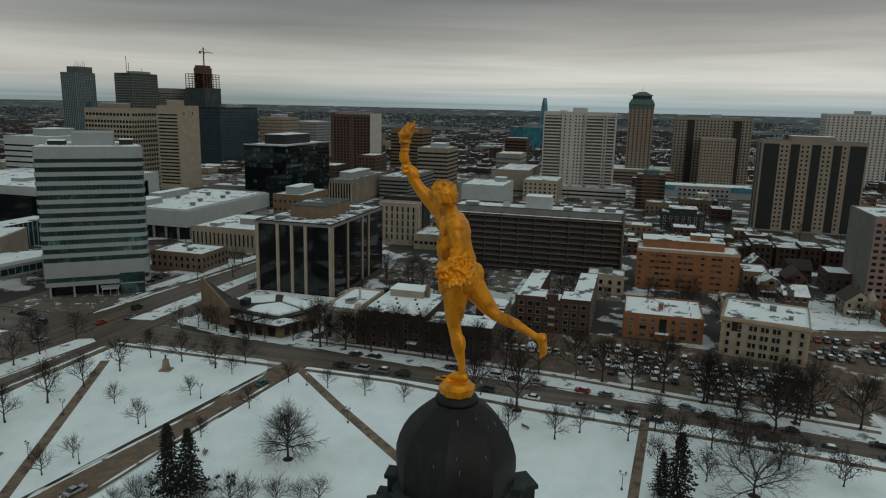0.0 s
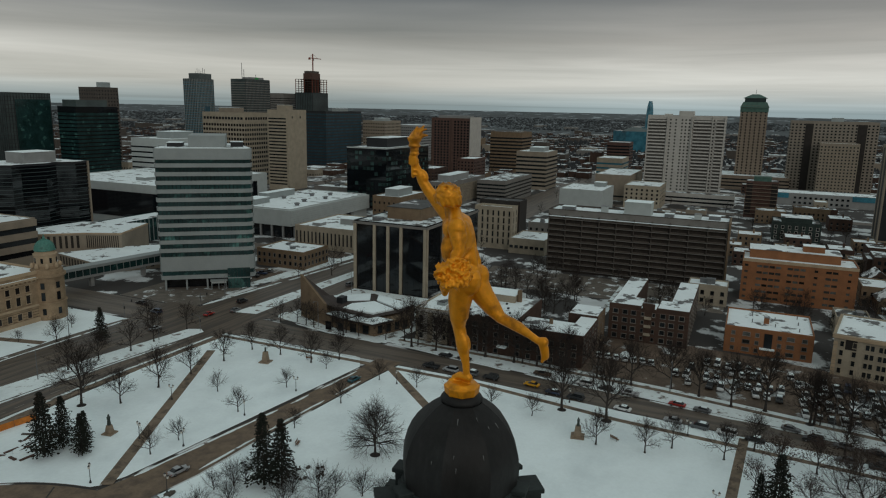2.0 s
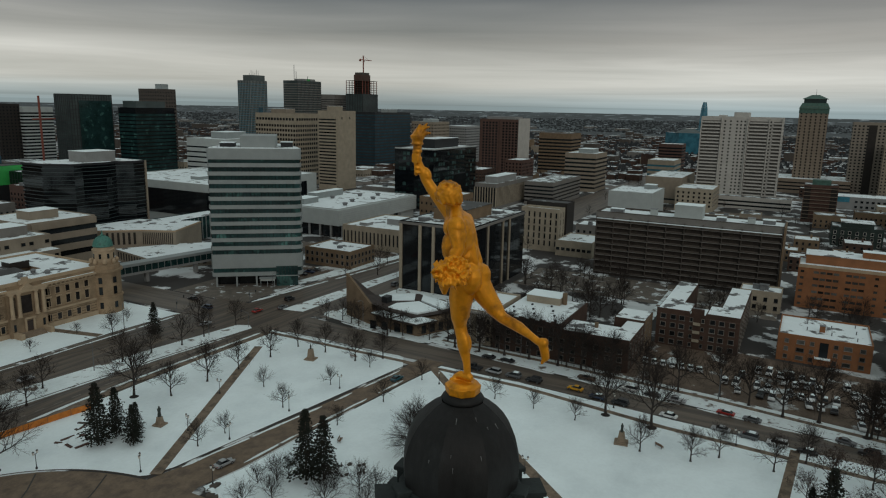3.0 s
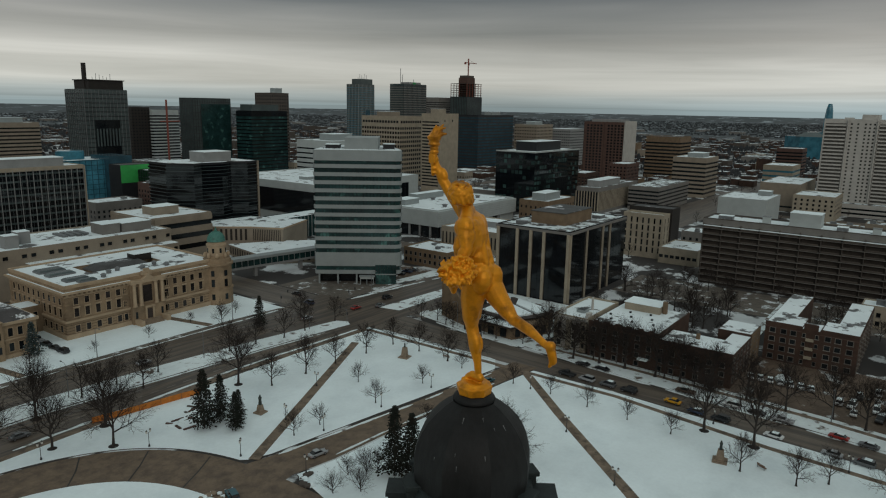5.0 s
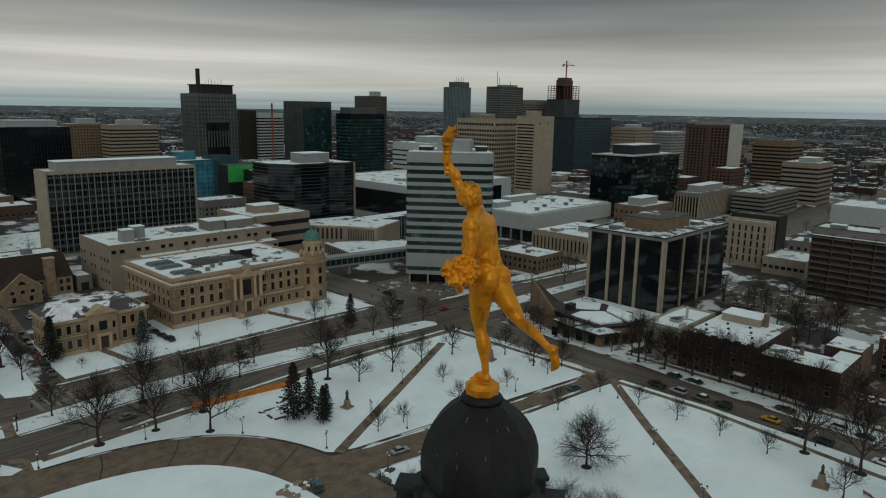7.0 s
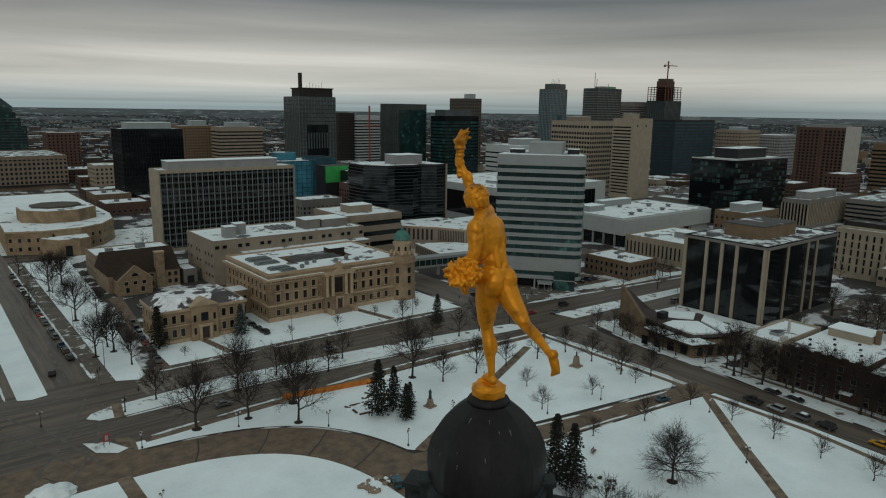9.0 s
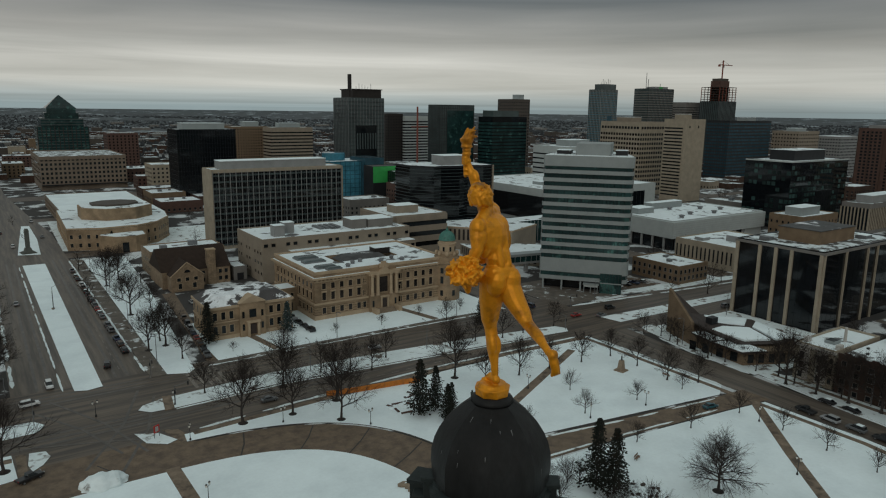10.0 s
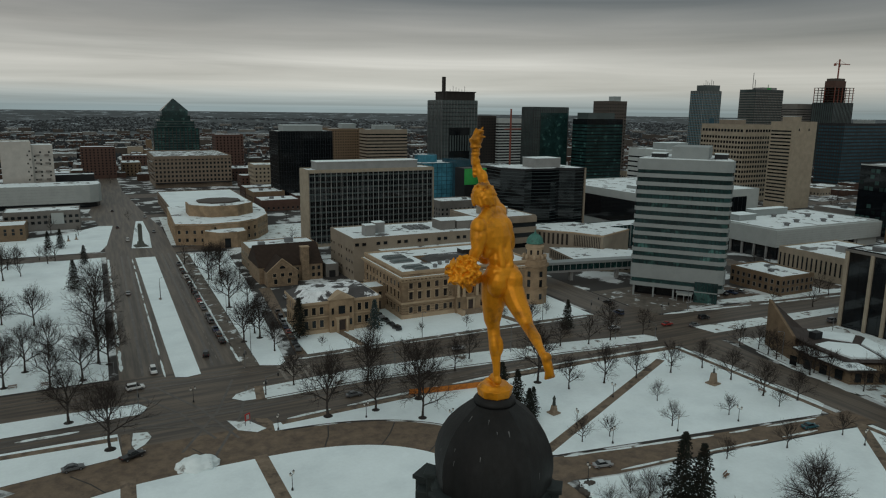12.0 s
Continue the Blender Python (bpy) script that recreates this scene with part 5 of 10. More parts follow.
def annex():
    w, d, h = 76.0, 34.0, 19.5
    e = building("court_annex", "long beige stone court annex with a snow-covered roof", 95, 283, w, d, h, BEIGE, ROOF_SNOW, 0.5)
    boxes("terrace", [(12, -6, 0, w, 0.0, 14.0)], BEIGE, e)
    boxes("terrace_roof", [(12.2, -5.8, 14.0, w - 0.2, -0.02, 14.15)], ROOF_SNOW, e)
    windows(e, "S", w, d, 22, 1, 1.9, 1.5, 16.2, 1, frame_mat=BEIGE, glass=GLASS, skip=lambda c, r: c % 3 == 2)
    windows(e, "W", w, d, 9, 3, 1.5, 1.4, 3.5, 4.6, frame_mat=BEIGE, skip=lambda c, r: c in (2, 5))
    s = empty("terrace_front", 12, -6)
    s.parent = e
    windows(s, "S", 64, 6, 18, 3, 1.9, 2.0, 2.0, 4.2, frame_mat=BEIGE, skip=lambda c, r: c % 4 == 3)
    roof_units(e, [(8, 6, h, 5, 5, 5), (15, 12, h, 5, 5, 5)], GREY_CONC)
    roof_units(e, [(48, 8, h, 8, 10, 4.5), (57, 8, h, 14, 12, 4)], CONCRETE)
    for x in (34, 37, 40, 43):
        boxes("cooler", [(x, 14, h, x + 2, 24, h + 0.9)], STEEL, e)
    # later extension with wide dark ribbons
    x = building("court_extension", "tan concrete extension with deep dark window bands", 171, 300, 34, 36, 22, BEIGE, ROOF_SNOW, 0.4)
    for f in "SW":
        bands(x, f, 34, 36, 5, 5.6, 3, 2.6, GLASS, BEIGE, 0.9, 2.0)
    roof_units(x, [(8, 10, 22, 14, 10, 4)], BEIGE)


annex()


# ---- the striped office tower, set diagonally to the corner ----
def striped_office():
    e = empty("striped_office", 196.2, 213.4, 0, -51.0, "pale office tower striped with green glass bands", "office tower")
    w, h = 37.5, 58.0
    plan = [(0, 0), (w - 2.6, 0), (w - 0.6, 1.0), (w, 3.2), (w - 5, 30), (w - 12, 38), (12, 38), (3, 30), (-0.6, 1.6)]

    def ring(name, z0, z1, grow, mat, label=""):
        c = (w / 2, 20.0)
        return prism(name, [(c[0] + (x - c[0]) * grow, c[1] + (y - c[1]) * grow) for x, y in plan], z0, z1, mat, e, label)

    boxes("lobby_core", [(1.2, 5.0, 0, w - 6.6, 30, 4.6)], GLASS_BLACK, e)
    pieces("column", [(x, 0.5, 0, x + 0.7, 1.2, 4.6) for x in (1.0, 9.2, 17.4)], PALE_PANEL, e)
    boxes("lobby_ceiling", [(1.0, 0.6, 4.3, w - 6.6, 5.0, 4.6)], DARK_METAL, e)
    boxes("porch_sign", [(19.4, -1.3, 2.6, 25.4, -1.0, 3.5)], WHITE_WALL, e, "pale sign over the door")
    boxes("porch", [(19.0, -1.6, 3.5, 25.8, 0.8, 4.0)], PALE_PANEL, e)
    pieces("porch_post", [(x, -1.4, 0, x + 0.25, -1.15, 2.6) for x in (19.4, 22.2, 25.1)], PALE_PANEL, e)
    corner = boxes("glass_corner", [(w - 11.5, -0.3, 0, w - 2.4, 4.9, 8.7)], GLASS_GREEN, e, "two-storey green glass corner")
    pieces("corner_mullion", [(w - 11.5 + k * 1.3, -0.42, 0, w - 11.4 + k * 1.3, -0.3, 8.7) for k in range(8)], DARK_METAL, corner)
    boxes("corner_edge", [(w - 11.5, -0.45, 4.3, w - 2.4, -0.28, 4.7)], PALE_PANEL, corner)
    ring("base_spandrel", 4.6, 6.3, 1.0, PALE_PANEL)
    ring("base_glass", 6.3, 8.1, 0.985, GLASS_GREEN)
    ring("blank_wall", 8.1, 14.2, 1.0, PALE_PANEL, "pale blank base wall")
    z, dz = 14.2, 3.5
    for i in range(11):
        ring("window_band", z, z + 1.85, 0.984, GLASS_GREEN)
        ring("spandrel", z + 1.85, z + dz, 1.0, PALE_PANEL)
        tagged(boxes("band_mullion", [(0.2 + k * (w - 3.6) / 23, 0.12, z, 0.32 + k * (w - 3.6) / 23, 0.28, z + 1.85) for k in range(24)], GLASS_BLACK, e), kind="stuff")
        z += dz
    ring("window_band", z, z + 1.5, 0.984, GLASS_GREEN)
    ring("top_wall", z + 1.5, z + 6.0, 1.0, PALE_PANEL)
    ring("roof", z + 6.0, z + 6.2, 0.97, ROOF_SNOW)
    top = z + 6.0
    boxes("roof_wall", [(12.5, 5, top, 27, 26, top + 5.0)], PALE_PANEL, e)
    boxes("roof_rail", [(1.5, 2.2, top + 0.9, 13, 2.3, top + 1.0), (27.5, 3.2, top + 0.9, w - 1, 3.3, top + 1.0)] + [(1.5 + k * 2.3, 2.2, top, 1.58 + k * 2.3, 2.3, top + 1) for k in range(6)] + [(27.5 + k * 2.2, 3.2, top, 27.58 + k * 2.2, 3.3, top + 1) for k in range(5)], DARK_METAL, e)
    roof_units(e, [(4, 8, top, 6, 8, 1.8), (29, 9, top, 5, 6, 2.2)], DARK_METAL)


striped_office()


# ---- black glass office with pale fins ----
def black_glass_office():
    w, d, h = 57.0, 34.0, 29.4
    e = building("black_glass_office", "black glass office with pale vertical fins and snowy roof", 238.0, 112.5, w, d, h, GLASS_BLACK, ROOF_PATCHY, 0.35)
    boxes("cap", [(-0.5, -0.5, h - 1.1, w + 0.5, 0.05, h - 0.1), (-0.5, 0.05, h - 1.1, 0.05, d + 0.5, h - 0.1)], CONCRETE, e)
    fins = [on_face("W", w, d, u, u + a, 0, h - 0.9, 0.0, 0.7) for u, a in ((0.0, 1.3), (9.4, 1.2), (15.8, 1.2), (21.9, 1.2), (32.8, 1.2))]
    fins += [on_face("S", w, d, u, u + a, 0, h - 0.9, 0.0, 0.7) for u, a in ((0.0, 0.4), (15.0, 0.5), (31.0, 0.5), (38.5, 0.5))]
    pieces("fin", fins, CREAM, e)
    for f, span, n in (("W", d, 12), ("S", w, 18)):
        panes = []
        for r in range(8):
            for c in range(n):
                panes.append(on_face(f, w, d, c * span / n + 0.06, (c + 1) * span / n - 0.06, 0.3 + r * 3.5, 0.3 + r * 3.5 + 3.36, 0.0, 0.06))
        pieces("glass_pane", panes, GLASS_BLACK, e)
    p = boxes("penthouse", [(13, 9, h, 39, 25, h + 5.0)], TAN_BRICK, e, "tan brick penthouse")
    boxes("penthouse_roof", [(12.7, 8.7, h + 5.0, 39.3, 25.3, h + 5.3)], ROOF_DARK, p)
    roof_units(e, [(42, 6, h, 5, 4, 1.4), (5, 24, h, 3, 4, 1.2)], STEEL)


black_glass_office()


# ---- slab blocks and towers: one function for each way of facing them ----
def banded(name, label, x, y, w, d, h, wall, glass, n, part_glass=0.5, proud=0.2, faces="SW", roof=None, base=3.0, joined=False, units=(), rot=0.0, cap=0.06):
    e = building(name, label, x, y, w, d, h, wall, roof, 0.4, rot, "office tower" if h > 40 else "office block")
    dz = (h * (1 - cap) - base) / n
    for f in faces:
        bands(e, f, w, d, base, dz, n, dz * part_glass, glass, wall, proud, joined=joined)
    roof_units(e, units)
    return e


def gridded(name, label, x, y, w, d, h, wall, cols, rows, ww, wh, faces="SW", glass=None, base=3.5, top=1.5, roof=None, joined=True, units=(), category="office block", rot=0.0, sill=False, frame_mat=None):
    e = building(name, label, x, y, w, d, h, wall, roof, 0.5, rot, category)
    dz = (h - base - top) / rows
    for f in faces:
        span = w if f in "SN" else d
        n = max(1, round(cols * span / max(w, d)))
        windows(e, f, w, d, n, rows, ww, wh, base + (dz - wh) / 2, dz, glass=glass, frame_mat=frame_mat or wall, joined=joined, sill=sill)
    roof_units(e, units)
    return e


def curtain(name, label, x, y, w, d, h, glass, frame_mat, cols, rows, wide=0.25, faces="SW", roof=None, units=(), rot=0.0, panes=False, category="office tower", parapet=0.4):
    """A glass tower with a grid of mullions and floor edges."""
    e = building(name, label, x, y, w, d, h, glass, roof, parapet, rot, category)
    for f in faces:
        span = w if f in "SN" else d
        n = max(1, round(cols * span / max(w, d)))
        mullions(e, f, w, d, 0, h, n, wide, 0.2, frame_mat, joined=True)
        boxes("floor_edges", [on_face(f, w, d, 0, span, (i + 1) * h / rows - wide, (i + 1) * h / rows, 0.0, 0.15) for i in range(rows)], frame_mat, e)
    roof_units(e, units)
    return e


def wood_office():
    w, d, h = 77.0, 17.0, 43.5
    e = building("ribbed_office", "dark glass office slab with pale mullions and cream end wall", 98.5, 368, w, d, h, CREAM, ROOF_SNOW, 0.4, category="office block")
    boxes("glass_front", [on_face("S", w, d, 0.6, w - 0.6, 2, h - 1.6, 0.0, 0.12)], GLASS_BLACK, e)
    mullions(e, "S", w, d, 1, h - 1.4, 42, 0.07, 0.2, STEEL, u0=0.6, u1=w - 0.6, joined=True)
    mullions(e, "S", w, d, 1, h - 1.0, 24, 0.26, 0.5, GREY_CONC, "pier", 0.6, w - 0.6)
    boxes("floor_edges", [on_face("S", w, d, 0.6, w - 0.6, 2 + i * 3.45, 3.0 + i * 3.45, 0.1, 0.24) for i in range(12)], GLASS_GREY, e)
    for x in (-0.2, w - 0.2):
        boxes("end_pier", [(x, -0.9, 0, x + 0.4, d, h)], CREAM, e)
    p = boxes("penthouse", [(6, 3, h, 68, d - 3, h + 4.4)], GREY_CONC, e, "long pale penthouse")
    boxes("penthouse_roof", [(5.8, 2.8, h + 4.4, 68.2, d - 2.8, h + 4.7)], SNOW, p)


wood_office()


def folded_office():
    """Black banded office whose front folds in and out."""
    e = empty("folded_office", 215, 327, 0, 0, "black banded glass office with a folded front", "office block")
    plan = [(-7, 17), (2, 4.0), (8, 5.5), (20, 3), (28, 5.5), (36, 0.5), (43, 0.5), (43, 34), (-7, 34)]
    c = (21, 17)
    grow = lambda k: [(c[0] + (x - c[0]) * k, c[1] + (y - c[1]) * k) for x, y in plan]
    prism("core", grow(0.98), 0, 43.5, GLASS_BLACK, e)
    for i in range(20):
        prism("spandrel", grow(1.0), 3.0 + i * 2.0, 3.9 + i * 2.0, GLASS_BLACK, e)
        prism("sill_line", grow(1.003), 3.85 + i * 2.0, 4.05 + i * 2.0, GLASS_GREY, e)
    prism("parapet", grow(1.0), 43.2, 44.3, DARK_METAL, e)
    prism("roof", grow(0.96), 44.3, 44.4, ROOF_SNOW, e)
    boxes("corner_pier", [(42.6, -0.2, 0, 43.4, 1.2, 44.3)], BEIGE, e)
    roof_units(e, [(12, 8, 44.4, 18, 14, 5.5)], GREY_CONC)


folded_office()


def facade(e, name, p, q):
    """An empty along a wall from p to q, outside to its right, to set windows on."""
    f = empty(name, p[0], p[1], 0, math.degrees(math.atan2(q[1] - p[1], q[0] - p[0])))
    f.parent = e
    return f, math.hypot(q[0] - p[0], q[1] - p[1])


def podium():
    """Low ribbed stone hall and terraces beyond the courthouse."""
    e = empty("ribbed_hall", 190, 274, 0, 0, "low tan stone hall with narrow vertical slots", "hall")
    plan = [(0, 40), (12, 42), (34, 18), (42, 2), (70, 14), (56, 46), (0, 52)]
    prism("wall", plan, 0, 12.2, BEIGE, e)
    prism("cornice", [(x * 1.004 - 0.1, y * 1.004 - 0.2) for x, y in plan], 12.2, 12.9, LIME_TRIM, e)
    prism("roof", [(x * 0.985 + 0.6, y * 0.985 + 0.5) for x, y in plan], 12.9, 13.05, ROOF_SNOW, e)
    for p, q, n in (((12, 42), (34, 18), 12), ((34, 18), (42, 2), 16)):
        f, long = facade(e, "slotted_front", p, q)
        pieces("slot", [(1 + i * (long - 2) / n, -0.06, 5.5, 1 + (i + 0.45) * (long - 2) / n, 0.05, 11.6) for i in range(n)], BRONZE_BAND, f)
    t = empty("hall_terrace", 0, 0, 0, 0, "low stone terrace roofed with snow", "terrace")
    plan = [(203, 262), (226, 246), (240, 243), (252, 262), (234, 279), (209, 292)]
    prism("wall", plan, 0, 5.4, BEIGE, t)
    prism("roof", plan, 5.4, 5.6, ROOF_SNOW, t)
    f, long = facade(t, "terrace_front", plan[0], plan[1])
    pieces("opening", [(2 + i * 3.2, -0.06, 1.0, 3.6 + i * 3.2, 0.05, 4.4) for i in range(8)], BRONZE_BAND, f)
    f, long = facade(t, "terrace_side", plan[5], plan[0])
    pieces("opening", [(2 + i * 2.6, -0.06, 1.0, 3.2 + i * 2.6, 0.05, 4.6) for i in range(10)], BRONZE_BAND, f)
    b = empty("skybridge", 154, 249, 0, -10, "enclosed glazed pedestrian bridge with a flat roof", "footbridge")
    boxes("deck", [(0, 0, 4.4, 72, 5, 5.4)], GREY_CONC, b)
    boxes("glazing", [(0, 0.2, 5.4, 72, 4.8, 8.2)], GLASS_GREEN, b)
    boxes("bridge_roof", [(-0.3, -0.3, 8.2, 72.3, 5.3, 9.4)], PALE_PANEL, b)
    for x in (10, 34, 58):
        boxes("pier", [(x, 1.5, 0, x + 1.4, 3.5, 4.4)], GREY_CONC, b)
    mullions(b, "S", 72, 5, 5.4, 8.2, 24, 0.2, 0.1, PALE_PANEL)


podium()


def convention_centre():
    e = building("convention_hall", "white convention hall with an overhanging snow-covered roof", 318, 238, 88, 48, 16.5, WHITE_WALL, ROOF_SNOW, 0.4)
    # dark recess below the overhang
    boxes("recess", [(-0.15, -0.15, 0, 70, 0.1, 7.2), (-0.15, 0.1, 0, 0.1, 48, 7.2)], GLASS_BLACK, e)
    pieces("column", [(x, -1.6, 0, x + 1.0, -0.6, 7.2) for x in range(2, 70, 8)] + [(-1.6, y, 0, -0.6, y + 1, 7.2) for y in range(4, 46, 8)], GREY_CONC, e)
    boxes("overhang", [(-2.2, -2.2, 7.2, 88, 0.0, 16.4), (-2.2, 0.0, 7.2, 0.0, 48, 16.4)], WHITE_WALL, e)
    pieces("panel_joint", [(-2.26, -2.26, 8.5 + i * 1.3, 88, -2.2, 8.56 + i * 1.3) for i in range(6)], GREY_CONC, e)
    for x, y in ((18, 8), (34, 14), (52, 10), (60, 26), (40, 34), (70, 18), (22, 36)):
        bm = bmesh.new()
        lathe(bm, [(1.3, 16.4), (1.3, 17.6), (1.9, 17.7), (1.9, 18.1), (0.6, 18.4)], 12, (x, y))
        part("roof_fan", bm, STEEL, e)
    roof_units(e, [(6, 30, 16.4, 14, 10, 3.5), (30, 40, 16.4, 30, 6, 4)], PALE_PANEL)
    n = building("convention_north_hall", "white hall with a broad black glass front and snow roof", 296, 318, 104, 96, 27, WHITE_WALL, ROOF_SNOW, 0.5)
    boxes("glass_front", [(-0.4, -0.4, 7, 92, 0.1, 22.5), (-0.4, 0.1, 7, 0.1, 70, 22.5)], GLASS_BLACK, n)
    boxes("base", [(-0.2, -0.2, 0, 104, 0.05, 6)], DARK_METAL, n)
    mullions(n, "S", 104, 96, 7, 22.5, 23, 0.18, 0.55, DARK_METAL, u0=0, u1=92)
    roof_units(n, [(20, 30, 27, 10, 8, 2), (50, 20, 27, 12, 8, 2.5), (70, 50, 27, 10, 10, 2)], PALE_PANEL)
    g = building("glazed_link", "glazed concourse with a snowy roof", 252, 300, 40, 16, 12.4, GLASS_GREEN, ROOF_SNOW, 0.3)
    mullions(g, "S", 40, 16, 0, 12.4, 14, 0.35, 0.3, PALE_PANEL)
    gridded("service_block", "tan stone low block", 404, 210, 40, 22, 16, TAN_BRICK, 10, 2, 1.2, 1.6, joined=False, units=[(5, 5, 16, 22, 10, 5)])


convention_centre()

# mid-distance blocks along the avenue
e = gridded("tan_brick_block", "small two-storey tan brick block with a snowy roof", 254, 184, 21, 27, 8.2, TAN_BRICK, 9, 2, 1.2, 1.7, joined=False, base=1.0, top=0.8, frame_mat=FRAME, sill=True)
roof_units(e, [(6, 10, 8.2, 2, 2, 1.0), (13, 18, 8.2, 2, 1.5, 0.8)], STEEL)
e = building("colonnaded_block", "low cream stone block with tall narrow windows", 299, 184, 44, 37, 11.8, CREAM, ROOF_SNOW, 0.6)
for f, n in (("W", 15), ("S", 18)):
    windows(e, f, 44, 37, n, 1, 0.9, 6.4, 3.0, 1, frame_mat=CREAM)
roof_units(e, [(16, 10, 11.8, 10, 8, 3.2), (5, 24, 11.8, 6, 5, 1.6)], GREY_CONC)
e = building("cream_office", "cream stone office with tall narrow windows", 349, 113, 10, 22, 22.5, CREAM, ROOF_SNOW, 1.2, category="office block")
windows(e, "W", 10, 22, 7, 5, 0.9, 2.9, 3.0, 3.9, frame_mat=CREAM)
windows(e, "S", 10, 22, 2, 5, 0.9, 2.9, 3.0, 3.9, frame_mat=CREAM)
e = building("dark_service_tower", "dark brown blank service tower", 359.3, 112, 13, 24, 25.5, BRONZE_BAND, ROOF_DARK, 0.5, category="office block")
e = building("cream_wing", "low cream wing with a snowy roof", 342, 92, 26, 20, 8, CREAM, ROOF_SNOW, 0.5)
windows(e, "W", 26, 20, 7, 1, 2.0, 1.6, 3.0, 1, frame_mat=CREAM)


# paler green base colour paints a reflection into single panes
PALE_PANE = material("pane_with_painted_reflection", (0.020, 0.040, 0.038), 0.2, 0.5, 0.12, 1, 0.0, per_object=0.9, gloss=0.35)


def dark_green_tower():
    w, d, h = 74.0, 34.0, 45.5
    e = building("dark_green_office", "black-green glass office tower with scattered pale panes", 447, 245, w, d, h, GLASS_BLACK, ROOF_SNOW, 0.5, category="office tower")
    rnd = random.Random(7)
    for f, span, n in (("S", w, 20), ("W", d, 10)):
        lit, dark = [], []
        for r in range(11):
            for c in range(n):
                a = on_face(f, w, d, c * span / n + 0.35, (c + 1) * span / n - 0.35, 2 + r * 3.85, 4.6 + r * 3.85, 0.0, 0.08)
                (lit if rnd.random() < 0.42 else dark).append(a)
        pieces("glass_pane", dark, GLASS_BLACK, e)
        pieces("pale_pane", lit, PALE_PANE, e)
    boxes("edge", [(-0.2, -0.2, h - 0.4, w + 0.2, 0.0, h + 0.5), (-0.2, 0.0, h - 0.4, 0.0, d, h + 0.5)], WHITE_WALL, e)
    p = boxes("penthouse", [(16, 8, h, 56, 26, h + 7)], DARK_METAL, e)
    boxes("penthouse_roof", [(15.8, 7.8, h + 7, 56.2, 26.2, h + 7.2)], ROOF_SNOW, p)


dark_green_tower()

e = building("ribbed_concrete_block", "grey concrete block with close vertical ribs", 476, 206, 78, 18, 19.5, CONCRETE, ROOF_PATCHY, 0.6, category="office block")
for f, n in (("S", 34), ("W", 8)):
    mullions(e, f, 78, 18, 2.5, 17.0, n, 0.8, 0.5, CREAM, "rib", joined=n > 30)
boxes("dark_front", [on_face("S", 78, 18, 0, 78, 2.5, 17.0, 0, 0.1), on_face("W", 78, 18, 0, 18, 2.5, 17.0, 0, 0.1)], GLASS, e)
roof_units(e, [(10, 4, 19.5, 40, 10, 5)], GREY_CONC)
banded("parking_garage", "tan concrete parking garage with open decks", 520, 176, 74, 24, 19, CONCRETE, GLASS, 5, 0.45, 0.3, roof=ROOF_PATCHY)
banded("beige_office", "beige office with dark ribbon windows", 640, 176, 40, 30, 36, BEIGE, GLASS, 8, 0.45, 0.25, units=[(10, 6, 36, 20, 14, 4)])
e = building("round_corner_office", "tan brown office banded with glass", 800, 252, 40, 40, 48, TAN_BRICK, ROOF_DARK, 0.5, category="office tower")
for f in "SW":
    bands(e, f, 40, 40, 4, 4.0, 10, 1.9, GLASS, TAN_BRICK, 0.4)
gridded("pale_block", "pale stone mid-rise block", 560, 60, 40, 28, 18, CREAM, 10, 4, 1.4, 1.6)
banded("white_blank_block", "white blank-walled block with snow", 470, 88, 42, 30, 22, WHITE_WALL, GLASS, 1, 0.1, 0.1, units=[(30, 4, 22, 8, 8, 3)])
banded("teal_trim_office", "cream office with a teal roof band", 720, 118, 40, 26, 28, CREAM, GLASS_TEAL, 5, 0.4, 0.2)
banded("cream_hall", "tan windowless hall with snowy roof", 600, 90, 70, 30, 22, BEIGE, GLASS, 1, 0.08, 0.1)
banded("brown_office", "brown office with ribbon windows", 960, 150, 30, 30, 34, MAROON, GLASS, 7, 0.45, 0.3, joined=True)


def red_tower():
    e = building("brown_brick_tower", "brown brick apartment tower with white end walls", 712, 284, 30, 47, 64, MAROON, ROOF_DARK, 0.8, category="apartment tower")
    for u0 in (3, 27):
        windows(e, "W", 30, 47, 5, 19, 2.2, 1.9, 4, 3.1, u0 + 1.8, 3.9, frame_mat=MAROON, joined=True, sill=False)
    pieces("bay_groove", [on_face("W", 30, 47, u, u + 0.9, 2, 63, 0, 0.25) for u in (0, 11, 23.5, 35, 46)], BROWN_BRICK, e)
    boxes("white_end", [(-1.2, -1.6, 0, 30, 0.0, 66)], WHITE_CONC, e, "white concrete end wall")
    boxes("crown", [(4, 6, 64, 26, 40, 67.5)], GREY_CONC, e)


red_tower()


# grey that paints balcony shade onto the white tower
BALCONY_SHADE = material("white_wall_in_painted_shade", (0.105, 0.100, 0.092), 0.8, 0.35, 0.5, 3, 0.05, gloss=0.3)
SHADED_PANE = material("blind_drawn_pane", (0.055, 0.056, 0.052), 0.25, 0.5, 0.3, 2, 0.0, per_object=0.8, gloss=0.3)


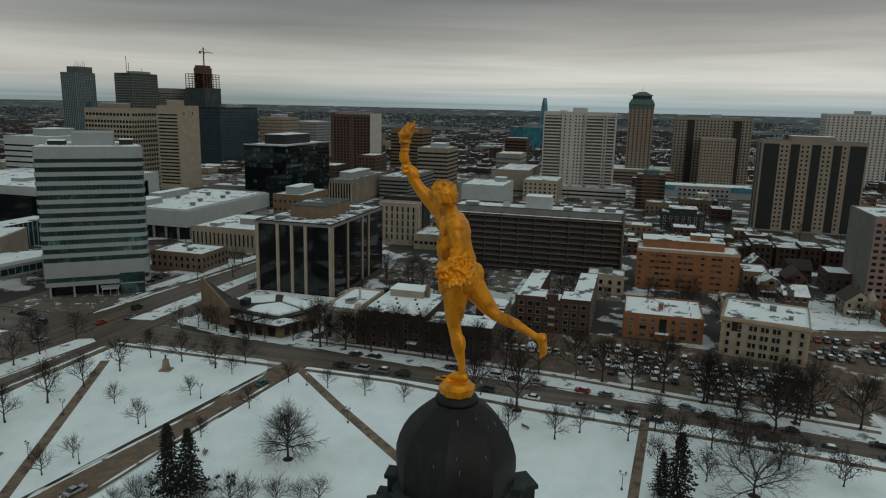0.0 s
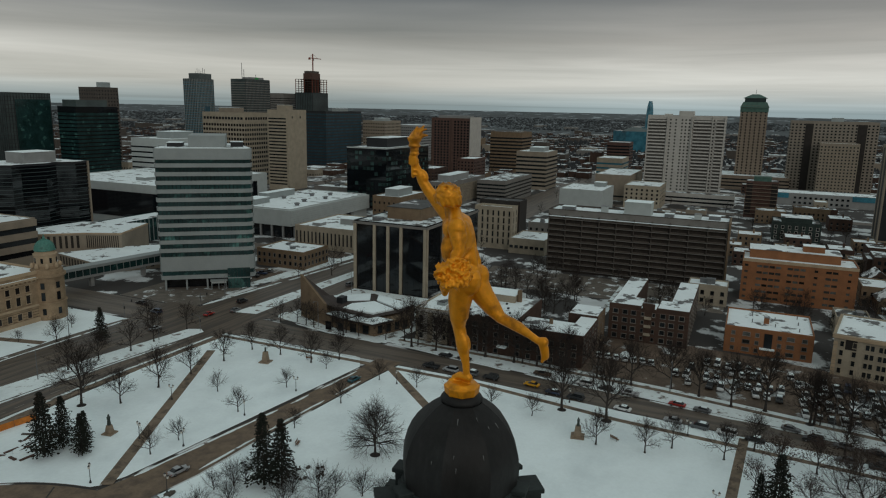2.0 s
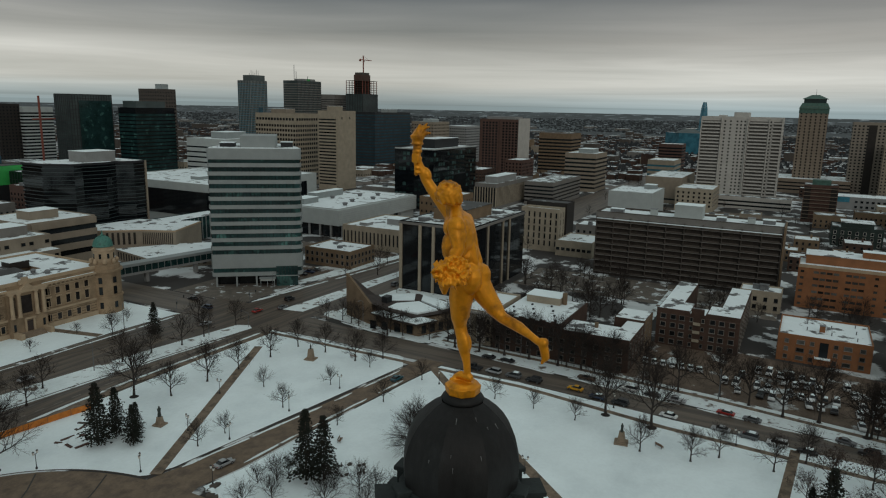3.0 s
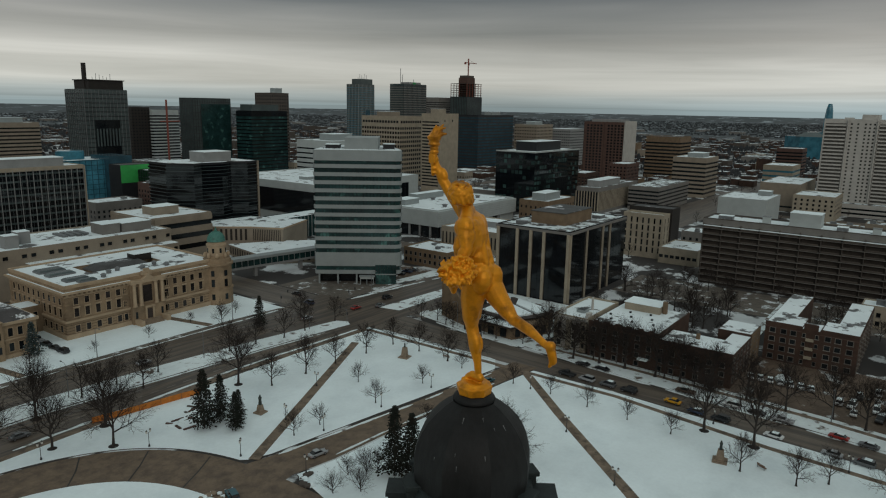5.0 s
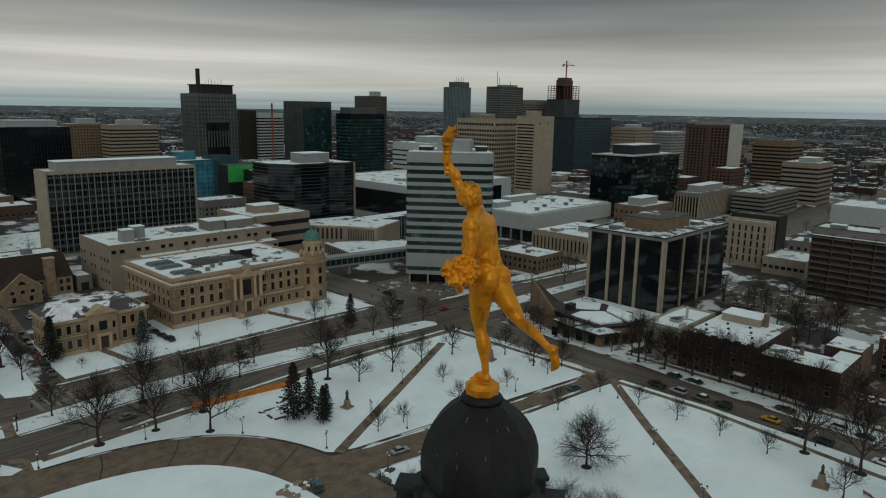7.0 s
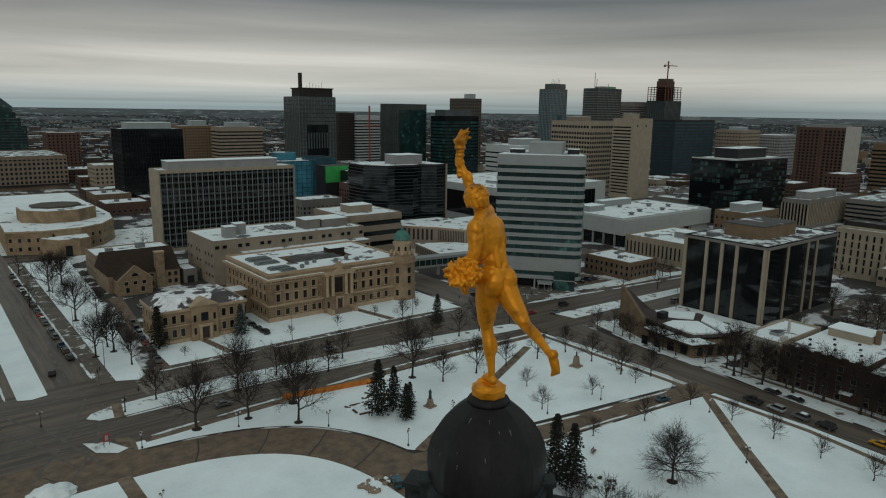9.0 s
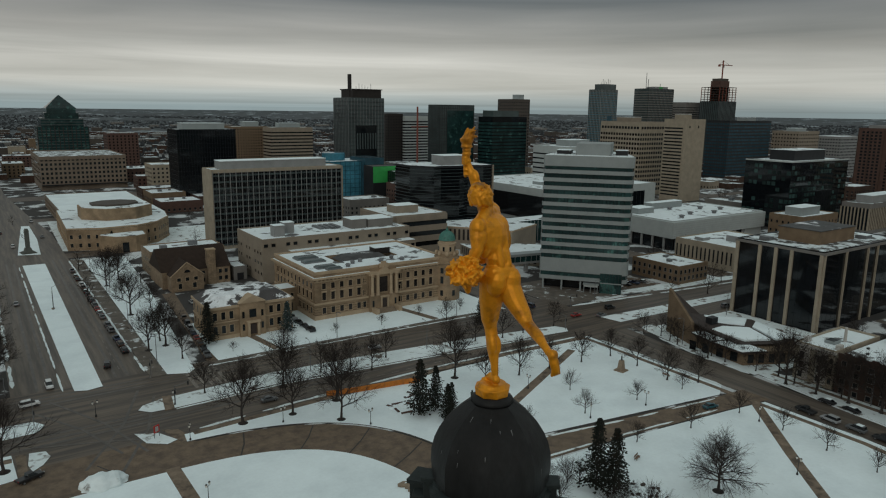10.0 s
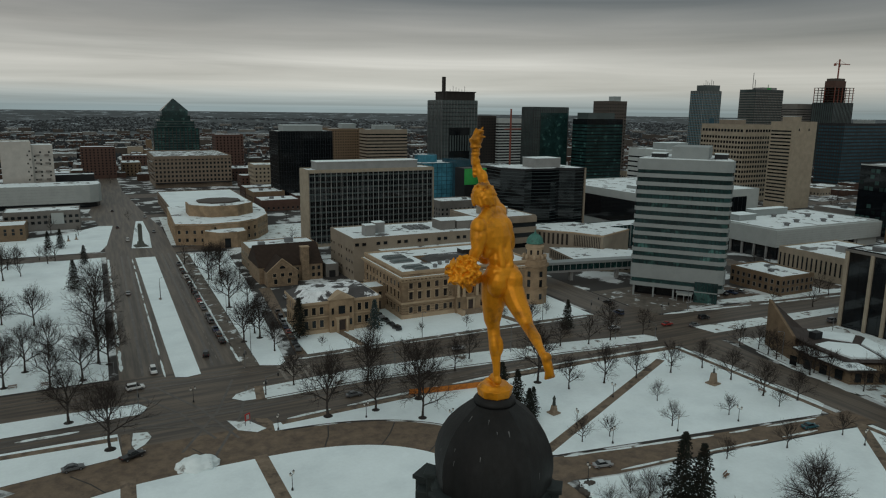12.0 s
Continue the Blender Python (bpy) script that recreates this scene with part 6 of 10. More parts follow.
def white_apartments():
    w, d, h = 22.0, 63.0, 73.0
    e = building("white_apartments", "tall white apartment tower with stacked balconies", 622, 19, w, d, h, WHITE_CONC, ROOF_SNOW, 0.8, category="apartment tower")
    strips = ((1.0, 14.5), (38.0, 14.0), (56.0, 6.0))
    for u, a in strips:
        # flat sheet on the wall, its dark colour imitating shade behind the balconies
        boxes("balcony_recess", [on_face("W", w, d, u, u + a, 3.5, 70.5, 0.0, 0.06)], BALCONY_SHADE, e)
    for r in range(24):
        z = 3.6 + r * 2.82
        pieces("balcony", [on_face("W", w, d, u - 0.1, u + a + 0.1, z, z + 1.15, 0.06, 1.5) for u, a in strips], WHITE_CONC, e)
    for u, n, du in ((19.0, 2, 4.4), (28.5, 3, 3.0), (54.0, 1, 1.0)):
        windows(e, "W", w, d, n, 24, 1.3, 1.3, 4.6, 2.82, u, du, frame_mat=WHITE_CONC, glass=SHADED_PANE, joined=True, sill=False)
    windows(e, "S", w, d, 4, 24, 1.3, 1.3, 4.6, 2.82, frame_mat=WHITE_CONC, glass=SHADED_PANE, joined=True, sill=False)
    pieces("pier", [on_face("W", w, d, u, u + 0.8, 0, h, 0.0, 1.55) for u in (0, 16.2, 36.4, 52.6, 62.2)], WHITE_CONC, e)
    roof_units(e, [(4, 26, h, 12, 12, 4.5), (5, 44, h, 8, 6, 2.0)], WHITE_CONC)
    base = building("apartment_podium", "white concrete podium with a car deck", 604, 6, 18, 82, 9, WHITE_CONC, ROOF_PATCHY, 0.8, category="building")
    bands(base, "W", 18, 82, 2, 3.3, 2, 1.4, GLASS, WHITE_CONC, 0.2)


white_apartments()


CAPPED_WALL = material("grey_tan_brick", (0.185, 0.145, 0.110), 0.9, 0.14, 0.3, 4, 0.1)


def green_capped_tower():
    e = building("green_capped_tower", "tan brick tower with a green hipped crown", 780, -14, 26, 26, 84, CAPPED_WALL, ROOF_DARK, 0.4, category="apartment tower")
    windows(e, "W", 26, 26, 6, 26, 1.3, 1.5, 5, 3.0, frame_mat=CAPPED_WALL, joined=True, sill=False)
    windows(e, "N", 26, 26, 6, 26, 1.3, 1.5, 5, 3.0, frame_mat=CAPPED_WALL, joined=True, sill=False)
    hip_roof("crown", -0.8, -0.8, 26.8, 26.8, 82.5, 88, 2.6, GREEN_METAL, e)
    boxes("crown_windows", [(-0.3, -0.3, 78.0, 26.3, 26.3, 82.2)], GREEN_METAL, e)
    boxes("restaurant", [(3, 3, 88, 23, 23, 92)], GLASS_GREEN, e)
    hip_roof("cap", 1.5, 1.5, 24.5, 24.5, 92, 96, 8, GREEN_METAL, e)
    bm = bmesh.new()
    tube(bm, (13, 13, 95), (13, 13, 102), 0.25, 0.1, 6)
    part("mast", bm, STEEL, e)
    banded("tower_podium", "tan brick podium below the green-capped tower", 760, -40, 60, 90, 14, CAPPED_WALL, GLASS, 3, 0.4, 0.2, faces="WN", joined=True)


green_capped_tower()

TWIN_WALL = material("grey_tan_precast", (0.205, 0.175, 0.142), 0.85, 0.14, 0.15, 2, 0.1)
gridded("twin_block", "wide grey-tan apartment block", 770, -112, 26, 76, 70, TWIN_WALL, 22, 22, 1.6, 1.4, "WN", category="apartment tower", units=[(6, 30, 70, 10, 10, 4)])
# proud dark strips, their colour standing in for the shade of recesses
pieces("recess", [(-0.3, 10, 0, 0.1, 18, 68), (-0.3, 56, 0, 0.1, 63, 68)], BRONZE_BAND, bpy.data.objects["twin_block"])
gridded("tan_front_block", "tan apartment block with small windows", 745, -95, 20, 33, 50, BEIGE, 11, 15, 1.3, 1.3, "WN", category="apartment tower")
e = building("striped_tower", "tan apartment tower with black vertical stripes", 487, -142, 24, 62, 59, BEIGE, ROOF_DARK, 0.5, category="apartment tower")
pieces("dark_stripe", [on_face("W", 24, 62, u, u + a, 1, 57.5, 0.0, 0.12) for u, a in ((0.8, 9.5), (17.0, 5.5), (29.5, 5.5), (42.0, 5.0), (51.5, 9.5))] + [on_face("N", 24, 62, u, u + 5, 1, 57.5, 0.0, 0.12) for u in (3, 14)], DARK_METAL, e)
for u in (12.0, 14.8, 24.2, 27.2, 36.8, 39.8, 48.6):
    windows(e, "W", 24, 62, 1, 19, 1.2, 1.3, 3, 2.9, u, 1, frame_mat=BEIGE, joined=True, sill=False)
roof_units(e, [(4, 18, 59, 12, 26, 3.6)], BEIGE)
gridded("white_corner_tower", "white apartment tower with dark balconies", 850, -262, 30, 64, 77, WHITE_CONC, 14, 24, 1.6, 1.5, "WN", category="apartment tower", units=[(6, 20, 77, 12, 14, 4)])
e = gridded("pink_apartments", "pinkish brick apartment tower", 299, -150, 36, 54, 37, PINK_WALL, 18, 12, 1.8, 1.3, "W", joined=False, category="apartment tower", units=[(8, 30, 37, 12, 10, 4)])
boxes("blank_wall", [(0, 54, 0, 36, 54.25, 37.4)], CONCRETE, e, "blank grey concrete side wall")


# the slab's brown, darkened to paint in the shade behind its balconies
BALCONY_BACK_SHADE = material("brown_wall_in_painted_shade", (0.040, 0.033, 0.028), 0.85, 0.3, 0.4, 3, 0.1, gloss=0.2)


def balcony_slab():
    w, d, h = 18.0, 81.0, 29.5
    e = building("balcony_slab", "long brown apartment slab with rows of balconies", 313, 1.8, w, d, h, SLAB_BROWN, ROOF_SNOW, 0.8, category="apartment block")
    # dark sheet over the wall stands in for shade under the decks
    boxes("shaded_front", [on_face("W", w, d, 0.8, d - 0.8, 1, h - 2.2, 0.0, 0.1)], BALCONY_BACK_SHADE, e)
    windows(e, "W", w, d, 30, 10, 1.5, 1.7, 1.6, 2.72, frame_mat=SLAB_BROWN, glass=SHADED_PANE, joined=True, sill=False)
    for r in range(10):
        z = 1.2 + r * 2.72
        boxes("balcony_deck", [on_face("W", w, d, 0.6, d - 0.6, z, z + 0.2, 0.0, 1.5)], CONCRETE, e)
        pieces("balcony_rail", [on_face("W", w, d, 0.8 + k * 8.0, 0.8 + k * 8.0 + 7.0, z + 0.3, z + 1.05, 1.4, 1.48) for k in range(10)], SLAB_BROWN, e)
    pieces("divider", [on_face("W", w, d, 0.5 + k * 8.0, 0.75 + k * 8.0, 1, h - 1.5, 0.0, 1.35) for k in range(11)], SLAB_BROWN, e)
    boxes("end_wall", [(-1.5, -0.6, 0, w, 0.0, h + 0.6)], TAN_BRICK, e)
    boxes("top_band", [on_face("W", w, d, 0, d, h - 2.2, h + 0.4, 0.0, 0.25)], CONCRETE, e)
    boxes("terrace_snow", [on_face("W", w, d, 0.6, d - 0.6, h - 2.62, h - 2.4, 0.3, 1.7)], SNOW, e)
    windows(e, "W", w, d, 26, 1, 1.6, 1.0, h - 1.7, 1, frame_mat=BEIGE, glass=GLASS)
    roof_units(e, [(4, 34, h, 9, 12, 6.0), (5, 54, h, 3, 3, 3.0), (5, 12, h, 3, 3, 2.5)], WHITE_WALL)
    roof_units(e, [(6, 70, h, 4, 6, 1.5), (6, 24, h, 4, 4, 1.5), (8, 4, h, 4, 5, 1.8)], STEEL)


balcony_slab()


def orange_slab():
    w, d, h = 18.0, 42.4, 17.4
    e = building("orange_brick_slab", "orange brick apartment block with a snowy roof", 299, -47.6, w, d, h, ORANGE_BRICK, ROOF_SNOW, 0.5, category="apartment block")
    for u0, n, ww in ((1.6, 1, 1.3), (6.6, 4, 2.0), (18.0, 3, 1.9), (27.5, 1, 1.3), (32.0, 2, 2.0), (39.5, 1, 1.2)):
        windows(e, "W", w, d, n, 6, ww, 1.0, 1.2, 2.68, u0, 2.35, frame_mat=ORANGE_BRICK, glass=SHADED_PANE, sill=False)
    boxes("string", [on_face("W", w, d, 0, d, h - 0.7, h + 0.5, 0, 0.15)], LIME_TRIM, e)
    boxes("upper_storey", [(6, 6, h, 18, 40, 21.0)], ORANGE_BRICK, e)
    boxes("upper_roof", [(5.8, 5.8, 21.0, 18.2, 40.2, 21.3)], ROOF_SNOW, e)
    roof_units(e, [(8, 12, 21.3, 5, 8, 2.4)], ORANGE_BRICK)


orange_slab()

e = building("orange_brick_low", "low orange brick block with a snowy roof", 226.5, -28.2, 24, 26.2, 8.4, ORANGE_BRICK, ROOF_SNOW, 0.5, category="apartment block")
for u, ww in ((2.6, 1.0), (6.6, 2.0), (9.8, 1.0), (16.4, 1.0), (19.6, 2.0), (23.6, 1.3)):
    windows(e, "W", 24, 26.2, 1, 3, ww, 1.15, 1.0, 2.6, u, 1, frame_mat=FRAME, glass=SHADED_PANE)
windows(e, "N", 24, 26.2, 5, 3, 1.3, 1.2, 1.0, 2.6, frame_mat=FRAME)
roof_units(e, [(9, 13, 8.4, 1.6, 1.6, 2.0)], ORANGE_BRICK)
boxes("canopy", [on_face("W", 24, 26.2, 10.8, 15.2, 2.5, 2.8, 0, 1.6)], SNOW, e)
boxes("stair_window", [on_face("W", 24, 26.2, 11.9, 14.3, 2.8, 7.6, 0, 0.12)], GLASS, e)
for i in range(7):
    boxes("vent_pipe", [(4 + i * 2.6, 4 + (i % 3) * 7, 8.4, 4.3 + i * 2.6, 4.3 + (i % 3) * 7, 9.5)], STEEL, e)
e = building("cream_brick_block", "four-storey cream stone block with corner quoins", 214.5, -57.8, 26, 25.6, 12.4, CREAM, ROOF_SNOW, 0.5, -10, category="apartment block")
for u in (2.2, 5.6, 8.8, 10.1, 12.2, 13.5, 15.6, 16.9, 20.0, 23.4):
    windows(e, "W", 26, 25.6, 1, 4, 0.95, 1.6, 0.9, 2.8, u, 1, frame_mat=CREAM)
windows(e, "N", 26, 25.6, 6, 4, 1.0, 1.6, 0.9, 2.8, frame_mat=CREAM)
boxes("cornice", [on_face("W", 26, 25.6, -0.4, 26.0, 11.7, 12.7, 0, 0.5), on_face("N", 26, 25.6, 0, 26.4, 11.7, 12.7, 0, 0.5)], LIME_TRIM, e)
pieces("quoin", [on_face("W", 26, 25.6, u, u + 1.1, i * 1.2, i * 1.2 + 0.9, 0, 0.12) for i in range(9) for u in (0, 24.5)], LIME_TRIM, e)
# no hollow is cut: a solid dark box imitates the well's shade
boxes("light_well", [(-0.05, 19.5, 8.5, 3.0, 22.5, 12.42)], BRONZE_BAND, e, "dark box painting the shade of a light well in the roof edge")
roof_units(e, [(16, 10, 12.4, 2, 2, 1.4), (8, 5, 12.4, 1.5, 1.2, 0.8)], STEEL)


PALE_FRAME = material("pale_painted_frame", (0.15, 0.135, 0.12), 0.8, 0.25, 0.6, 5, 0.0, per_object=0.4)


def brick_court():
    """The U-shaped dark brick apartments round an open court."""
    h, w, d = 12.0, 44.0, 26.0
    e = empty("brick_court_apartments", 222, 9.2, 0, 0, "U-shaped dark red brick apartments with snow on the roof", "apartment block")
    for a, b, c, k in ((0, 0, 13, 10.4), (0, 15.6, 13, d), (13, 0, w, 7), (13, 19, w, d), (0, 10.4, 8, 15.6)):
        boxes("wall", [(a, b, 0, c, k, h)], BROWN_BRICK, e)
        boxes("roof", [(a + 0.2, b + 0.2, h, c - 0.2, k - 0.2, h + 0.16)], ROOF_SNOW, e)
    for a, b in ((-0.05, 10.4), (15.6, 26.05)):
        boxes("parapet", [(-0.05, a, h, 0.3, b, h + 0.7)], BROWN_BRICK, e)
        boxes("string_course", [(-0.12, a, h - 1.2, 0.0, b, h - 0.9)], MAROON, e)
    for u in (2.2, 5.4, 8.2, 17.8, 20.6, 23.8):
        windows(e, "W", w, d, 1, 4, 1.5, 1.45, 0.8, 2.85, u, 1, frame_mat=PALE_FRAME)
    windows(e, "W", w, d, 2, 4, 0.8, 1.2, 0.9, 2.85, 11.2, 3.6, frame_mat=FRAME)
    for r in range(3):
        deck = boxes("balcony", [(-1.2, 11.9, 2.9 + r * 2.85, 0.0, 14.1, 3.1 + r * 2.85)], CREAM, e)
        boxes("balcony_rail", [(-1.2, 11.9, 3.1 + r * 2.85, -1.1, 14.1, 3.9 + r * 2.85)], CREAM, deck)
    windows(e, "N", w, d, 10, 4, 1.3, 1.4, 0.8, 2.85, frame_mat=FRAME)
    windows(e, "S", w, d, 10, 4, 1.3, 1.4, 0.8, 2.85, frame_mat=FRAME)
    boxes("gable", [(-0.1, 11.0, h, 0.5, 15, h + 1.8)], BROWN_BRICK, e)
    bm = bmesh.new()
    lathe(bm, [(0.9, h), (0.9, h + 0.8), (0.3, h + 1.1)], 12, (12, 4))
    part("roof_vent", bm, STEEL, e)


brick_court()


def brick_row():
    e = empty("brick_row", 188.5, 36.6, 0, 0, "dark red brick apartment row with patchy snow on flat roofs", "apartment block")
    h = 11.0
    boxes("wall", [(0, 21.5, 0, 30, 44, h), (0, 0, 0, 14, 21.5, 9.6), (22, 0, 0, 34, 10, 10.4), (14, 0, 0, 22, 6, 9.6)], BROWN_BRICK, e)
    boxes("roof", [(0.3, 21.8, h, 29.7, 43.7, h + 0.12), (0.3, 0.3, 9.6, 13.7, 21.4, 9.75), (22.3, 0.3, 10.4, 33.7, 9.7, 10.55), (13.7, 0.3, 9.6, 22.2, 5.7, 9.72)], ROOF_SNOW, e)
    boxes("parapet", [(-0.05, 21.5, h, 0.3, 44.05, h + 0.8), (-0.05, -0.05, 9.6, 0.3, 21.5, 10.3), (0.3, 21.5, h, 30, 21.8, h + 0.6)], BROWN_BRICK, e)
    p = boxes("penthouse", [(22, 29, h, 30, 41, h + 2.6)], CREAM, e, "cream rooftop room")
    boxes("penthouse_roof", [(21.8, 28.8, h + 2.6, 30.2, 41.2, h + 2.8)], SNOW, p)
    pieces("vent", [(4 + (k * 5) % 16, 24 + k * 2.2, h + 0.1, 4.8 + (k * 5) % 16, 24.6 + k * 2.2, h + 0.6) for k in range(9)], DARK_METAL, e)
    pieces("battlement", [(-0.08, 22.6 + k * 3.6, h + 0.8, 0.3, 24.4 + k * 3.6, h + 1.3) for k in range(6)], BROWN_BRICK, e)
    boxes("chimney", [(24, 27.4, h, 25.4, 28.7, h + 4.2)], TAN_BRICK, e)
    boxes("chimney", [(9, 12, 9.6, 10, 13, 11.4)], TAN_BRICK, e)
    windows(e, "W", 34, 44, 12, 4, 1.25, 1.4, 0.5, 2.65, 1.8, 3.6, frame_mat=PALE_FRAME, skip=lambda c, r: (c == 5 and r == 0) or (c > 5 and r == 3))
    boxes("lintel_band", [on_face("W", 34, 44, 0, 22.4, h - 1.0, h - 0.7, 0, 0.12)], MAROON, e)
    windows(e, "S", 34, 44, 8, 3, 1.2, 1.5, 1.4, 3.0, 2.0, 4.0, frame_mat=FRAME)
    boxes("porch_roof", [(-1.8, 24.0, 2.9, 0, 27, 3.3)], SNOW, e)
    boxes("end_wall", [(22, -0.06, 0, 34.06, 0.0, 10.4)], TAN_BRICK, e)
    c = building("bay_window_house", "cream house with stacked bay windows", 189.5, 81.8, 26, 11.6, 11.0, CREAM, ROOF_SNOW, 0.6, category="apartment block")
    for u in (1.2, 6.4):
        bay = prism("bay", [(0, 11.6 - u), (-1.4, 11.6 - u - 0.8), (-1.4, 11.6 - u - 2.4), (0, 11.6 - u - 3.2)], 0.8, 10.0, WHITE_CONC, c)
        pieces("bay_window", [(-1.5, 11.6 - u - 2.2, 1.6 + r * 2.95, -1.38, 11.6 - u - 1.0, 3.4 + r * 2.95) for r in range(3)], GLASS, bay)
        pieces("bay_band", [(-1.48, 11.6 - u - 2.5, 0.8 + r * 2.95, -1.40, 11.6 - u - 0.7, 1.1 + r * 2.95) for r in range(4)], CREAM, bay)
    windows(c, "W", 26, 11.6, 1, 3, 1.0, 1.6, 1.6, 2.95, 10.6, 1, frame_mat=CREAM)
    windows(c, "S", 26, 11.6, 6, 3, 1.2, 1.6, 1.4, 2.95, frame_mat=CREAM)
    boxes("cornice", [on_face("W", 26, 11.6, -0.3, 11.9, 10.4, 11.2, 0, 0.5)], WHITE_CONC, c)
    hatch = boxes("roof_hatch", [(7, 4, 11.0, 10.5, 7, 11.9)], PALE_PANEL, c)
    boxes("hatch_glass", [(7.3, 4.3, 11.9, 10.2, 6.7, 12.0)], GLASS, hatch)
    pieces("chimney", [(3, 0.6, 11.0, 5.4, 1.8, 12.4), (3, 9.8, 11.0, 5.2, 11.0, 12.4)], WHITE_CONC, c)
    bm = bmesh.new()
    tube(bm, (13, 4, 11.0), (13, 4, 15.4), 0.5, 0.4, 8)
    part("flue", bm, WHITE_CONC, c)


brick_row()




def church():
    """Low brick church with a tall triangular wall."""
    e = empty("church", 188, 96, 0, 0, "low brown brick church with a tall pointed wall and snowy roof", "church")
    plan = [(0.4, 33.0), (-2.6, 11.0), (11, 4.5), (22, 8), (29, 29), (16, 43), (5.6, 46.6)]
    prism("wall", plan, 0, 4.4, TAN_BRICK, e)
    bm = bmesh.new()
    v = [bm.verts.new(p) for p in ((0.4, 33.0, 0), (5.6, 46.6, 0), (5.0, 46.2, 16.4), (1.2, 33.4, 7.6), (2.0, 32.8, 0), (7.0, 46.2, 0), (6.2, 45.8, 15.9), (2.6, 33.2, 7.3))]
    for q in ((0, 1, 2, 3), (7, 6, 5, 4), (3, 2, 6, 7), (0, 3, 7, 4), (1, 5, 6, 2), (0, 4, 5, 1)):
        bm.faces.new([v[i] for i in q])
    bmesh.ops.recalc_face_normals(bm, faces=bm.faces)
    part("pointed_wall", bm, TAN_BRICK, e, "tall triangular brick wall")
    bm = bmesh.new()
    v = [bm.verts.new(p) for p in ((6.0, 45.9, 15.9), (2.4, 33.3, 7.2), (10.5, 40.5, 7.6), (18.0, 42.0, 5.6), (29.4, 29.0, 5.2), (22.2, 7.6, 5.2), (11.0, 9.0, 5.2), (0.4, 15.0, 5.2), (3.0, 29.0, 6.0), (9.0, 34.5, 6.4), (15.0, 25.0, 5.7))]
    for q in ((0, 1, 2), (0, 2, 3), (1, 9, 2), (1, 8, 9), (2, 9, 3), (9, 10, 3), (3, 10, 4), (4, 10, 5), (5, 10, 6), (6, 10, 7), (7, 10, 8), (8, 10, 9)):
        bm.faces.new([v[i] for i in q])
    bmesh.ops.recalc_face_normals(bm, faces=bm.faces)
    part("roof", bm, SLATE, e, "dark shingle roof swept up to the point")
    # slabs of snow lying on the roof
    slab = lambda pts: prism("snow_slab", pts, 5.35, 5.95, SNOW, e)
    slab([(4.5, 15.5), (12.5, 11.5), (18, 22.5), (9.5, 30.5), (5.0, 28.0)])
    slab([(14.0, 10.5), (21.2, 9.0), (26.5, 25.5), (19.6, 22.4)])
    slab([(12, 33), (19, 25.0), (26.6, 29), (17.5, 40)])
    boxes("roof_plant", [(8.6, 30.6, 5.6, 12.0, 33.0, 8.4)], DARK_METAL, e)
    for pts in ([(-1.0, 31.5), (-3.4, 22.0), (2.2, 20.6), (3.6, 30.4)], [(-3.6, 21.2), (-4.6, 10.4), (3.4, 6.6), (4.6, 18.8)]):
        eave = prism("eave_roof", pts, 4.4, 4.9, SLATE, e, "flat eave with a dark edge")
        cx, cy = sum(p[0] for p in pts) / 4, sum(p[1] for p in pts) / 4
        prism("snow", [(cx + (x - cx) * 0.94, cy + (y - cy) * 0.94) for x, y in pts], 4.9, 5.12, SNOW, eave)
    f = empty("front", -2.6, 11.0, 0, 98)
    f.parent = e
    pieces("window", [(2 + i * 4.6, 0.0, 0.8, 4.2 + i * 4.6, 0.12, 3.8) for i in range(4)], GLASS, f)
    g = empty("south_front", -2.6, 11.0, 0, -25.5)
    g.parent = e
    pieces("window", [(1.5 + i * 3.6, -0.1, 0.8, 3.4 + i * 3.6, 0.05, 3.6) for i in range(4)], GLASS, g)


church()


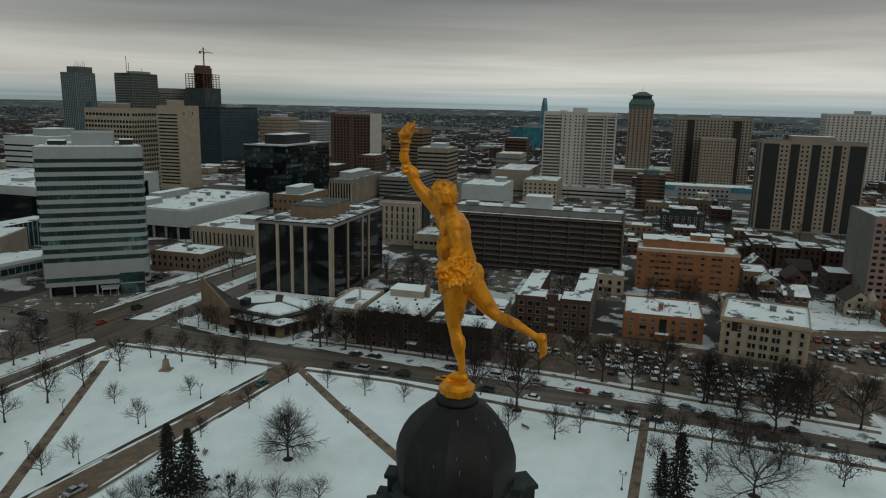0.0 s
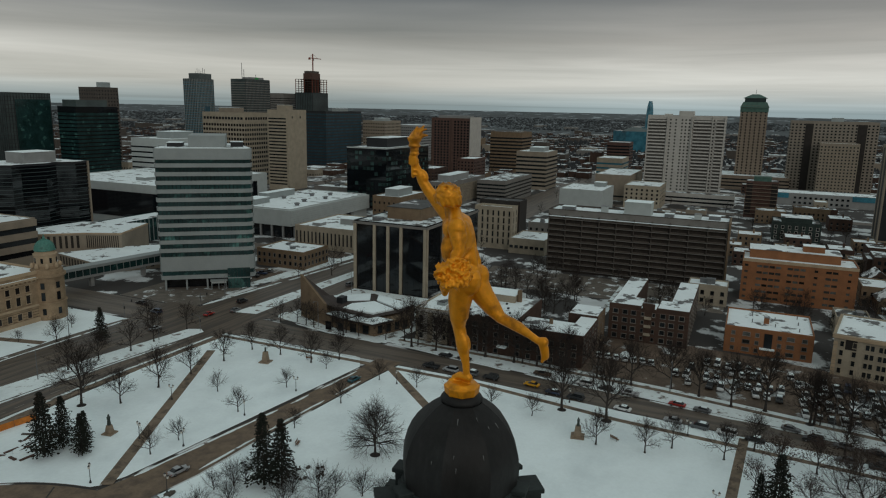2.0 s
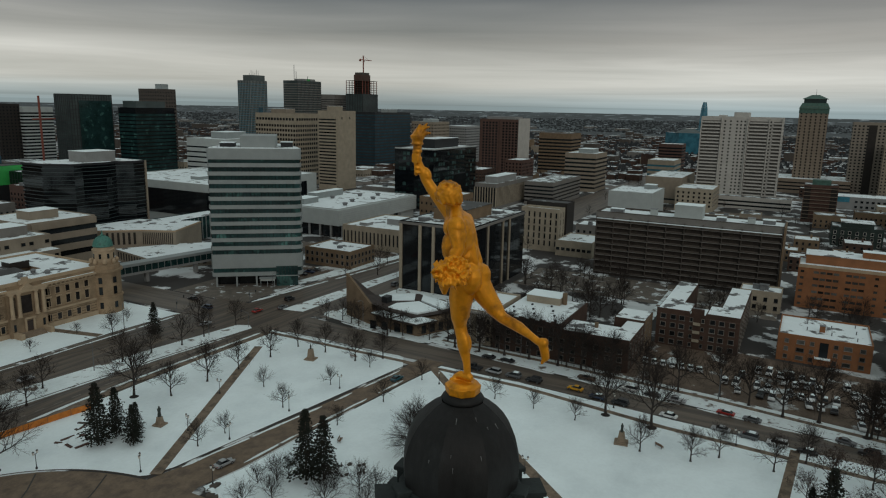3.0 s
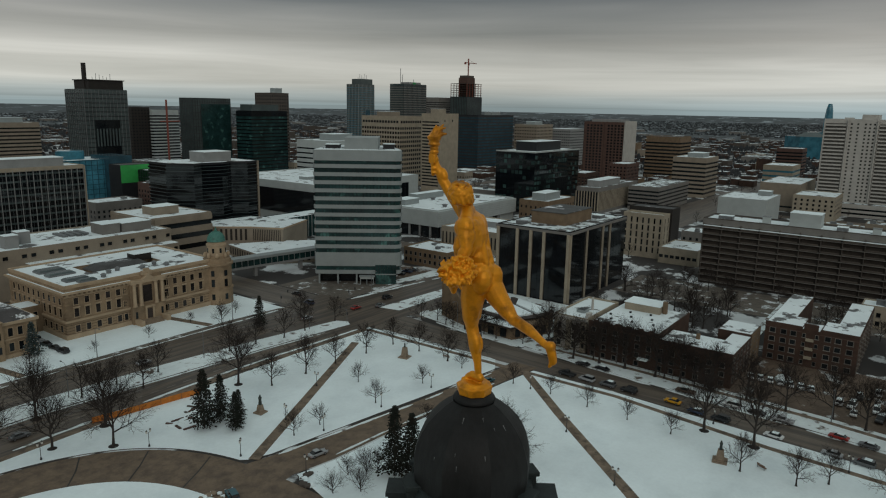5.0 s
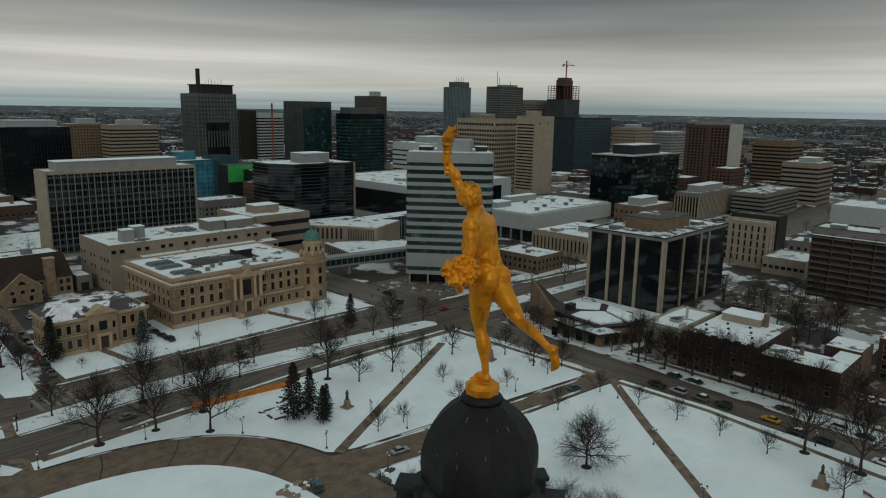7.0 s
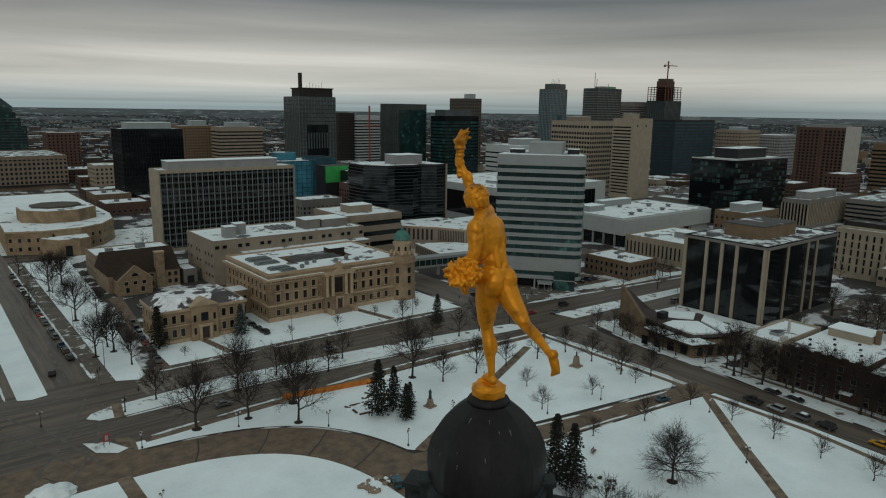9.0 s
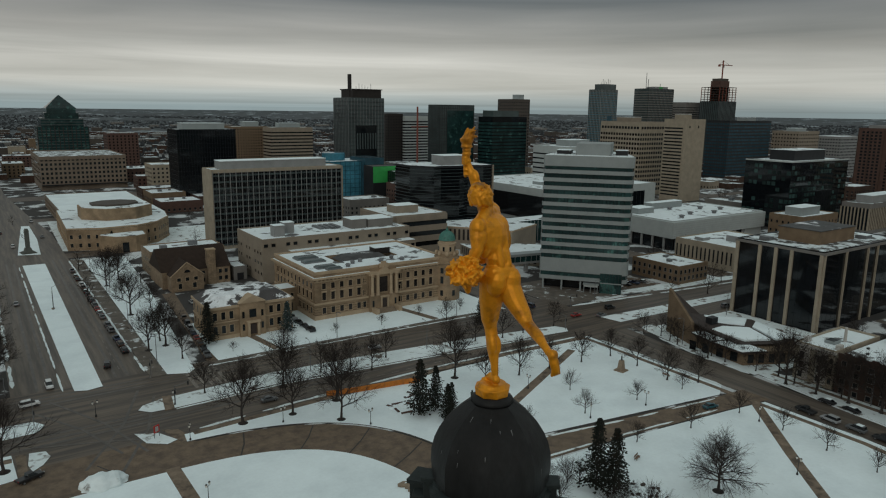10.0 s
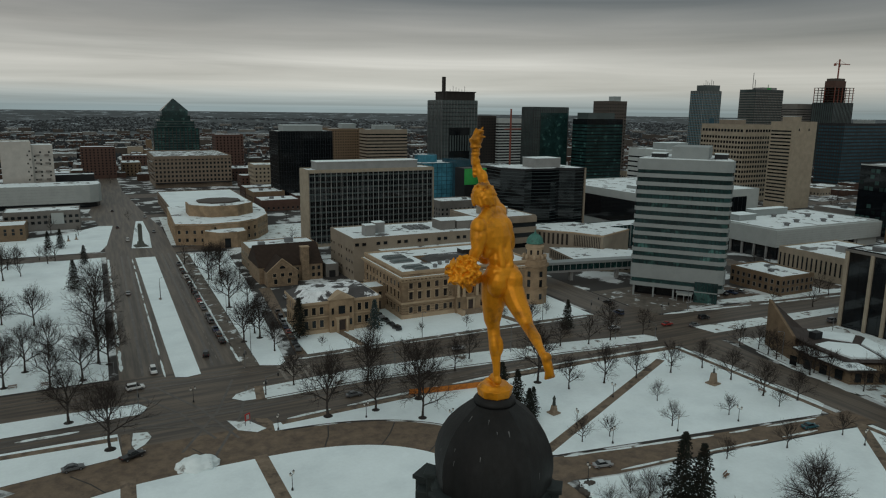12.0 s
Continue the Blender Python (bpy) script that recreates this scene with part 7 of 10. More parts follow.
# ---- old houses east of the lots ----
def old_house(x, y, w, d, h, peak, wall, word, along, roof, porch=False, turret=False):
    e = empty("old_house", x, y, 0, 4, f"old {word} house with a steep snowy gable roof", "house", "old houses")
    boxes("wall", [(0, 0, 0, w, d, h)], wall, e)
    gable_roof("roof", 0, 0, w, d, h, h + peak, roof, e, along, 0.5)
    bm = bmesh.new()
    if along == "x":
        tri = [(-0.05, 0, h), (-0.05, d, h), (-0.05, d / 2, h + peak * 0.93)]
    else:
        tri = [(0, -0.05, h), (w, -0.05, h), (w / 2, -0.05, h + peak * 0.93)]
    lift = Vector((-0.5, 0, 0)) if along == "x" else Vector((0, -0.5, 0))
    lo, hi = [bm.verts.new(p) for p in tri], [bm.verts.new(Vector(p) + lift) for p in tri]
    bm.faces.new(lo)
    bm.faces.new(hi[::-1])
    for k in range(3):
        bm.faces.new((lo[k], lo[(k + 1) % 3], hi[(k + 1) % 3], hi[k]))
    bmesh.ops.recalc_face_normals(bm, faces=bm.faces)
    part("gable", bm, wall, e)
    for f in "WN":
        windows(e, f, w, d, max(2, int((w if f == "N" else d) / 3)), max(1, int(h / 3)), 1.1, 1.5, 1.0, 3.0, frame_mat=WHITE_CONC, joined=True)
    if along == "x":
        boxes("attic_window", [(-0.62, d / 2 - 0.9, h + 0.5, -0.5, d / 2 + 0.9, h + 1.7)], GLASS, e)
    boxes("chimney", [(w * 0.6, d * 0.3, h, w * 0.6 + 0.8, d * 0.3 + 0.8, h + peak + 0.8)], MAROON, e)
    if porch:
        p = boxes("porch", [(-2.2, 1, 2.6, 0, d - 1, 2.9)], SNOW, e, "snow-covered porch roof")
        pieces("porch_post", [(-2.1, v, 0, -1.95, v + 0.15, 2.6) for v in (1.2, d / 2, d - 1.4)], WHITE_CONC, p)
    if turret:
        bm = bmesh.new()
        lathe(bm, [(2.0, 0), (2.0, h + 1.0), (2.3, h + 1.1), (1.2, h + 3.0), (0.1, h + 5.0)], 10, (0.6, 0.8))
        part("turret", bm, wall, e, "round corner turret")


PALE_BOARD = material("cream_clapboard", (0.30, 0.26, 0.19), 0.85, 0.15, 0.4, 4, 0.1)
SNOWY_SHINGLE = material("shingle_half_under_snow", (0.05, 0.043, 0.040), 0.85, 0.25, 0.4, 4, 0.2, second=(0.70, 0.73, 0.75), cut=(0.47, 0.51), patch=0.16)
old_house(281, -94, 11, 10, 6.4, 4.2, PALE_BOARD, "cream clapboard", "x", SLATE, True, True)
old_house(314, -78, 12, 9, 6.0, 4.4, MAROON, "brown brick", "x", SLATE)
old_house(302, -66, 12, 10, 5.4, 3.6, TAN_BRICK, "tan brick", "x", SNOWY_SHINGLE, True)
old_house(283, -72, 13, 9, 6.0, 3.4, MAROON, "dark brown", "y", SNOWY_SHINGLE)
old_house(338, -66, 11, 10, 6.0, 4.2, BROWN_BRICK, "dark red brick", "x", SNOWY_SHINGLE)
old_house(336, -84, 12, 10, 6.0, 4.0, MAROON, "brown brick", "y", SLATE)
old_house(268, -113, 12, 11, 6.2, 4.0, TAN_BRICK, "tan brick", "x", SNOWY_SHINGLE, True)
for x, y, w, d, h, wall, word in ((312, -62, 18, 11, 8, TAN_BRICK, "tan brick"), (318, -99, 16, 13, 9, MAROON, "brown brick"), (268, -104, 10, 8, 8, ORANGE_BRICK, "orange brick"), (346, -54, 16, 14, 9, MAROON, "brown brick")):
    e = building("walk_up_block", f"small {word} walk-up block with a snowy flat roof", x, y, w, d, h, wall, ROOF_SNOW, 0.5, 0, "apartment block", group="walk-up blocks")
    for f in "WN":
        windows(e, f, w, d, 4, 2, 1.2, 1.5, 1.4, 3.2, frame_mat=FRAME, joined=True)
e = empty("brick_terrace", 366, -106, 0, 0, "dark brick terrace with bay fronts and patchy snowy roofs", "row houses")
for k in range(4):
    u = k * 11.5
    wing = boxes("house_front", [(0, u, 0, 16, u + 9.5, 10.5 + k % 2)], BROWN_BRICK, e)
    boxes("house_roof", [(0.3, u + 0.3, 10.5 + k % 2, 15.7, u + 9.2, 10.7 + k % 2)], ROOF_PATCHY, wing)
    pieces("window", [(-0.06, u + 1.2 + c * 2.6, 1.5 + r * 3.2, 0.05, u + 2.5 + c * 2.6, 3.2 + r * 3.2) for c in range(3) for r in range(3)], GLASS, wing)
boxes("rear_wing", [(4, 0, 0, 20, 46, 9.6)], BROWN_BRICK, e)
boxes("rear_roof", [(4, 0, 9.6, 20, 46, 9.8)], ROOF_PATCHY, e)


# ---- downtown towers ----
def beige_towers():
    w, d, h = 36.0, 49.0, 67.0
    e = building("beige_grid_office", "beige precast office tower with a grid of small windows", 505, 424, w, d, h, CREAM, ROOF_DARK, 1.0, category="office tower")
    windows(e, "W", w, d, 15, 13, 2.2, 2.3, 4.4, 4.25, frame_mat=CREAM, joined=True, sill=False)
    windows(e, "S", w, d, 11, 13, 2.2, 2.3, 4.4, 4.25, frame_mat=CREAM, joined=True, sill=False)
    pieces("opening", [on_face(f, w, d, 1.5 + i * 3.6, 4.0 + i * 3.6, 61.5, 63.8, 0, 0.1) for f, n in (("W", 13), ("S", 9)) for i in range(n)], GLASS, e)
    roof_units(e, [(10, 20, 67, 14, 18, 5), (26, 36, 67, 8, 8, 4)], BEIGE)
    s = building("beige_slab", "beige slab tower with ribbed side and blank end", 504, 375, 28, 22, 70.5, CREAM, ROOF_DARK, 1.0, category="apartment tower")
    bands(s, "W", 28, 22, 5, 2.9, 21, 1.3, GLASS, CREAM, 0.5, 1.0, 20.0)
    boxes("hole", [on_face("S", 28, 22, 6 + i * 12, 7.2 + i * 12, 64, 66, 0, 0.1) for i in range(2)], GLASS, s)
    roof_units(s, [(6, 6, 70.5, 10, 10, 5)], CREAM)
    w2 = banded("white_banded_block", "white block with narrow dark window bands", 382, 391, 50, 40, 49, WHITE_WALL, GLASS, 11, 0.3, 0.2, faces="W", joined=True, units=[(14, 12, 49, 22, 16, 5)])


beige_towers()


def skyline():
    g = building("green_glass_tower", "tall grey-green glass tower with roof masts", 837, 789, 38, 26, 111, GLASS_GREY, ROOF_DARK, 0.6, category="office tower")
    mullions(g, "S", 38, 26, 0, 111, 12, 0.5, 0.3, GREY_CONC, joined=True)
    mullions(g, "W", 38, 26, 0, 111, 8, 0.5, 0.3, GREY_CONC, joined=True)
    boxes("floor_edges", [on_face(f, 38, 26, 0, 38 if f == "S" else 26, 3 + i * 3.8, 3.8 + i * 3.8, 0, 0.2) for f in "SW" for i in range(28)], GLASS_TEAL, g)
    boxes("top_block", [(9, 3, 111, 37, 23, 120)], GLASS_GREY, g)
    boxes("dark_strip", [on_face("S", 38, 26, 16, 27, 0, 70, 0, 0.5)], GLASS_BLUE, g)
    for i in range(6):
        boxes("antenna", [(12 + i * 4, 12, 120, 12.4 + i * 4, 12.4, 123 + (i * 5) % 7)], STEEL, g)
    b = building("blue_grey_tower", "broad blue-grey office tower with masts", 914, 758, 62, 30, 114, GLASS_GREY, ROOF_DARK, 0.6, category="office tower")
    mullions(b, "S", 62, 30, 0, 114, 18, 0.7, 0.3, BRONZE_BAND, joined=True)
    boxes("floor_edges", [on_face(f, 62, 30, 0, 62 if f == "S" else 30, 3 + i * 3.9, 4.2 + i * 3.9, 0, 0.3) for f in "SW" for i in range(28)], CONCRETE, b)
    boxes("roof_plant", [(22, 6, 114, 54, 24, 118)], GREY_CONC, b)
    boxes("green_sign", [(32, 5.6, 114.4, 40, 5.9, 117.5)], BRIGHT_GREEN, b, "small green roof sign")
    for x, h in ((9, 26), (14, 16), (44, 9)):
        boxes("mast", [(x, 14, 114, x + 0.6, 14.6, 114 + h)], STEEL, b)
    banded("grey_slab_tower", "plain grey concrete slab tower", 1031, 771, 42, 30, 94, CONCRETE, GLASS, 22, 0.35, 0.2, joined=True)
    c = building("unfinished_tower", "unfinished concrete tower with open upper floors", 1038, 714, 48, 36, 96, GLASS_GREY, ROOF_DARK, 0.4, category="tower")
    mullions(c, "S", 48, 36, 0, 96, 14, 1.0, 0.4, DARK_METAL, joined=True)
    mullions(c, "W", 48, 36, 0, 96, 10, 1.0, 0.4, DARK_METAL, joined=True)
    for i in range(6):
        boxes("open_floor", [(0, 0, 99 + i * 4.0, 48, 36, 99.6 + i * 4.0)], SLAB_BROWN, c)
    pieces("column", [(x, y, 96, x + 0.9, y + 0.9, 119) for x in range(0, 48, 9) for y in (0, 17, 35)], RUST, c)
    boxes("core", [(12, 9, 96, 38, 27, 130)], MAROON, c, "red-brown core wall")
    boxes("core_top", [(14, 10, 130, 36, 26, 134)], SLAB_BROWN, c)
    k = empty("tower_crane", 1064, 730, 0, 0, "tower crane with a long jib", "crane")
    boxes("mast", [(-0.8, -0.8, 96, 0.8, 0.8, 164)], RUST, k)
    boxes("jib", [(-1, -0.5, 156, 26, 0.5, 157.2)], RUST, k)
    boxes("counter_jib", [(-12, -0.5, 156, -1, 0.5, 157.2), (-12, -1.0, 153.5, -8, 1.0, 156)], RUST, k)
    boxes("cab", [(1.0, -1.0, 152.5, 3, 1.0, 155.6)], WHITE_WALL, k)
    bm = bmesh.new()
    tube(bm, (0, 0, 163), (17, 0, 157.2), 0.2, 0.2, 4)
    tube(bm, (0, 0, 163), (-10, 0, 157.2), 0.2, 0.2, 4)
    part("tie", bm, RUST, k)
    gridded("black_hotel", "long blue-black hotel block with a fine window grid", 715, 474, 84, 30, 68, DARK_METAL, 28, 17, 2.0, 1.9, glass=GLASS_BLUE, roof=ROOF_DARK, category="hotel", units=[(44, 8, 68, 20, 12, 4)])
    gridded("brown_capped_block", "tan block with a red sign band", 820, 450, 46, 34, 56, BEIGE, 12, 12, 1.8, 1.6, units=[(10, 8, 56, 20, 14, 4)])
    gridded("grey_mid_block", "grey concrete mid-rise block", 880, 430, 60, 40, 50, GREY_CONC, 18, 12, 1.8, 1.6)
    gridded("slate_mid_block", "dark grey mid-rise block", 960, 420, 60, 40, 46, CONCRETE, 18, 12, 1.8, 1.6)


skyline()


def hydro_tower():
    w, d, h = 41.0, 34.0, 87.0
    e = building("grey_glass_tower", "grey glass office tower with a tall chimney fin", 313, 634, w, d, h, GLASS_GREY, ROOF_DARK, 0.6, category="office tower")
    for f, n in (("S", 12), ("W", 10)):
        mullions(e, f, w, d, 0, h, n, 0.3, 0.3, STEEL, joined=True)
    boxes("floor_edges", [on_face(f, w, d, 0, w if f == "S" else d, 3 + i * 4.0, 3.7 + i * 4.0, 0, 0.2) for f in "SW" for i in range(21)], DARK_METAL, e)
    boxes("dark_bay", [on_face("S", w, d, 8, 32, 20, 60, 0.25, 0.5)], GLASS_BLACK, e)
    boxes("bay_panels", [on_face("S", w, d, 9 + i * 3, 10.4 + i * 3, 36, 52, 0.5, 0.7) for i in range(8)], GLASS_GREY, e)
    boxes("plant_storey", [(7, 4, h, 40, 30, h + 8.5), (6, 3, h + 8.5, 41, 31, h + 9.4)], BRONZE_BAND, e)
    boxes("chimney_fin", [(6.5, 10, h, 9.0, 14, h + 24)], BRONZE_BAND, e, "tall dark chimney fin")
    for i in range(6):
        boxes("aerial", [(14 + i * 3.4, 10, h + 9.4, 14.3 + i * 3.4, 10.3, h + 12 + (i * 3) % 4)], STEEL, e)


hydro_tower()


def pyramid_tower():
    w = 60.0
    e = building("pyramid_tower", "dark green glass tower with stepped shoulders and a pyramid roof", 69, 1040, w, 45, 48, GLASS_GREEN, ROOF_DARK, 0.4, category="office tower")
    boxes("shoulder", [(5, 3, 48, 55, 42, 59)], GLASS_GREEN, e)
    boxes("shoulder", [(10, 4, 59, 50, 41, 66)], GLASS_GREEN, e)
    boxes("step", [(13, 5, 66, 47, 40, 72)], GLASS_GREEN, e)
    boxes("floor_edges", [on_face(f, w, 45, 0, w if f == "S" else 45, 3 + i * 3.6, 4 + i * 3.6, 0, 0.3) for f in "SW" for i in range(12)] + [(5, 2.7, 50 + i * 3.6, 55, 3, 51 + i * 3.6) for i in range(3)], GLASS_GREY, e)
    hip_roof("pyramid", 12, 5, 48, 40, 72, 89, 17.2, GLASS_GREEN, e)
    mullions(e, "S", w, 45, 0, 48, 12, 0.9, 0.4, BRONZE_BAND, joined=True)


pyramid_tower()

e = curtain("black_glass_block", "plain black glass office block", 130, 570, 47, 30, 58.5, GLASS_BLACK, DARK_METAL, 22, 16, 0.14, units=[(6, 6, 58.5, 34, 16, 5)])
banded("tan_department_block", "tan office block with dark ribbons", 329, 897, 60, 30, 50, BEIGE, GLASS, 10, 0.4, 0.2, joined=True, units=[(14, 6, 50, 30, 14, 6)])
gridded("tan_round_block", "tan brick hotel block downtown", 290, 940, 50, 34, 50, TAN_BRICK, 14, 12, 1.6, 1.6, units=[(20, 6, 50, 20, 16, 7)])
e = curtain("teal_glass_block", "stepped teal glass building", 236, 522, 44, 36, 33, GLASS_TEAL, GLASS_BLUE, 10, 9, 0.4, category="office block")
bm = bmesh.new()
lathe(bm, [(10, 0), (10, 39), (9.4, 39.4)], 28, (17, 22))
part("round_tower", bm, GLASS_TEAL, e, "round teal glass stair tower")
boxes("step", [(32, -8, 0, 50, 20, 36)], GLASS_BLUE, e)
boxes("low_wing", [(-26, 6, 0, 0, 30, 27)], GLASS_BLUE, e)
e = building("green_box", "dark building clad in bright green above", 252, 470, 26, 16, 32.5, DARK_METAL, ROOF_DARK, 0.3)
boxes("green_panel", [(-0.1, -0.15, 20.0, 26.1, 0, 32.6)], BRIGHT_GREEN, e, "bright green cladding")
curtain("dark_box", "dark glass box building", 264, 450, 17, 18, 29, GLASS_BLACK, DARK_METAL, 6, 6, 0.2, category="office block")
curtain("dark_glass_tower", "dark grey-green glass tower", 402, 601, 44, 22, 81.5, GLASS_GREY, DARK_METAL, 16, 24, 0.35)
boxes("dark_front", [on_face("S", 44, 22, 9, 43, 0, 76, 0.22, 0.4)], GLASS_GREEN, bpy.data.objects["dark_glass_tower"])
e = banded("dark_banded_tower", "dark glass tower with pale floor lines", 441, 562, 46, 24, 70, GLASS_BLACK, GLASS_GREEN, 18, 0.7, 0.15, joined=True)
boxes("upper", [(4, 4, 70, 38, 22, 76.5)], GLASS_GREY, e)
gridded("brown_tower", "brown office tower with small windows", 549, 660, 27, 30, 90, SLAB_BROWN, 8, 22, 1.6, 1.6, units=[(12, 6, 90, 10, 10, 6)])
e = banded("white_striped_tower", "white tower with dark bands and red sign", 479, 799, 36, 24, 67, WHITE_WALL, GLASS, 16, 0.5, 0.2, joined=True)
gridded("dark_mid_tower", "dark brown mid-rise tower", 455, 805, 24, 24, 70, BRONZE_BAND, 6, 18, 1.6, 1.6)
k = empty("building_crane", 474, 760, 0, 20, "red lattice building crane", "crane")
boxes("mast", [(-0.8, -0.8, 0, 0.8, 0.8, 80)], RUST, k)
boxes("jib", [(-12, -0.5, 54, 50, 0.5, 55.4)], RUST, k)

e = empty("glass_museum", 1372, 190, 0, 0, "blue-green glass museum with a slender spire", "museum")
prism("glass_hall", [(-20, -10), (40, -20), (60, 20), (10, 60), (-20, 30)], 0, 38, GLASS_TEAL, e)
hip_roof("glass_roof", -20, -10, 50, 40, 38, 46, 16, GLASS_GREY, e)
bm = bmesh.new()
lathe(bm, [(9, 0), (8, 60), (6, 84), (3.5, 96)], 10, (100, 6))
part("spire", bm, GLASS_TEAL, e)

# west side of the boulevard
e = building("white_tower_block", "white concrete tower in two leaves with small windows", -72, 626, 21, 26, 49, WHITE_CONC, ROOF_SNOW, 0.6, 6, category="apartment tower")
boxes("second_leaf", [(21, 1.5, 0, 36, 24, 46.5)], WHITE_CONC, e)
boxes("second_roof", [(21.3, 1.8, 46.5, 35.7, 23.7, 46.7)], ROOF_SNOW, e)
pieces("small_window", [(17.6 + (r % 2) * 1.6, -0.05, 6 + r * 3.2, 18.6 + (r % 2) * 1.6, 0.1, 7.3 + r * 3.2) for r in range(12)] + [(x, 1.45, 6 + r * 3.1, x + 1.3, 1.6, 7.4 + r * 3.1) for r in range(12) for x in (22.5, 26.5, 32.6) if (r * 7 + int(x)) % 3], GLASS, e)
pieces("balcony", [(x, -0.2, 6 + r * 6.4, x + 3, 1.5, 7.2 + r * 6.4) for r in range(6) for x in (23.6, 30.0)], CONCRETE, e)
e = empty("curved_museum", -52, 590, 0, 0, "long white museum with a curved blank wall", "museum")
plan = [(-60, 0), (30, 0), (40, 1.5), (46, 5), (48, 12), (47, 30), (-60, 30)]
prism("wall", plan, 4.0, 17.5, WHITE_WALL, e)
prism("base", [(x * 0.97, y + 1.0) for x, y in plan], 0, 4.0, GLASS_BLACK, e)
prism("roof", [(x * 0.985, 0.4 + y * 0.97) for x, y in plan], 17.5, 17.7, ROOF_SNOW, e)
boxes("joint", [(-60, -0.06, 6 + i * 2.2, 30, 0.0, 6.08 + i * 2.2) for i in range(5)], GREY_CONC, e)
e = building("museum_annex", "grey block with dark upper storey", -60, 640, 52, 18, 21, DARK_METAL, ROOF_SNOW, 0.6)
e = gridded("corner_store", "low grey block with a billboard", -60, 486, 42, 22, 12, CONCRETE, 12, 2, 2.0, 1.8, joined=False)
boxes("billboard", [(26, -0.6, 4, 33, -0.2, 11)], WHITE_WALL, e, "pale blank billboard")
gridded("brown_brick_block", "brown brick apartment block", -20, 830, 34, 26, 34, MAROON, 9, 10, 1.4, 1.5, category="apartment block")
gridded("tan_low_block", "low tan brick building", -86, 452, 40, 20, 9, TAN_BRICK, 10, 2, 1.4, 1.6)


def theatre():
    e = empty("concert_hall", 0, 0, 0, 0, "tan stone hall with a low drum and snow-covered roofs", "hall")
    plan = [(31, 404), (47, 398), (66, 400), (78, 408), (88, 426), (92, 452), (92, 486), (34, 486)]
    prism("wall", plan, 0, 11.4, LIMESTONE, e)
    prism("roof", [(61 + (x - 61) * 0.985, 444 + (y - 444) * 0.985) for x, y in plan], 11.4, 11.6, ROOF_SNOW, e)
    prism("parapet", [(31, 404), (47, 398), (66, 400), (78, 408), (88, 426), (87.4, 426.2), (77.6, 408.5), (65.9, 400.6), (47.1, 398.6), (31.4, 404.4)], 11.6, 12.3, LIME_TRIM, e)
    ring = [(62 + 21 * math.cos(math.radians(22.5 + 45 * k)), 446 + 21 * math.sin(math.radians(22.5 + 45 * k))) for k in range(8)]
    drum = prism("drum", ring, 11.4, 18.4, LIMESTONE, e, "eight-sided stone drum")
    prism("drum_roof", [(62 + (x - 62) * 0.96, 446 + (y - 446) * 0.96) for x, y in ring], 18.4, 18.55, ROOF_SNOW, drum)
    prism("drum_cap", [(62 + (x - 62) * 0.66, 448 + (y - 446) * 0.6) for x, y in ring], 18.4, 19.6, SLAB_BROWN, drum)
    foyer = prism("foyer", [(45, 396), (52, 386.5), (62, 385.5), (68, 389), (69, 400), (47, 400)], 0, 8.6, LIMESTONE, e)
    prism("foyer_roof", [(46, 396), (52.4, 387.3), (61.8, 386.3), (67.2, 389.6), (68, 399.6), (47.4, 399.6)], 8.6, 8.8, ROOF_SNOW, foyer)
    for p, q, n in (((34, 486), (31, 404), 18), ((31, 404), (47, 398), 4), ((66, 400), (78, 408), 3), ((78, 408), (88, 426), 5)):
        f, long = facade(e, "front", p, q)
        windows(f, "S", long, 1, n, 2, 1.5, 2.1, 2.0, 4.6)
    f, long = facade(foyer, "foyer_front", (52, 386.5), (62, 385.5))
    pieces("entrance", [(3.2, -0.1, 0, 6.4, 0.05, 5.4)], GLASS, f)
    back = building("hall_annex", "low flat annex deep in snow", 37, 487, 58, 112, 9.0, CAPPED_WALL, SNOW, 0.4)
    windows(back, "W", 58, 112, 24, 2, 1.5, 1.8, 1.6, 3.8, frame_mat=CAPPED_WALL)
    d = building("department_store", "six-storey grey-tan stone department store", 44, 712, 72, 96, 30, CAPPED_WALL, ROOF_PATCHY, 0.8, category="store")
    for f in "SW":
        windows(d, f, 72, 96, 20 if f == "S" else 26, 6, 1.9, 2.2, 6, 4.1, frame_mat=CAPPED_WALL, joined=True, sill=False)
    boxes("cornice", [on_face("S", 72, 96, 0, 72, 27.6, 28.6, 0, 0.8), on_face("W", 72, 96, 0, 96, 27.6, 28.6, 0, 0.8)], CAPPED_WALL, d)
    boxes("canopy", [(0, -3, 4.4, 72, 0, 5.2)], DARK_METAL, d)
    for x, y, w, dd, hh, wall, word in ((104, 520, 30, 26, 8, MAROON, "brown brick"), (106, 560, 26, 30, 10, TAN_BRICK, "tan brick"), (108, 604, 44, 24, 9, BROWN_BRICK, "dark red brick"), (138, 548, 24, 30, 7, BROWN_BRICK, "dark red brick"), (120, 684, 30, 22, 12, MAROON, "brown brick"), (-60, 676, 40, 26, 12, MAROON, "brown brick"), (-58, 716, 30, 34, 16, TAN_BRICK, "tan brick"), (-52, 768, 34, 30, 14, BROWN_BRICK, "dark red brick"), (20, 850, 20, 40, 15, TAN_BRICK, "tan brick"), (24, 930, 30, 30, 18, MAROON, "brown brick"), (120, 760, 34, 40, 13, MAROON, "brown brick"), (160, 820, 40, 30, 12, TAN_BRICK, "tan brick")):
        s = building("city_block", f"low {word} building with snow on its flat roof", x, y, w, dd, hh, wall, ROOF_SNOW, 0.5, group="city blocks")
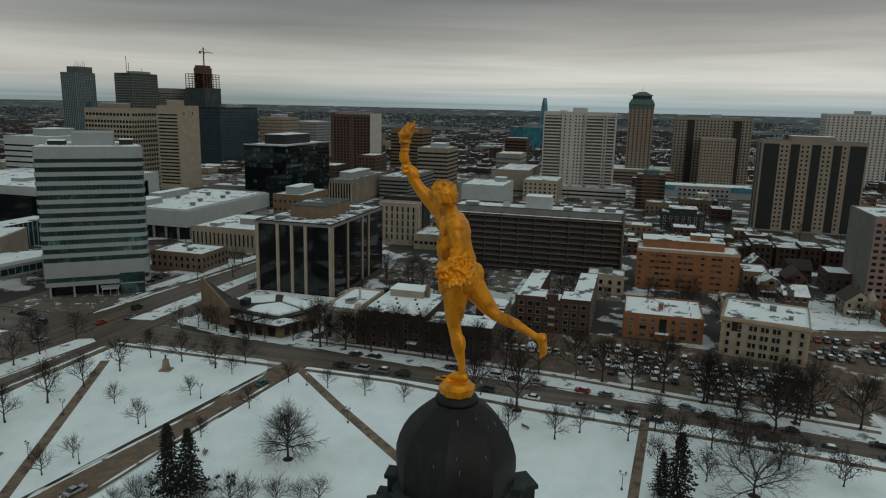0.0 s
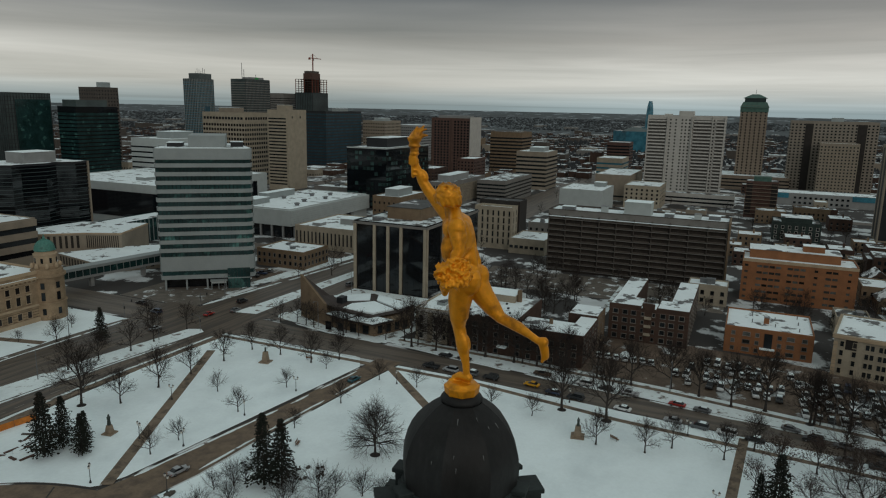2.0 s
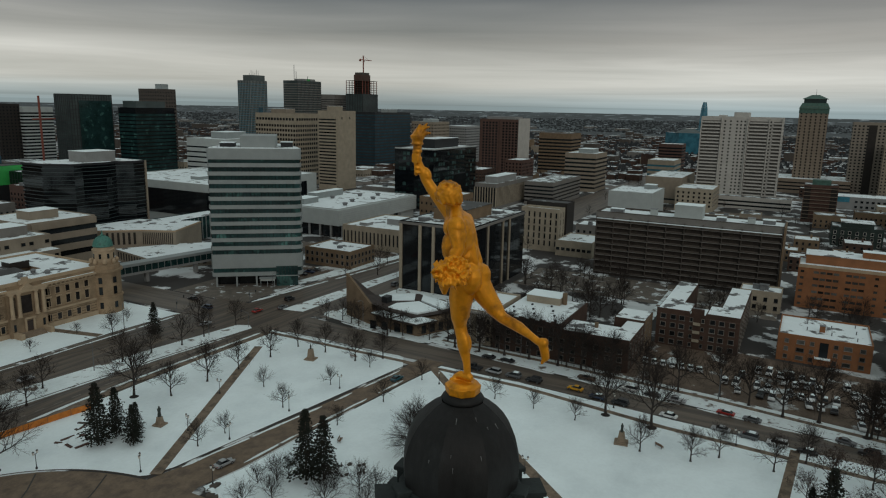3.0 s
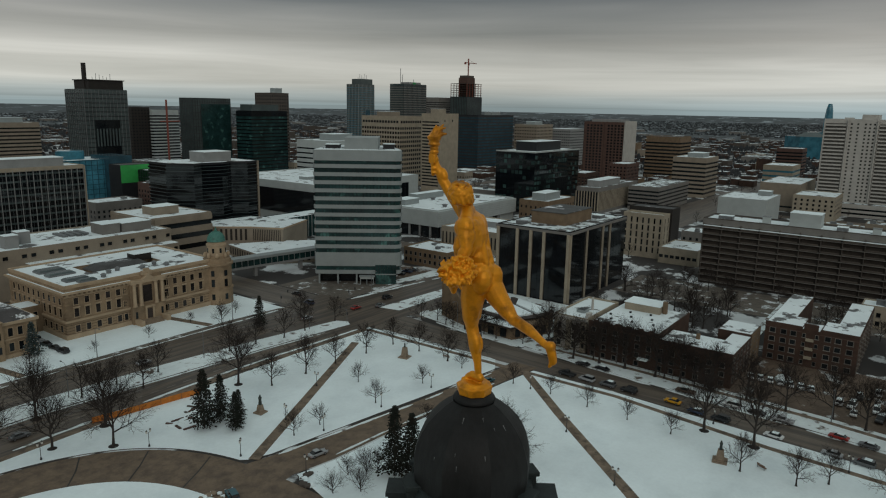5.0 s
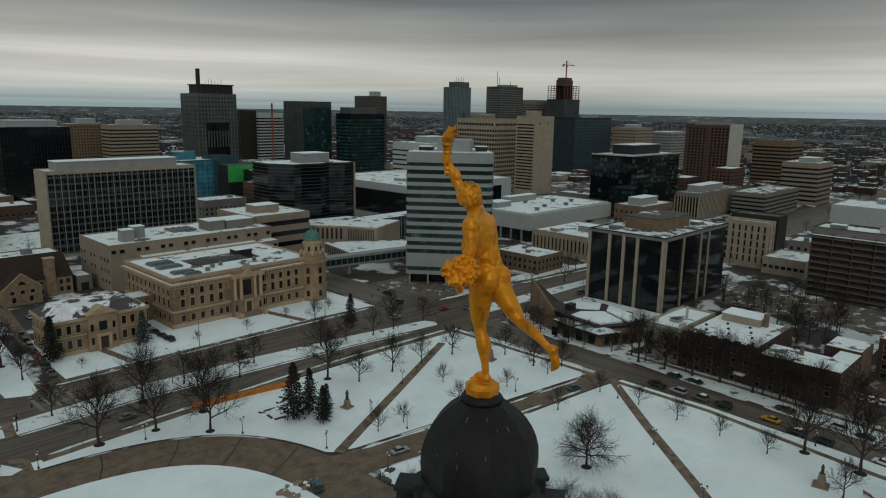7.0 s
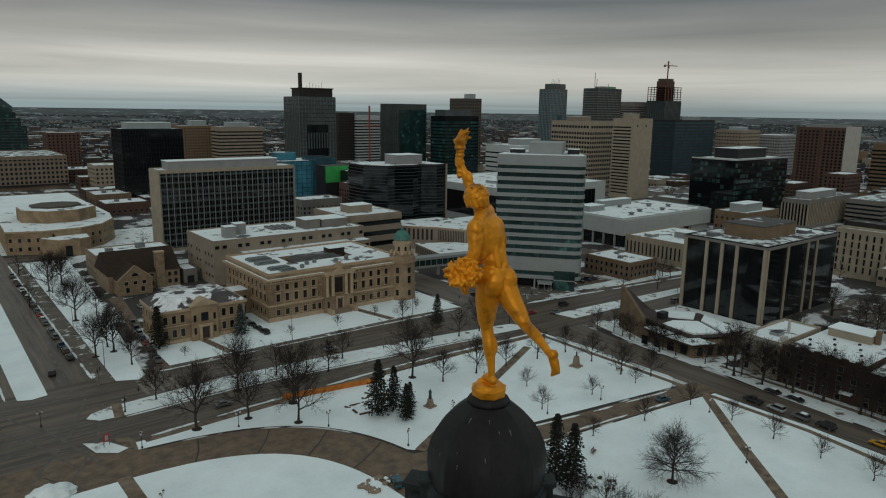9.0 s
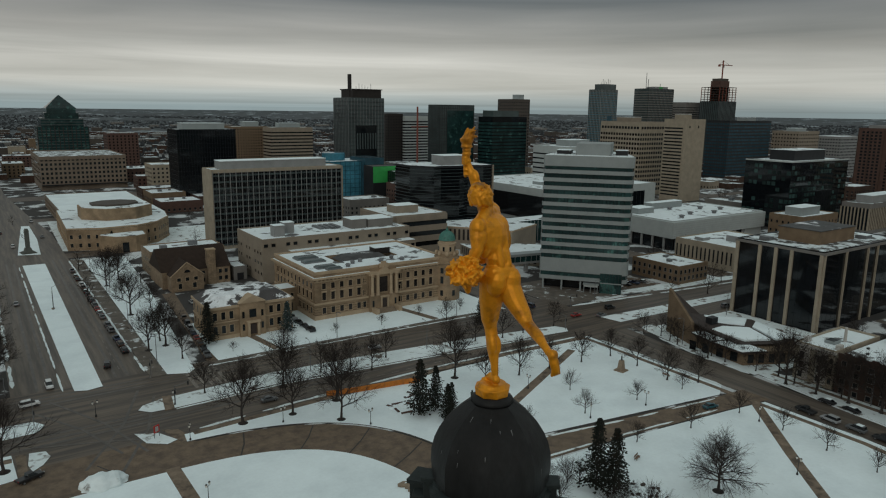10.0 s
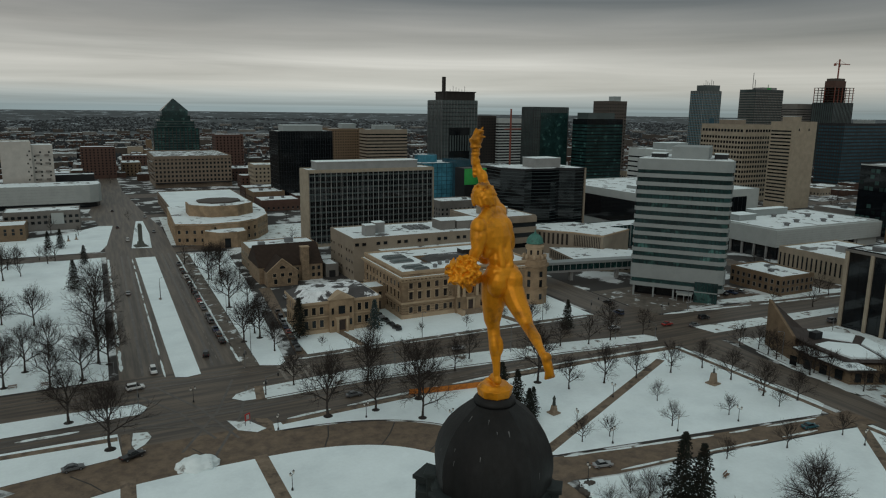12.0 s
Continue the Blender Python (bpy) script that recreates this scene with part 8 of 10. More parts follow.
        for f in "SW":
            windows(s, f, w, dd, max(3, int((w if f == "S" else dd) / 3.6)), max(1, int((hh - 1.5) / 3.3)), 1.4, 1.7, 1.3, 3.3, frame_mat=FRAME, joined=True)
        roof_units(s, [(w * 0.3, dd * 0.4, hh, 3, 2.5, 1.6), (w * 0.65, dd * 0.6, hh, 2, 2, 1.1)], STEEL)
    gridded("cream_small_block", "cream stone block with snow on the roof", 128, 660, 34, 30, 24, CREAM, 9, 5, 1.6, 1.8)
    gridded("red_brick_shop", "four-storey red brick shop block", 168, 676, 26, 34, 18, MAROON, 8, 4, 1.6, 1.8)
    gridded("gothic_block", "brown brick block with gabled top", 130, 900, 34, 30, 44, MAROON, 8, 11, 1.5, 1.8)


theatre()


# ---- the low quarter between the apartment slab and the white tower ----
def low_quarter():
    e = building("stepped_brown_tower", "brown brick tower with pale balcony ledges and green roof house", 556, -24, 20, 22, 27, MAROON, ROOF_PATCHY, 0.5, category="apartment tower")
    pieces("ledge", [on_face("W", 20, 22, 0, 22, 3 + i * 2.7, 3.35 + i * 2.7, 0, 1.1) for i in range(9)], CAPPED_WALL, e)
    pieces("dark_bay", [on_face("W", 20, 22, u, u + 4.0, 2, 26, 0, 0.1) for u in (0.6, 17.4)], BRONZE_BAND, e)
    boxes("roof_house", [(5, 5, 27, 15, 17, 30.5)], GREEN_METAL, e)
    t = building("teal_roofed_block", "low grey office with teal bands and a snowy roof", 655, -104, 30, 84, 10, GREY_CONC, ROOF_SNOW, 0.5)
    pieces("teal_band", [on_face("W", 30, 84, u, u + a, 6.0, 10.2, 0, 0.3) for u, a in ((0, 16), (64, 20))], GLASS_TEAL, t)
    windows(t, "W", 30, 84, 11, 2, 2.0, 1.8, 1.6, 4.2, 21, 4.0, frame_mat=GREY_CONC)
    g = building("dark_green_mansion", "dark green brick mansion with a patchy snow roof", 462, -47, 22, 27, 11, DARK_GREEN_WALL, ROOF_PATCHY, 0.7, category="house")
    windows(g, "W", 22, 27, 7, 3, 1.3, 1.7, 1.2, 3.2, frame_mat=WHITE_CONC)
    boxes("attic", [(4, 5, 11, 18, 22, 14)], DARK_GREEN_WALL, g)
    boxes("attic_roof", [(3.6, 4.6, 14, 18.4, 22.4, 14.3)], ROOF_SNOW, g)
    for x, y, w, d, h in ((372, 5, 16, 11, 6.5), (370, -12, 14, 12, 7), (395, -4, 12, 14, 6), (392, -30, 14, 10, 7), (372, -38, 13, 15, 6.5), (400, -58, 16, 12, 7.5), (380, -66, 12, 13, 6.5), (418, -80, 15, 14, 7), (440, -74, 12, 12, 6), (430, -40, 16, 14, 7), (428, -14, 15, 13, 7), (452, 4, 14, 16, 7), (500, -44, 18, 14, 8), (530, -30, 16, 20, 9), (520, -70, 20, 14, 8), (560, -60, 16, 24, 9)):
        k = (x * 7 + y * 3) % 3
        word, wall = (("brown brick", MAROON), ("dark red brick", BROWN_BRICK), ("tan brick", TAN_BRICK))[k]
        b = building("low_house_block", f"small {word} house with a snow-covered roof", x, y, w, d, h, wall, (ROOF_SNOW, ROOF_SNOW, ROOF_PATCHY)[(x + y) % 3], 0.4, 0, "house", group="low house blocks")
        windows(b, "W", w, d, max(3, int(d / 3)), 2, 1.1, 1.5, 1.2, 3.0, frame_mat=FRAME, joined=True)
        if k:
            boxes("chimney", [(w * 0.6, d * 0.3, h, w * 0.6 + 1.0, d * 0.3 + 1.0, h + 2.2)], wall, b)


DARK_GREEN_WALL = material("dark_green_painted_brick", (0.024, 0.036, 0.032), 0.85, 0.25, 0.4, 4, 0.1, gloss=0.3)
low_quarter()


# ---- filler blocks: the plain low city between and behind ----
FOOTPRINTS = []


def filler_city():
    rnd = random.Random(21)
    taken = FOOTPRINTS
    for o in list(bpy.data.objects):
        if o.parent is None and o.type == "EMPTY":
            pts = [(o.matrix_basis @ c.matrix_local @ Vector(q)) for c in o.children if c.type == "MESH" for q in c.bound_box]
            if pts:
                taken.append((min(p.x for p in pts), min(p.y for p in pts), max(p.x for p in pts), max(p.y for p in pts)))
    lanes = [(-900, 150, 900, 200), (-6, 190, 29, 1600), (160, -250, 190, 1300), (-500, 515, 1300, 538), (-900, 635, 1600, 672), (28, 382, 900, 400), (-400, 382, 0, 400), (282, 180, 299, 640), (404, 180, 420, 640), (297, 220, 900, 234), (556, -300, 578, 640), (686, -300, 712, 640), (170, -70, 226, 60), (176, -98, 262, -58), (150, -300, 182, 100), (-500, -300, 186, 470), (186, 150, 240, 240), (186, -132, 700, -80)]
    walls = [(TAN_BRICK, "tan brick"), (MAROON, "brown brick"), (BROWN_BRICK, "dark red brick"), (CONCRETE, "grey concrete"), (BEIGE, "beige stone"), (CREAM, "cream stone"), (GREY_CONC, "grey precast"), (ORANGE_BRICK, "orange brick")]
    made, tries = 0, 0
    while made < 150 and tries < 5000:
        tries += 1
        far = made > 95
        x = rnd.uniform(190, 760) if not far else rnd.uniform(-350, 1300)
        y = rnd.uniform(-330, 640) if not far else rnd.uniform(-600, 1400)
        if math.hypot(x, y) > 1500:
            continue
        w, d = rnd.uniform(14, 34), rnd.uniform(14, 34)
        h = rnd.choice([6, 7, 8, 9, 10, 11, 12, 14, 16, 18]) if rnd.random() < 0.86 else rnd.uniform(20, 32)
        a = (x - 3, y - 3, x + w + 3, y + d + 3)
        if any(a[0] < q[2] and a[2] > q[0] and a[1] < q[3] and a[3] > q[1] for q in taken + lanes):
            continue
        # keep the sight lines to the larger blocks open
        if math.hypot(x, y) < 420 and h > 12:
            h = 9
        if x < 740 and y < 225:
            w, d, h = w * 0.62, d * 0.62, min(h, rnd.choice([6, 7, 8, 9]))
        taken.append(a)
        wall, word = rnd.choice(walls)
        rows = max(1, int((h - 1.5) / 3.2))
        kind = "low" if h < 13 else "mid-rise"
        roof = rnd.choice([ROOF_SNOW, ROOF_SNOW, ROOF_PATCHY])
        plant = [(rnd.uniform(2, w - 5), rnd.uniform(2, d - 5), h, rnd.uniform(1.5, 3.5), rnd.uniform(1.5, 3.5), rnd.uniform(0.8, 2.2)) for i in range(rnd.randint(0, 3))]
        made += 1
        # yards behind the brick row and beside the slab stay open
        if 222 < x < 316 and 38 < y < 114:
            continue
        e = building("city_block", f"{kind} {word} building with snow on its flat roof", x, y, w, d, h, wall, roof, 0.5, group="city blocks")
        for f in ("SW" if y > -20 else "WN") if math.hypot(x, y) < 900 else "":
            windows(e, f, w, d, max(2, int((w if f in "SN" else d) / 3.4)), rows, 1.4, 1.6, 1.2, 3.2, frame_mat=FRAME, joined=True)
        roof_units(e, plant, STEEL)


filler_city()


def distant_suburbs():
    """Thousands of small houses, sheds and tree clumps out to the horizon, as far stuff."""
    rnd = np.random.RandomState(5)

    def scatter(name, n, r0, r1, size, height, mat, cap=None, low=0.0):
        v, f, ids = [], [], []
        for i in range(n):
            r = math.sqrt(rnd.uniform(r0 * r0, r1 * r1))
            a = math.radians(rnd.uniform(-40, 115))
            x, y = r * math.cos(a), r * math.sin(a)
            if low and noise.noise((x * 0.0022, y * 0.0022, low)) < -0.05:
                continue
            z = 0 if r < 2400 else 52.0 * ((r - 2400) / 2460) ** 1.7
            k, q = len(v), rnd.uniform(0.6, 1.5)
            w, d, h = size * q, size * rnd.uniform(0.6, 1.3), height * rnd.uniform(0.6, 1.3)
            v += box_verts((x - w / 2, y - d / 2, z - 2, x + w / 2, y + d / 2, z + h))
            f += [tuple(k + j for j in s) for s in BOX_F]
            ids += [0, 1 if cap else 0, 0, 0, 0, 0]
        me = bpy.data.meshes.new(name)
        me.from_pydata(v, [], f)
        me.polygons.foreach_set("material_index", ids)
        return tagged(mesh_part(name, me, [mat, cap or mat]), kind="stuff")

    tagged(scatter("distant_houses", 2600, 760, 2100, 12, 6, BROWN_BRICK, ROOF_PATCHY), "small brown houses with snowy roofs", "houses")
    tagged(scatter("distant_halls", 260, 900, 3000, 36, 7, CONCRETE, ROOF_PATCHY), "pale halls with snowy roofs", "buildings")
    tagged(scatter("distant_grey_blocks", 180, 850, 2400, 22, 12, SLAB_BROWN, ROOF_PATCHY), "grey blocks with snowy roofs", "buildings")
    # woods: many small leafless clumps
    v, f = [], []
    for i in range(42000):
        r = math.sqrt(rnd.uniform(900 ** 2, 3900 ** 2)) if i % 3 else rnd.uniform(900, 2600)
        a = math.radians(rnd.uniform(-40, 115))
        x, y = r * math.cos(a), r * math.sin(a)
        if noise.noise((x * 0.0016, y * 0.0016, 3.0)) < -0.22:
            continue
        z = 0 if r < 2400 else 52.0 * ((r - 2400) / 2460) ** 1.7
        s, h, k = rnd.uniform(2.0, 4.6) * (0.6 + r / 2200), rnd.uniform(4.0, 8.5) * (1.0 if r < 2600 else 0.7), len(v)
        for j in range(5):
            t = 2 * math.pi * j / 5 + rnd.uniform(-0.4, 0.4)
            v.append((x + s * math.cos(t) * rnd.uniform(0.6, 1.1), y + s * math.sin(t) * rnd.uniform(0.6, 1.1), z + h * rnd.uniform(0.0, 0.55) - 1))
        v.append((x + rnd.uniform(-1, 1), y + rnd.uniform(-1, 1), z + h))
        f += [(k + j, k + (j + 1) % 5, k + 5) for j in range(5)]
    me = bpy.data.meshes.new("distant_woods")
    me.from_pydata(v, [], f)
    tagged(mesh_part("distant_woods", me, FAR_TREE_HAZED), "dark leafless woods out to the horizon, tinted blue for haze", "woods", kind="stuff")


distant_suburbs()


# ---- trees ----
def branching(seed, height, kids, clear, leader, reach, low, high, finest=0.034, leaves=0, twigs=4, rise=1.0):
    """A bare broadleaf: the trunk with its limbs, and the crown of finer twigs, as two meshes.
    clear: where the limbs begin; leader: how far the trunk goes up; reach: limb length; low, high: tilt of the lowest and highest limbs."""
    rnd = random.Random(seed)
    thick, fine = bmesh.new(), ([], [])

    def stick(p, q, r0, r1):
        v, f = fine
        axis = (q - p).normalized()
        side = axis.orthogonal().normalized()
        other = axis.cross(side)
        k = len(v)
        for c, r in ((p, r0), (q, r1)):
            for i in range(3):
                a = 2 * math.pi * i / 3
                v.append(tuple(c + (side * math.cos(a) + other * math.sin(a)) * r))
        f += [(k, k + 1, k + 4, k + 3), (k + 1, k + 2, k + 5, k + 4), (k + 2, k, k + 3, k + 5)]

    def twig(p, way, length):
        v, f = fine
        k = len(v)
        o = way.orthogonal().normalized()
        o = (Matrix.Rotation(rnd.uniform(0, 6.28), 3, way) @ o) * finest * 0.45
        v += [tuple(p - o), tuple(p + o), tuple(p + way * length)]
        f.append((k, k + 1, k + 2))

    def flat_stick(p, q, r0, r1):
        v, f = fine
        o = ((q - p).cross(Vector((rnd.uniform(-1, 1), rnd.uniform(-1, 1), rnd.uniform(-1, 1))))).normalized()
        k = len(v)
        v += [tuple(p - o * r0), tuple(p + o * r0), tuple(q + o * r1), tuple(q - o * r1)]
        f.append((k, k + 1, k + 2, k + 3))

    def leaf(p):
        v, f = fine
        k, s = len(v), rnd.uniform(0.10, 0.24)
        a, b = Vector((rnd.uniform(-1, 1), rnd.uniform(-1, 1), rnd.uniform(-1, 1))) * s, Vector((rnd.uniform(-1, 1), rnd.uniform(-1, 1), rnd.uniform(-1, 1))) * s
        v += [tuple(p - a), tuple(p + b), tuple(p + a), tuple(p - b)]
        f.append((k, k + 1, k + 2, k + 3))

    def grow(p, way, length, r, level):
        parts = 3 if level == 1 else 2 if level < len(kids) else 1
        pts, d = [p], way
        for i in range(parts):
            d = (d + Vector((rnd.uniform(-1, 1), rnd.uniform(-1, 1), rnd.uniform(-0.55, 0.55) + 0.2 * rise)) * 0.20).normalized()
            pts.append(pts[-1] + d * length / parts)
        for i in range(parts):
            a, b = r * (1 - 0.5 * i / parts), r * (1 - 0.5 * (i + 1) / parts)
            if level == 1:
                tube(thick, pts[i], pts[i + 1], max(a, finest), max(b, finest), 5, False)
            elif level < len(kids):
                stick(pts[i], pts[i + 1], max(a, finest), max(b, finest * 0.8))
            else:
                flat_stick(pts[i], pts[i + 1], max(a, finest), max(b, finest * 0.6))
        if level >= len(kids):
            for i in range(twigs):
                s = rnd.uniform(0.1, 1.0)
                way2 = (d + Vector((rnd.uniform(-1, 1), rnd.uniform(-1, 1), rnd.uniform(-0.7, 1.0))) * 0.85).normalized()
                twig(pts[0].lerp(pts[-1], s), way2, rnd.uniform(0.40, 0.95) * (0.5 + 0.045 * height))
            for i in range(leaves):
                leaf(pts[-1] + Vector((rnd.uniform(-1, 1), rnd.uniform(-1, 1), rnd.uniform(-1, 1))) * 0.7)
            return
        n = kids[level]
        for i in range(n):
            s = (0.22 + 0.78 * (i + 1) / n) * parts
            k = min(int(s), parts - 1)
            at = pts[k].lerp(pts[k + 1], s - k)
            axis = (pts[k + 1] - pts[k]).normalized()
            o = Matrix.Rotation(2 * math.pi * (i * 0.382) + rnd.uniform(-0.7, 0.7), 3, axis) @ axis.orthogonal().normalized()
            tilt = rnd.uniform(0.45, 0.95) if i < n - 1 else rnd.uniform(0.05, 0.3)
            grow(at, (axis * math.cos(tilt) + o * math.sin(tilt) + Vector((0, 0, 0.12 * rise))).normalized(), length * rnd.uniform(0.48, 0.72), r * 0.5, level + 1)

    r0 = height * 0.023
    pts = [Vector((0, 0, -0.25))]
    for i in range(4):
        pts.append(Vector((rnd.uniform(-1, 1) * 0.015 * height, rnd.uniform(-1, 1) * 0.015 * height, height * leader * (i + 1) / 4)))
    for i in range(4):
        tube(thick, pts[i], pts[i + 1], r0 * (1 - 0.16 * i) * (1.25 if i == 0 else 1), r0 * (1 - 0.16 * (i + 1)), 8, False)
    for k in range(6):
        t = 2 * math.pi * k / 6
        tube(thick, (r0 * 2.0 * math.cos(t), r0 * 2.0 * math.sin(t), -0.25), (0, 0, height * 0.05), r0 * 0.4, r0 * 0.6, 4, False)
    n = kids[0]
    for i in range(n):
        s = clear + (1 - clear) * (i + 0.5) / n
        u = s * 4
        k = min(int(u), 3)
        at = pts[k].lerp(pts[k + 1], u - k)
        t = (i + 0.5) / n
        tilt = low + (high - low) * t + rnd.uniform(-0.12, 0.12)
        a = 2 * math.pi * i * 0.382 + rnd.uniform(-0.3, 0.3)
        way = Vector((math.sin(tilt) * math.cos(a), math.sin(tilt) * math.sin(a), math.cos(tilt)))
        grow(at, way, height * reach * rnd.uniform(0.85, 1.1) * (1.0 - 0.35 * t), r0 * (0.62 - 0.2 * t), 1)
    a = bpy.data.meshes.new("trunk")
    thick.to_mesh(a)
    thick.free()
    b = bpy.data.meshes.new("crown")
    b.from_pydata(fine[0], [], fine[1])
    a.materials.append(BARK)
    b.materials.append(BROWN_LEAF if leaves else TWIG)
    top = max(v.co.z for v in b.vertices)
    for me in (a, b):
        me.transform(Matrix.Scale(height / top, 4))
    return a, b


def tree_at(meshes, x, y, z, scale, turn, label, group, pit=False):
    e = empty("tree", x, y, z, turn, label, "tree", group)
    e.scale = (scale, scale, scale)
    for n, me in zip(("trunk", "crown"), meshes):
        ob = new(n, me)
        ob.parent = e
    if pit:
        if "pit" not in SHARED:
            bm = bmesh.new()
            lathe(bm, [(1.25, -0.1), (1.2, 0.03), (0.7, 0.07), (0.1, 0.1)], 11)
            SHARED["pit"] = bpy.data.meshes.new("soil_ring")
            bm.to_mesh(SHARED["pit"])
            bm.free()
            SHARED["pit"].materials.append(SOIL)
        new("soil_ring", SHARED["pit"]).parent = e
    return e


OAK = [branching(s, 15.5, (20, 7, 5, 4), 0.26, 0.66, 0.40, 1.60, 0.25, 0.018, 0, 6, 0.1) for s in (3,)]
WIDE = [branching(s, 15, (12, 6, 5, 4), 0.24, 0.46, 0.62, 1.45, 0.5, 0.026, 0, 7, 0.0) for s in (4,)]
ELM = [branching(s, 18, (9, 6, 5, 4), 0.32, 0.66, 0.42, 1.0, 0.2, 0.030, 0, 7, 0.7) for s in (5, 8, 14)]
YOUNG = [branching(s, 7.5, (11, 6, 4), 0.30, 0.62, 0.46, 1.1, 0.3, 0.018, 0, 8) for s in (2, 6, 9)]
STREET = [branching(s, 11.5, (9, 6, 4, 3), 0.26, 0.70, 0.40, 1.0, 0.2, 0.026, 0, 6, 0.7) for s in (21, 24, 27)]
GROVE = [branching(s, 11.5, (8, 6, 4), 0.22, 0.70, 0.42, 1.0, 0.2, 0.045, 0, 10, 0.7) for s in (51, 53)]
THICKET = [branching(s, 7.0, (12, 6, 5), 0.08, 0.40, 0.70, 1.1, 0.2, 0.020, 0, 8, 0.6) for s in (61, 63)]
BROWN = branching(31, 10, (9, 5, 4), 0.22, 0.6, 0.5, 1.1, 0.3, 0.03, 9, 4)
FAR = [branching(s, 10, (6, 5), 0.26, 0.6, 0.46, 1.1, 0.3, 0.06, 0, 9) for s in (41, 43)]
rnd = random.Random(12)
BIG_SPOTS = [(103.4, 146.7), (41.7, 150.4), (54.1, 148.8), (63.2, 139.3), (67.3, 150.7), (58.8, 167.4), (-7.6, 213.9), (-14.7, 202.8), (-22.7, 200.1), (-34.3, 205.5), (-17.6, 173.8), (-8.7, 154.4), (-30.0, 217.0), (156.5, 34.4), (155.1, 22.5), (176.2, -24.7), (170.5, -46.3), (161.9, -40.1), (36.3, 262.7), (33.5, 218.3), (39.2, 220.3), (35.9, 313.8), (42.4, 323.2)]
MID_SPOTS = [(108.8, 138.9), (120.8, 138.2), (132.2, 137.4), (144.6, 136.2), (156.5, 135.1), (156.8, 124.4), (155.4, 112.0), (161.3, 105.7), (158.8, 182.1), (133.8, 195.5), (86.1, 165.6), (141.2, 22.3), (142.2, 11.2), (146.8, -5.6), (154.4, -11.8), (147.3, 5.8), (162.1, -31.1), (-44.3, 376.7), (-31.6, 378.1)]
SMALL_SPOTS = [(153.2, 105.1), (125.9, 122.0), (118.2, 108.6), (100.1, 110.7), (92.3, 111.3), (136.5, 107.1), (117.0, 90.4), (134.3, 88.1), (152.7, 86.8), (152.7, 74.9), (151.3, 63.3), (150.6, 51.9), (149.5, 40.4)]
for i, (x, y) in enumerate(BIG_SPOTS):
    tree_at(ELM[i % 3], x, y, H, rnd.uniform(0.88, 1.12), rnd.uniform(0, 360), "tall bare elm with a dark spreading crown", "bare elms", True)
for i, (x, y) in enumerate(MID_SPOTS):
    tree_at(STREET[i % 3], x, y, H, rnd.uniform(0.85, 1.15), rnd.uniform(0, 360), "bare street tree with upright branches", "bare street trees")
for i, (x, y) in enumerate(SMALL_SPOTS):
    tree_at(YOUNG[i % 3], x, y, H, rnd.uniform(0.8, 1.1), rnd.uniform(0, 360), "small bare park tree standing in snow", "young park trees")
tree_at(OAK[0], 114.0, 66.3, H, 1.0, 40, "large round bare oak alone in the snowy park", "", True)
tree_at(WIDE[0], 130.0, -31.0, H, 1.0, 150, "broad bare oak with a wide low crown", "", True)
for i, (x, y, sc) in enumerate(((87, 88.5, 0.75), (90, 86, 0.95), (92, 84.5, 0.9), (93, 73.5, 0.9), (95.5, 69, 1.05), (96.5, 65.6, 0.85), (98.2, 60.3, 0.95), (99.6, 56, 0.8), (101.8, 53, 0.85), (84, 82, 0.9), (88, 72, 1.0), (90, 64, 0.9), (80, 86, 0.8))):
    tree_at(THICKET[i % 2], x, y, H, sc, i * 67, "low bare thicket tree with fine grey-brown twigs", "thicket trees")
for x, y, sc in ((143, -38, 0.95), (148, -44, 0.7), (176.5, -27, 0.85), (169, -47, 0.9), (137, -12, 0.7), (133, -22, 0.75), (165, -33, 0.5), (140, -50, 0.9), (146.5, -16.5, 0.95), (149, -24.5, 1.0), (145, -30, 0.8), (152, -33, 0.85)):
    tree_at(BROWN, x, y, H, sc, x * 11, "oak with withered brown leaves still on", "brown-leaved oaks")
# rows along the avenues and round the apartment blocks
for x in range(40, 162, 11):
    if not 100 < x < 110:
        tree_at((GROVE if x % 2 else STREET)[x % 2], x + rnd.uniform(-2, 2), 173 + rnd.uniform(-1.5, 1.5) - max(0, x - 60) * 0.06, H, rnd.uniform(0.7, 1.1), rnd.uniform(0, 360), "bare street tree on the snowy median", "bare street trees")
for y in range(-60, 96, 9):
    x = 183.5 + (0 if y > 12 else (y - 12) * 0.15)
    tree_at(ELM[y % 3], x + rnd.uniform(-2, 1), y + rnd.uniform(-2, 2), 0.1, rnd.uniform(0.8, 1.08), rnd.uniform(0, 360), "bare boulevard elm beside parked cars", "bare elms")
for i in range(34):
    x, y = rnd.uniform(225, 305), rnd.uniform(44, 105)
    tree_at(GROVE[i % 2], x, y, 0, rnd.uniform(0.7, 1.15), rnd.uniform(0, 360), "bare street tree between apartment blocks", "bare street trees")
for i in range(26):
    x, y = rnd.uniform(252, 296), rnd.uniform(-66, 44)
    tree_at(GROVE[i % 2], x, y, 0, rnd.uniform(0.6, 1.0), rnd.uniform(0, 360), "bare street tree between apartment blocks", "bare street trees")
for i in range(10):
    tree_at(GROVE[i % 2], 184.5 + (i % 3) * 1.4, 103 + i * 4.6 + rnd.uniform(-1, 1), 0.1, rnd.uniform(0.6, 0.9), rnd.uniform(0, 360), "bare street tree beside the church", "bare street trees")
for i in range(9):
    tree_at(ELM[i % 3], -rnd.uniform(10, 60), rnd.uniform(215, 375), H, rnd.uniform(0.75, 1.05), rnd.uniform(0, 360), "tall bare elm in the snowy park", "bare elms")
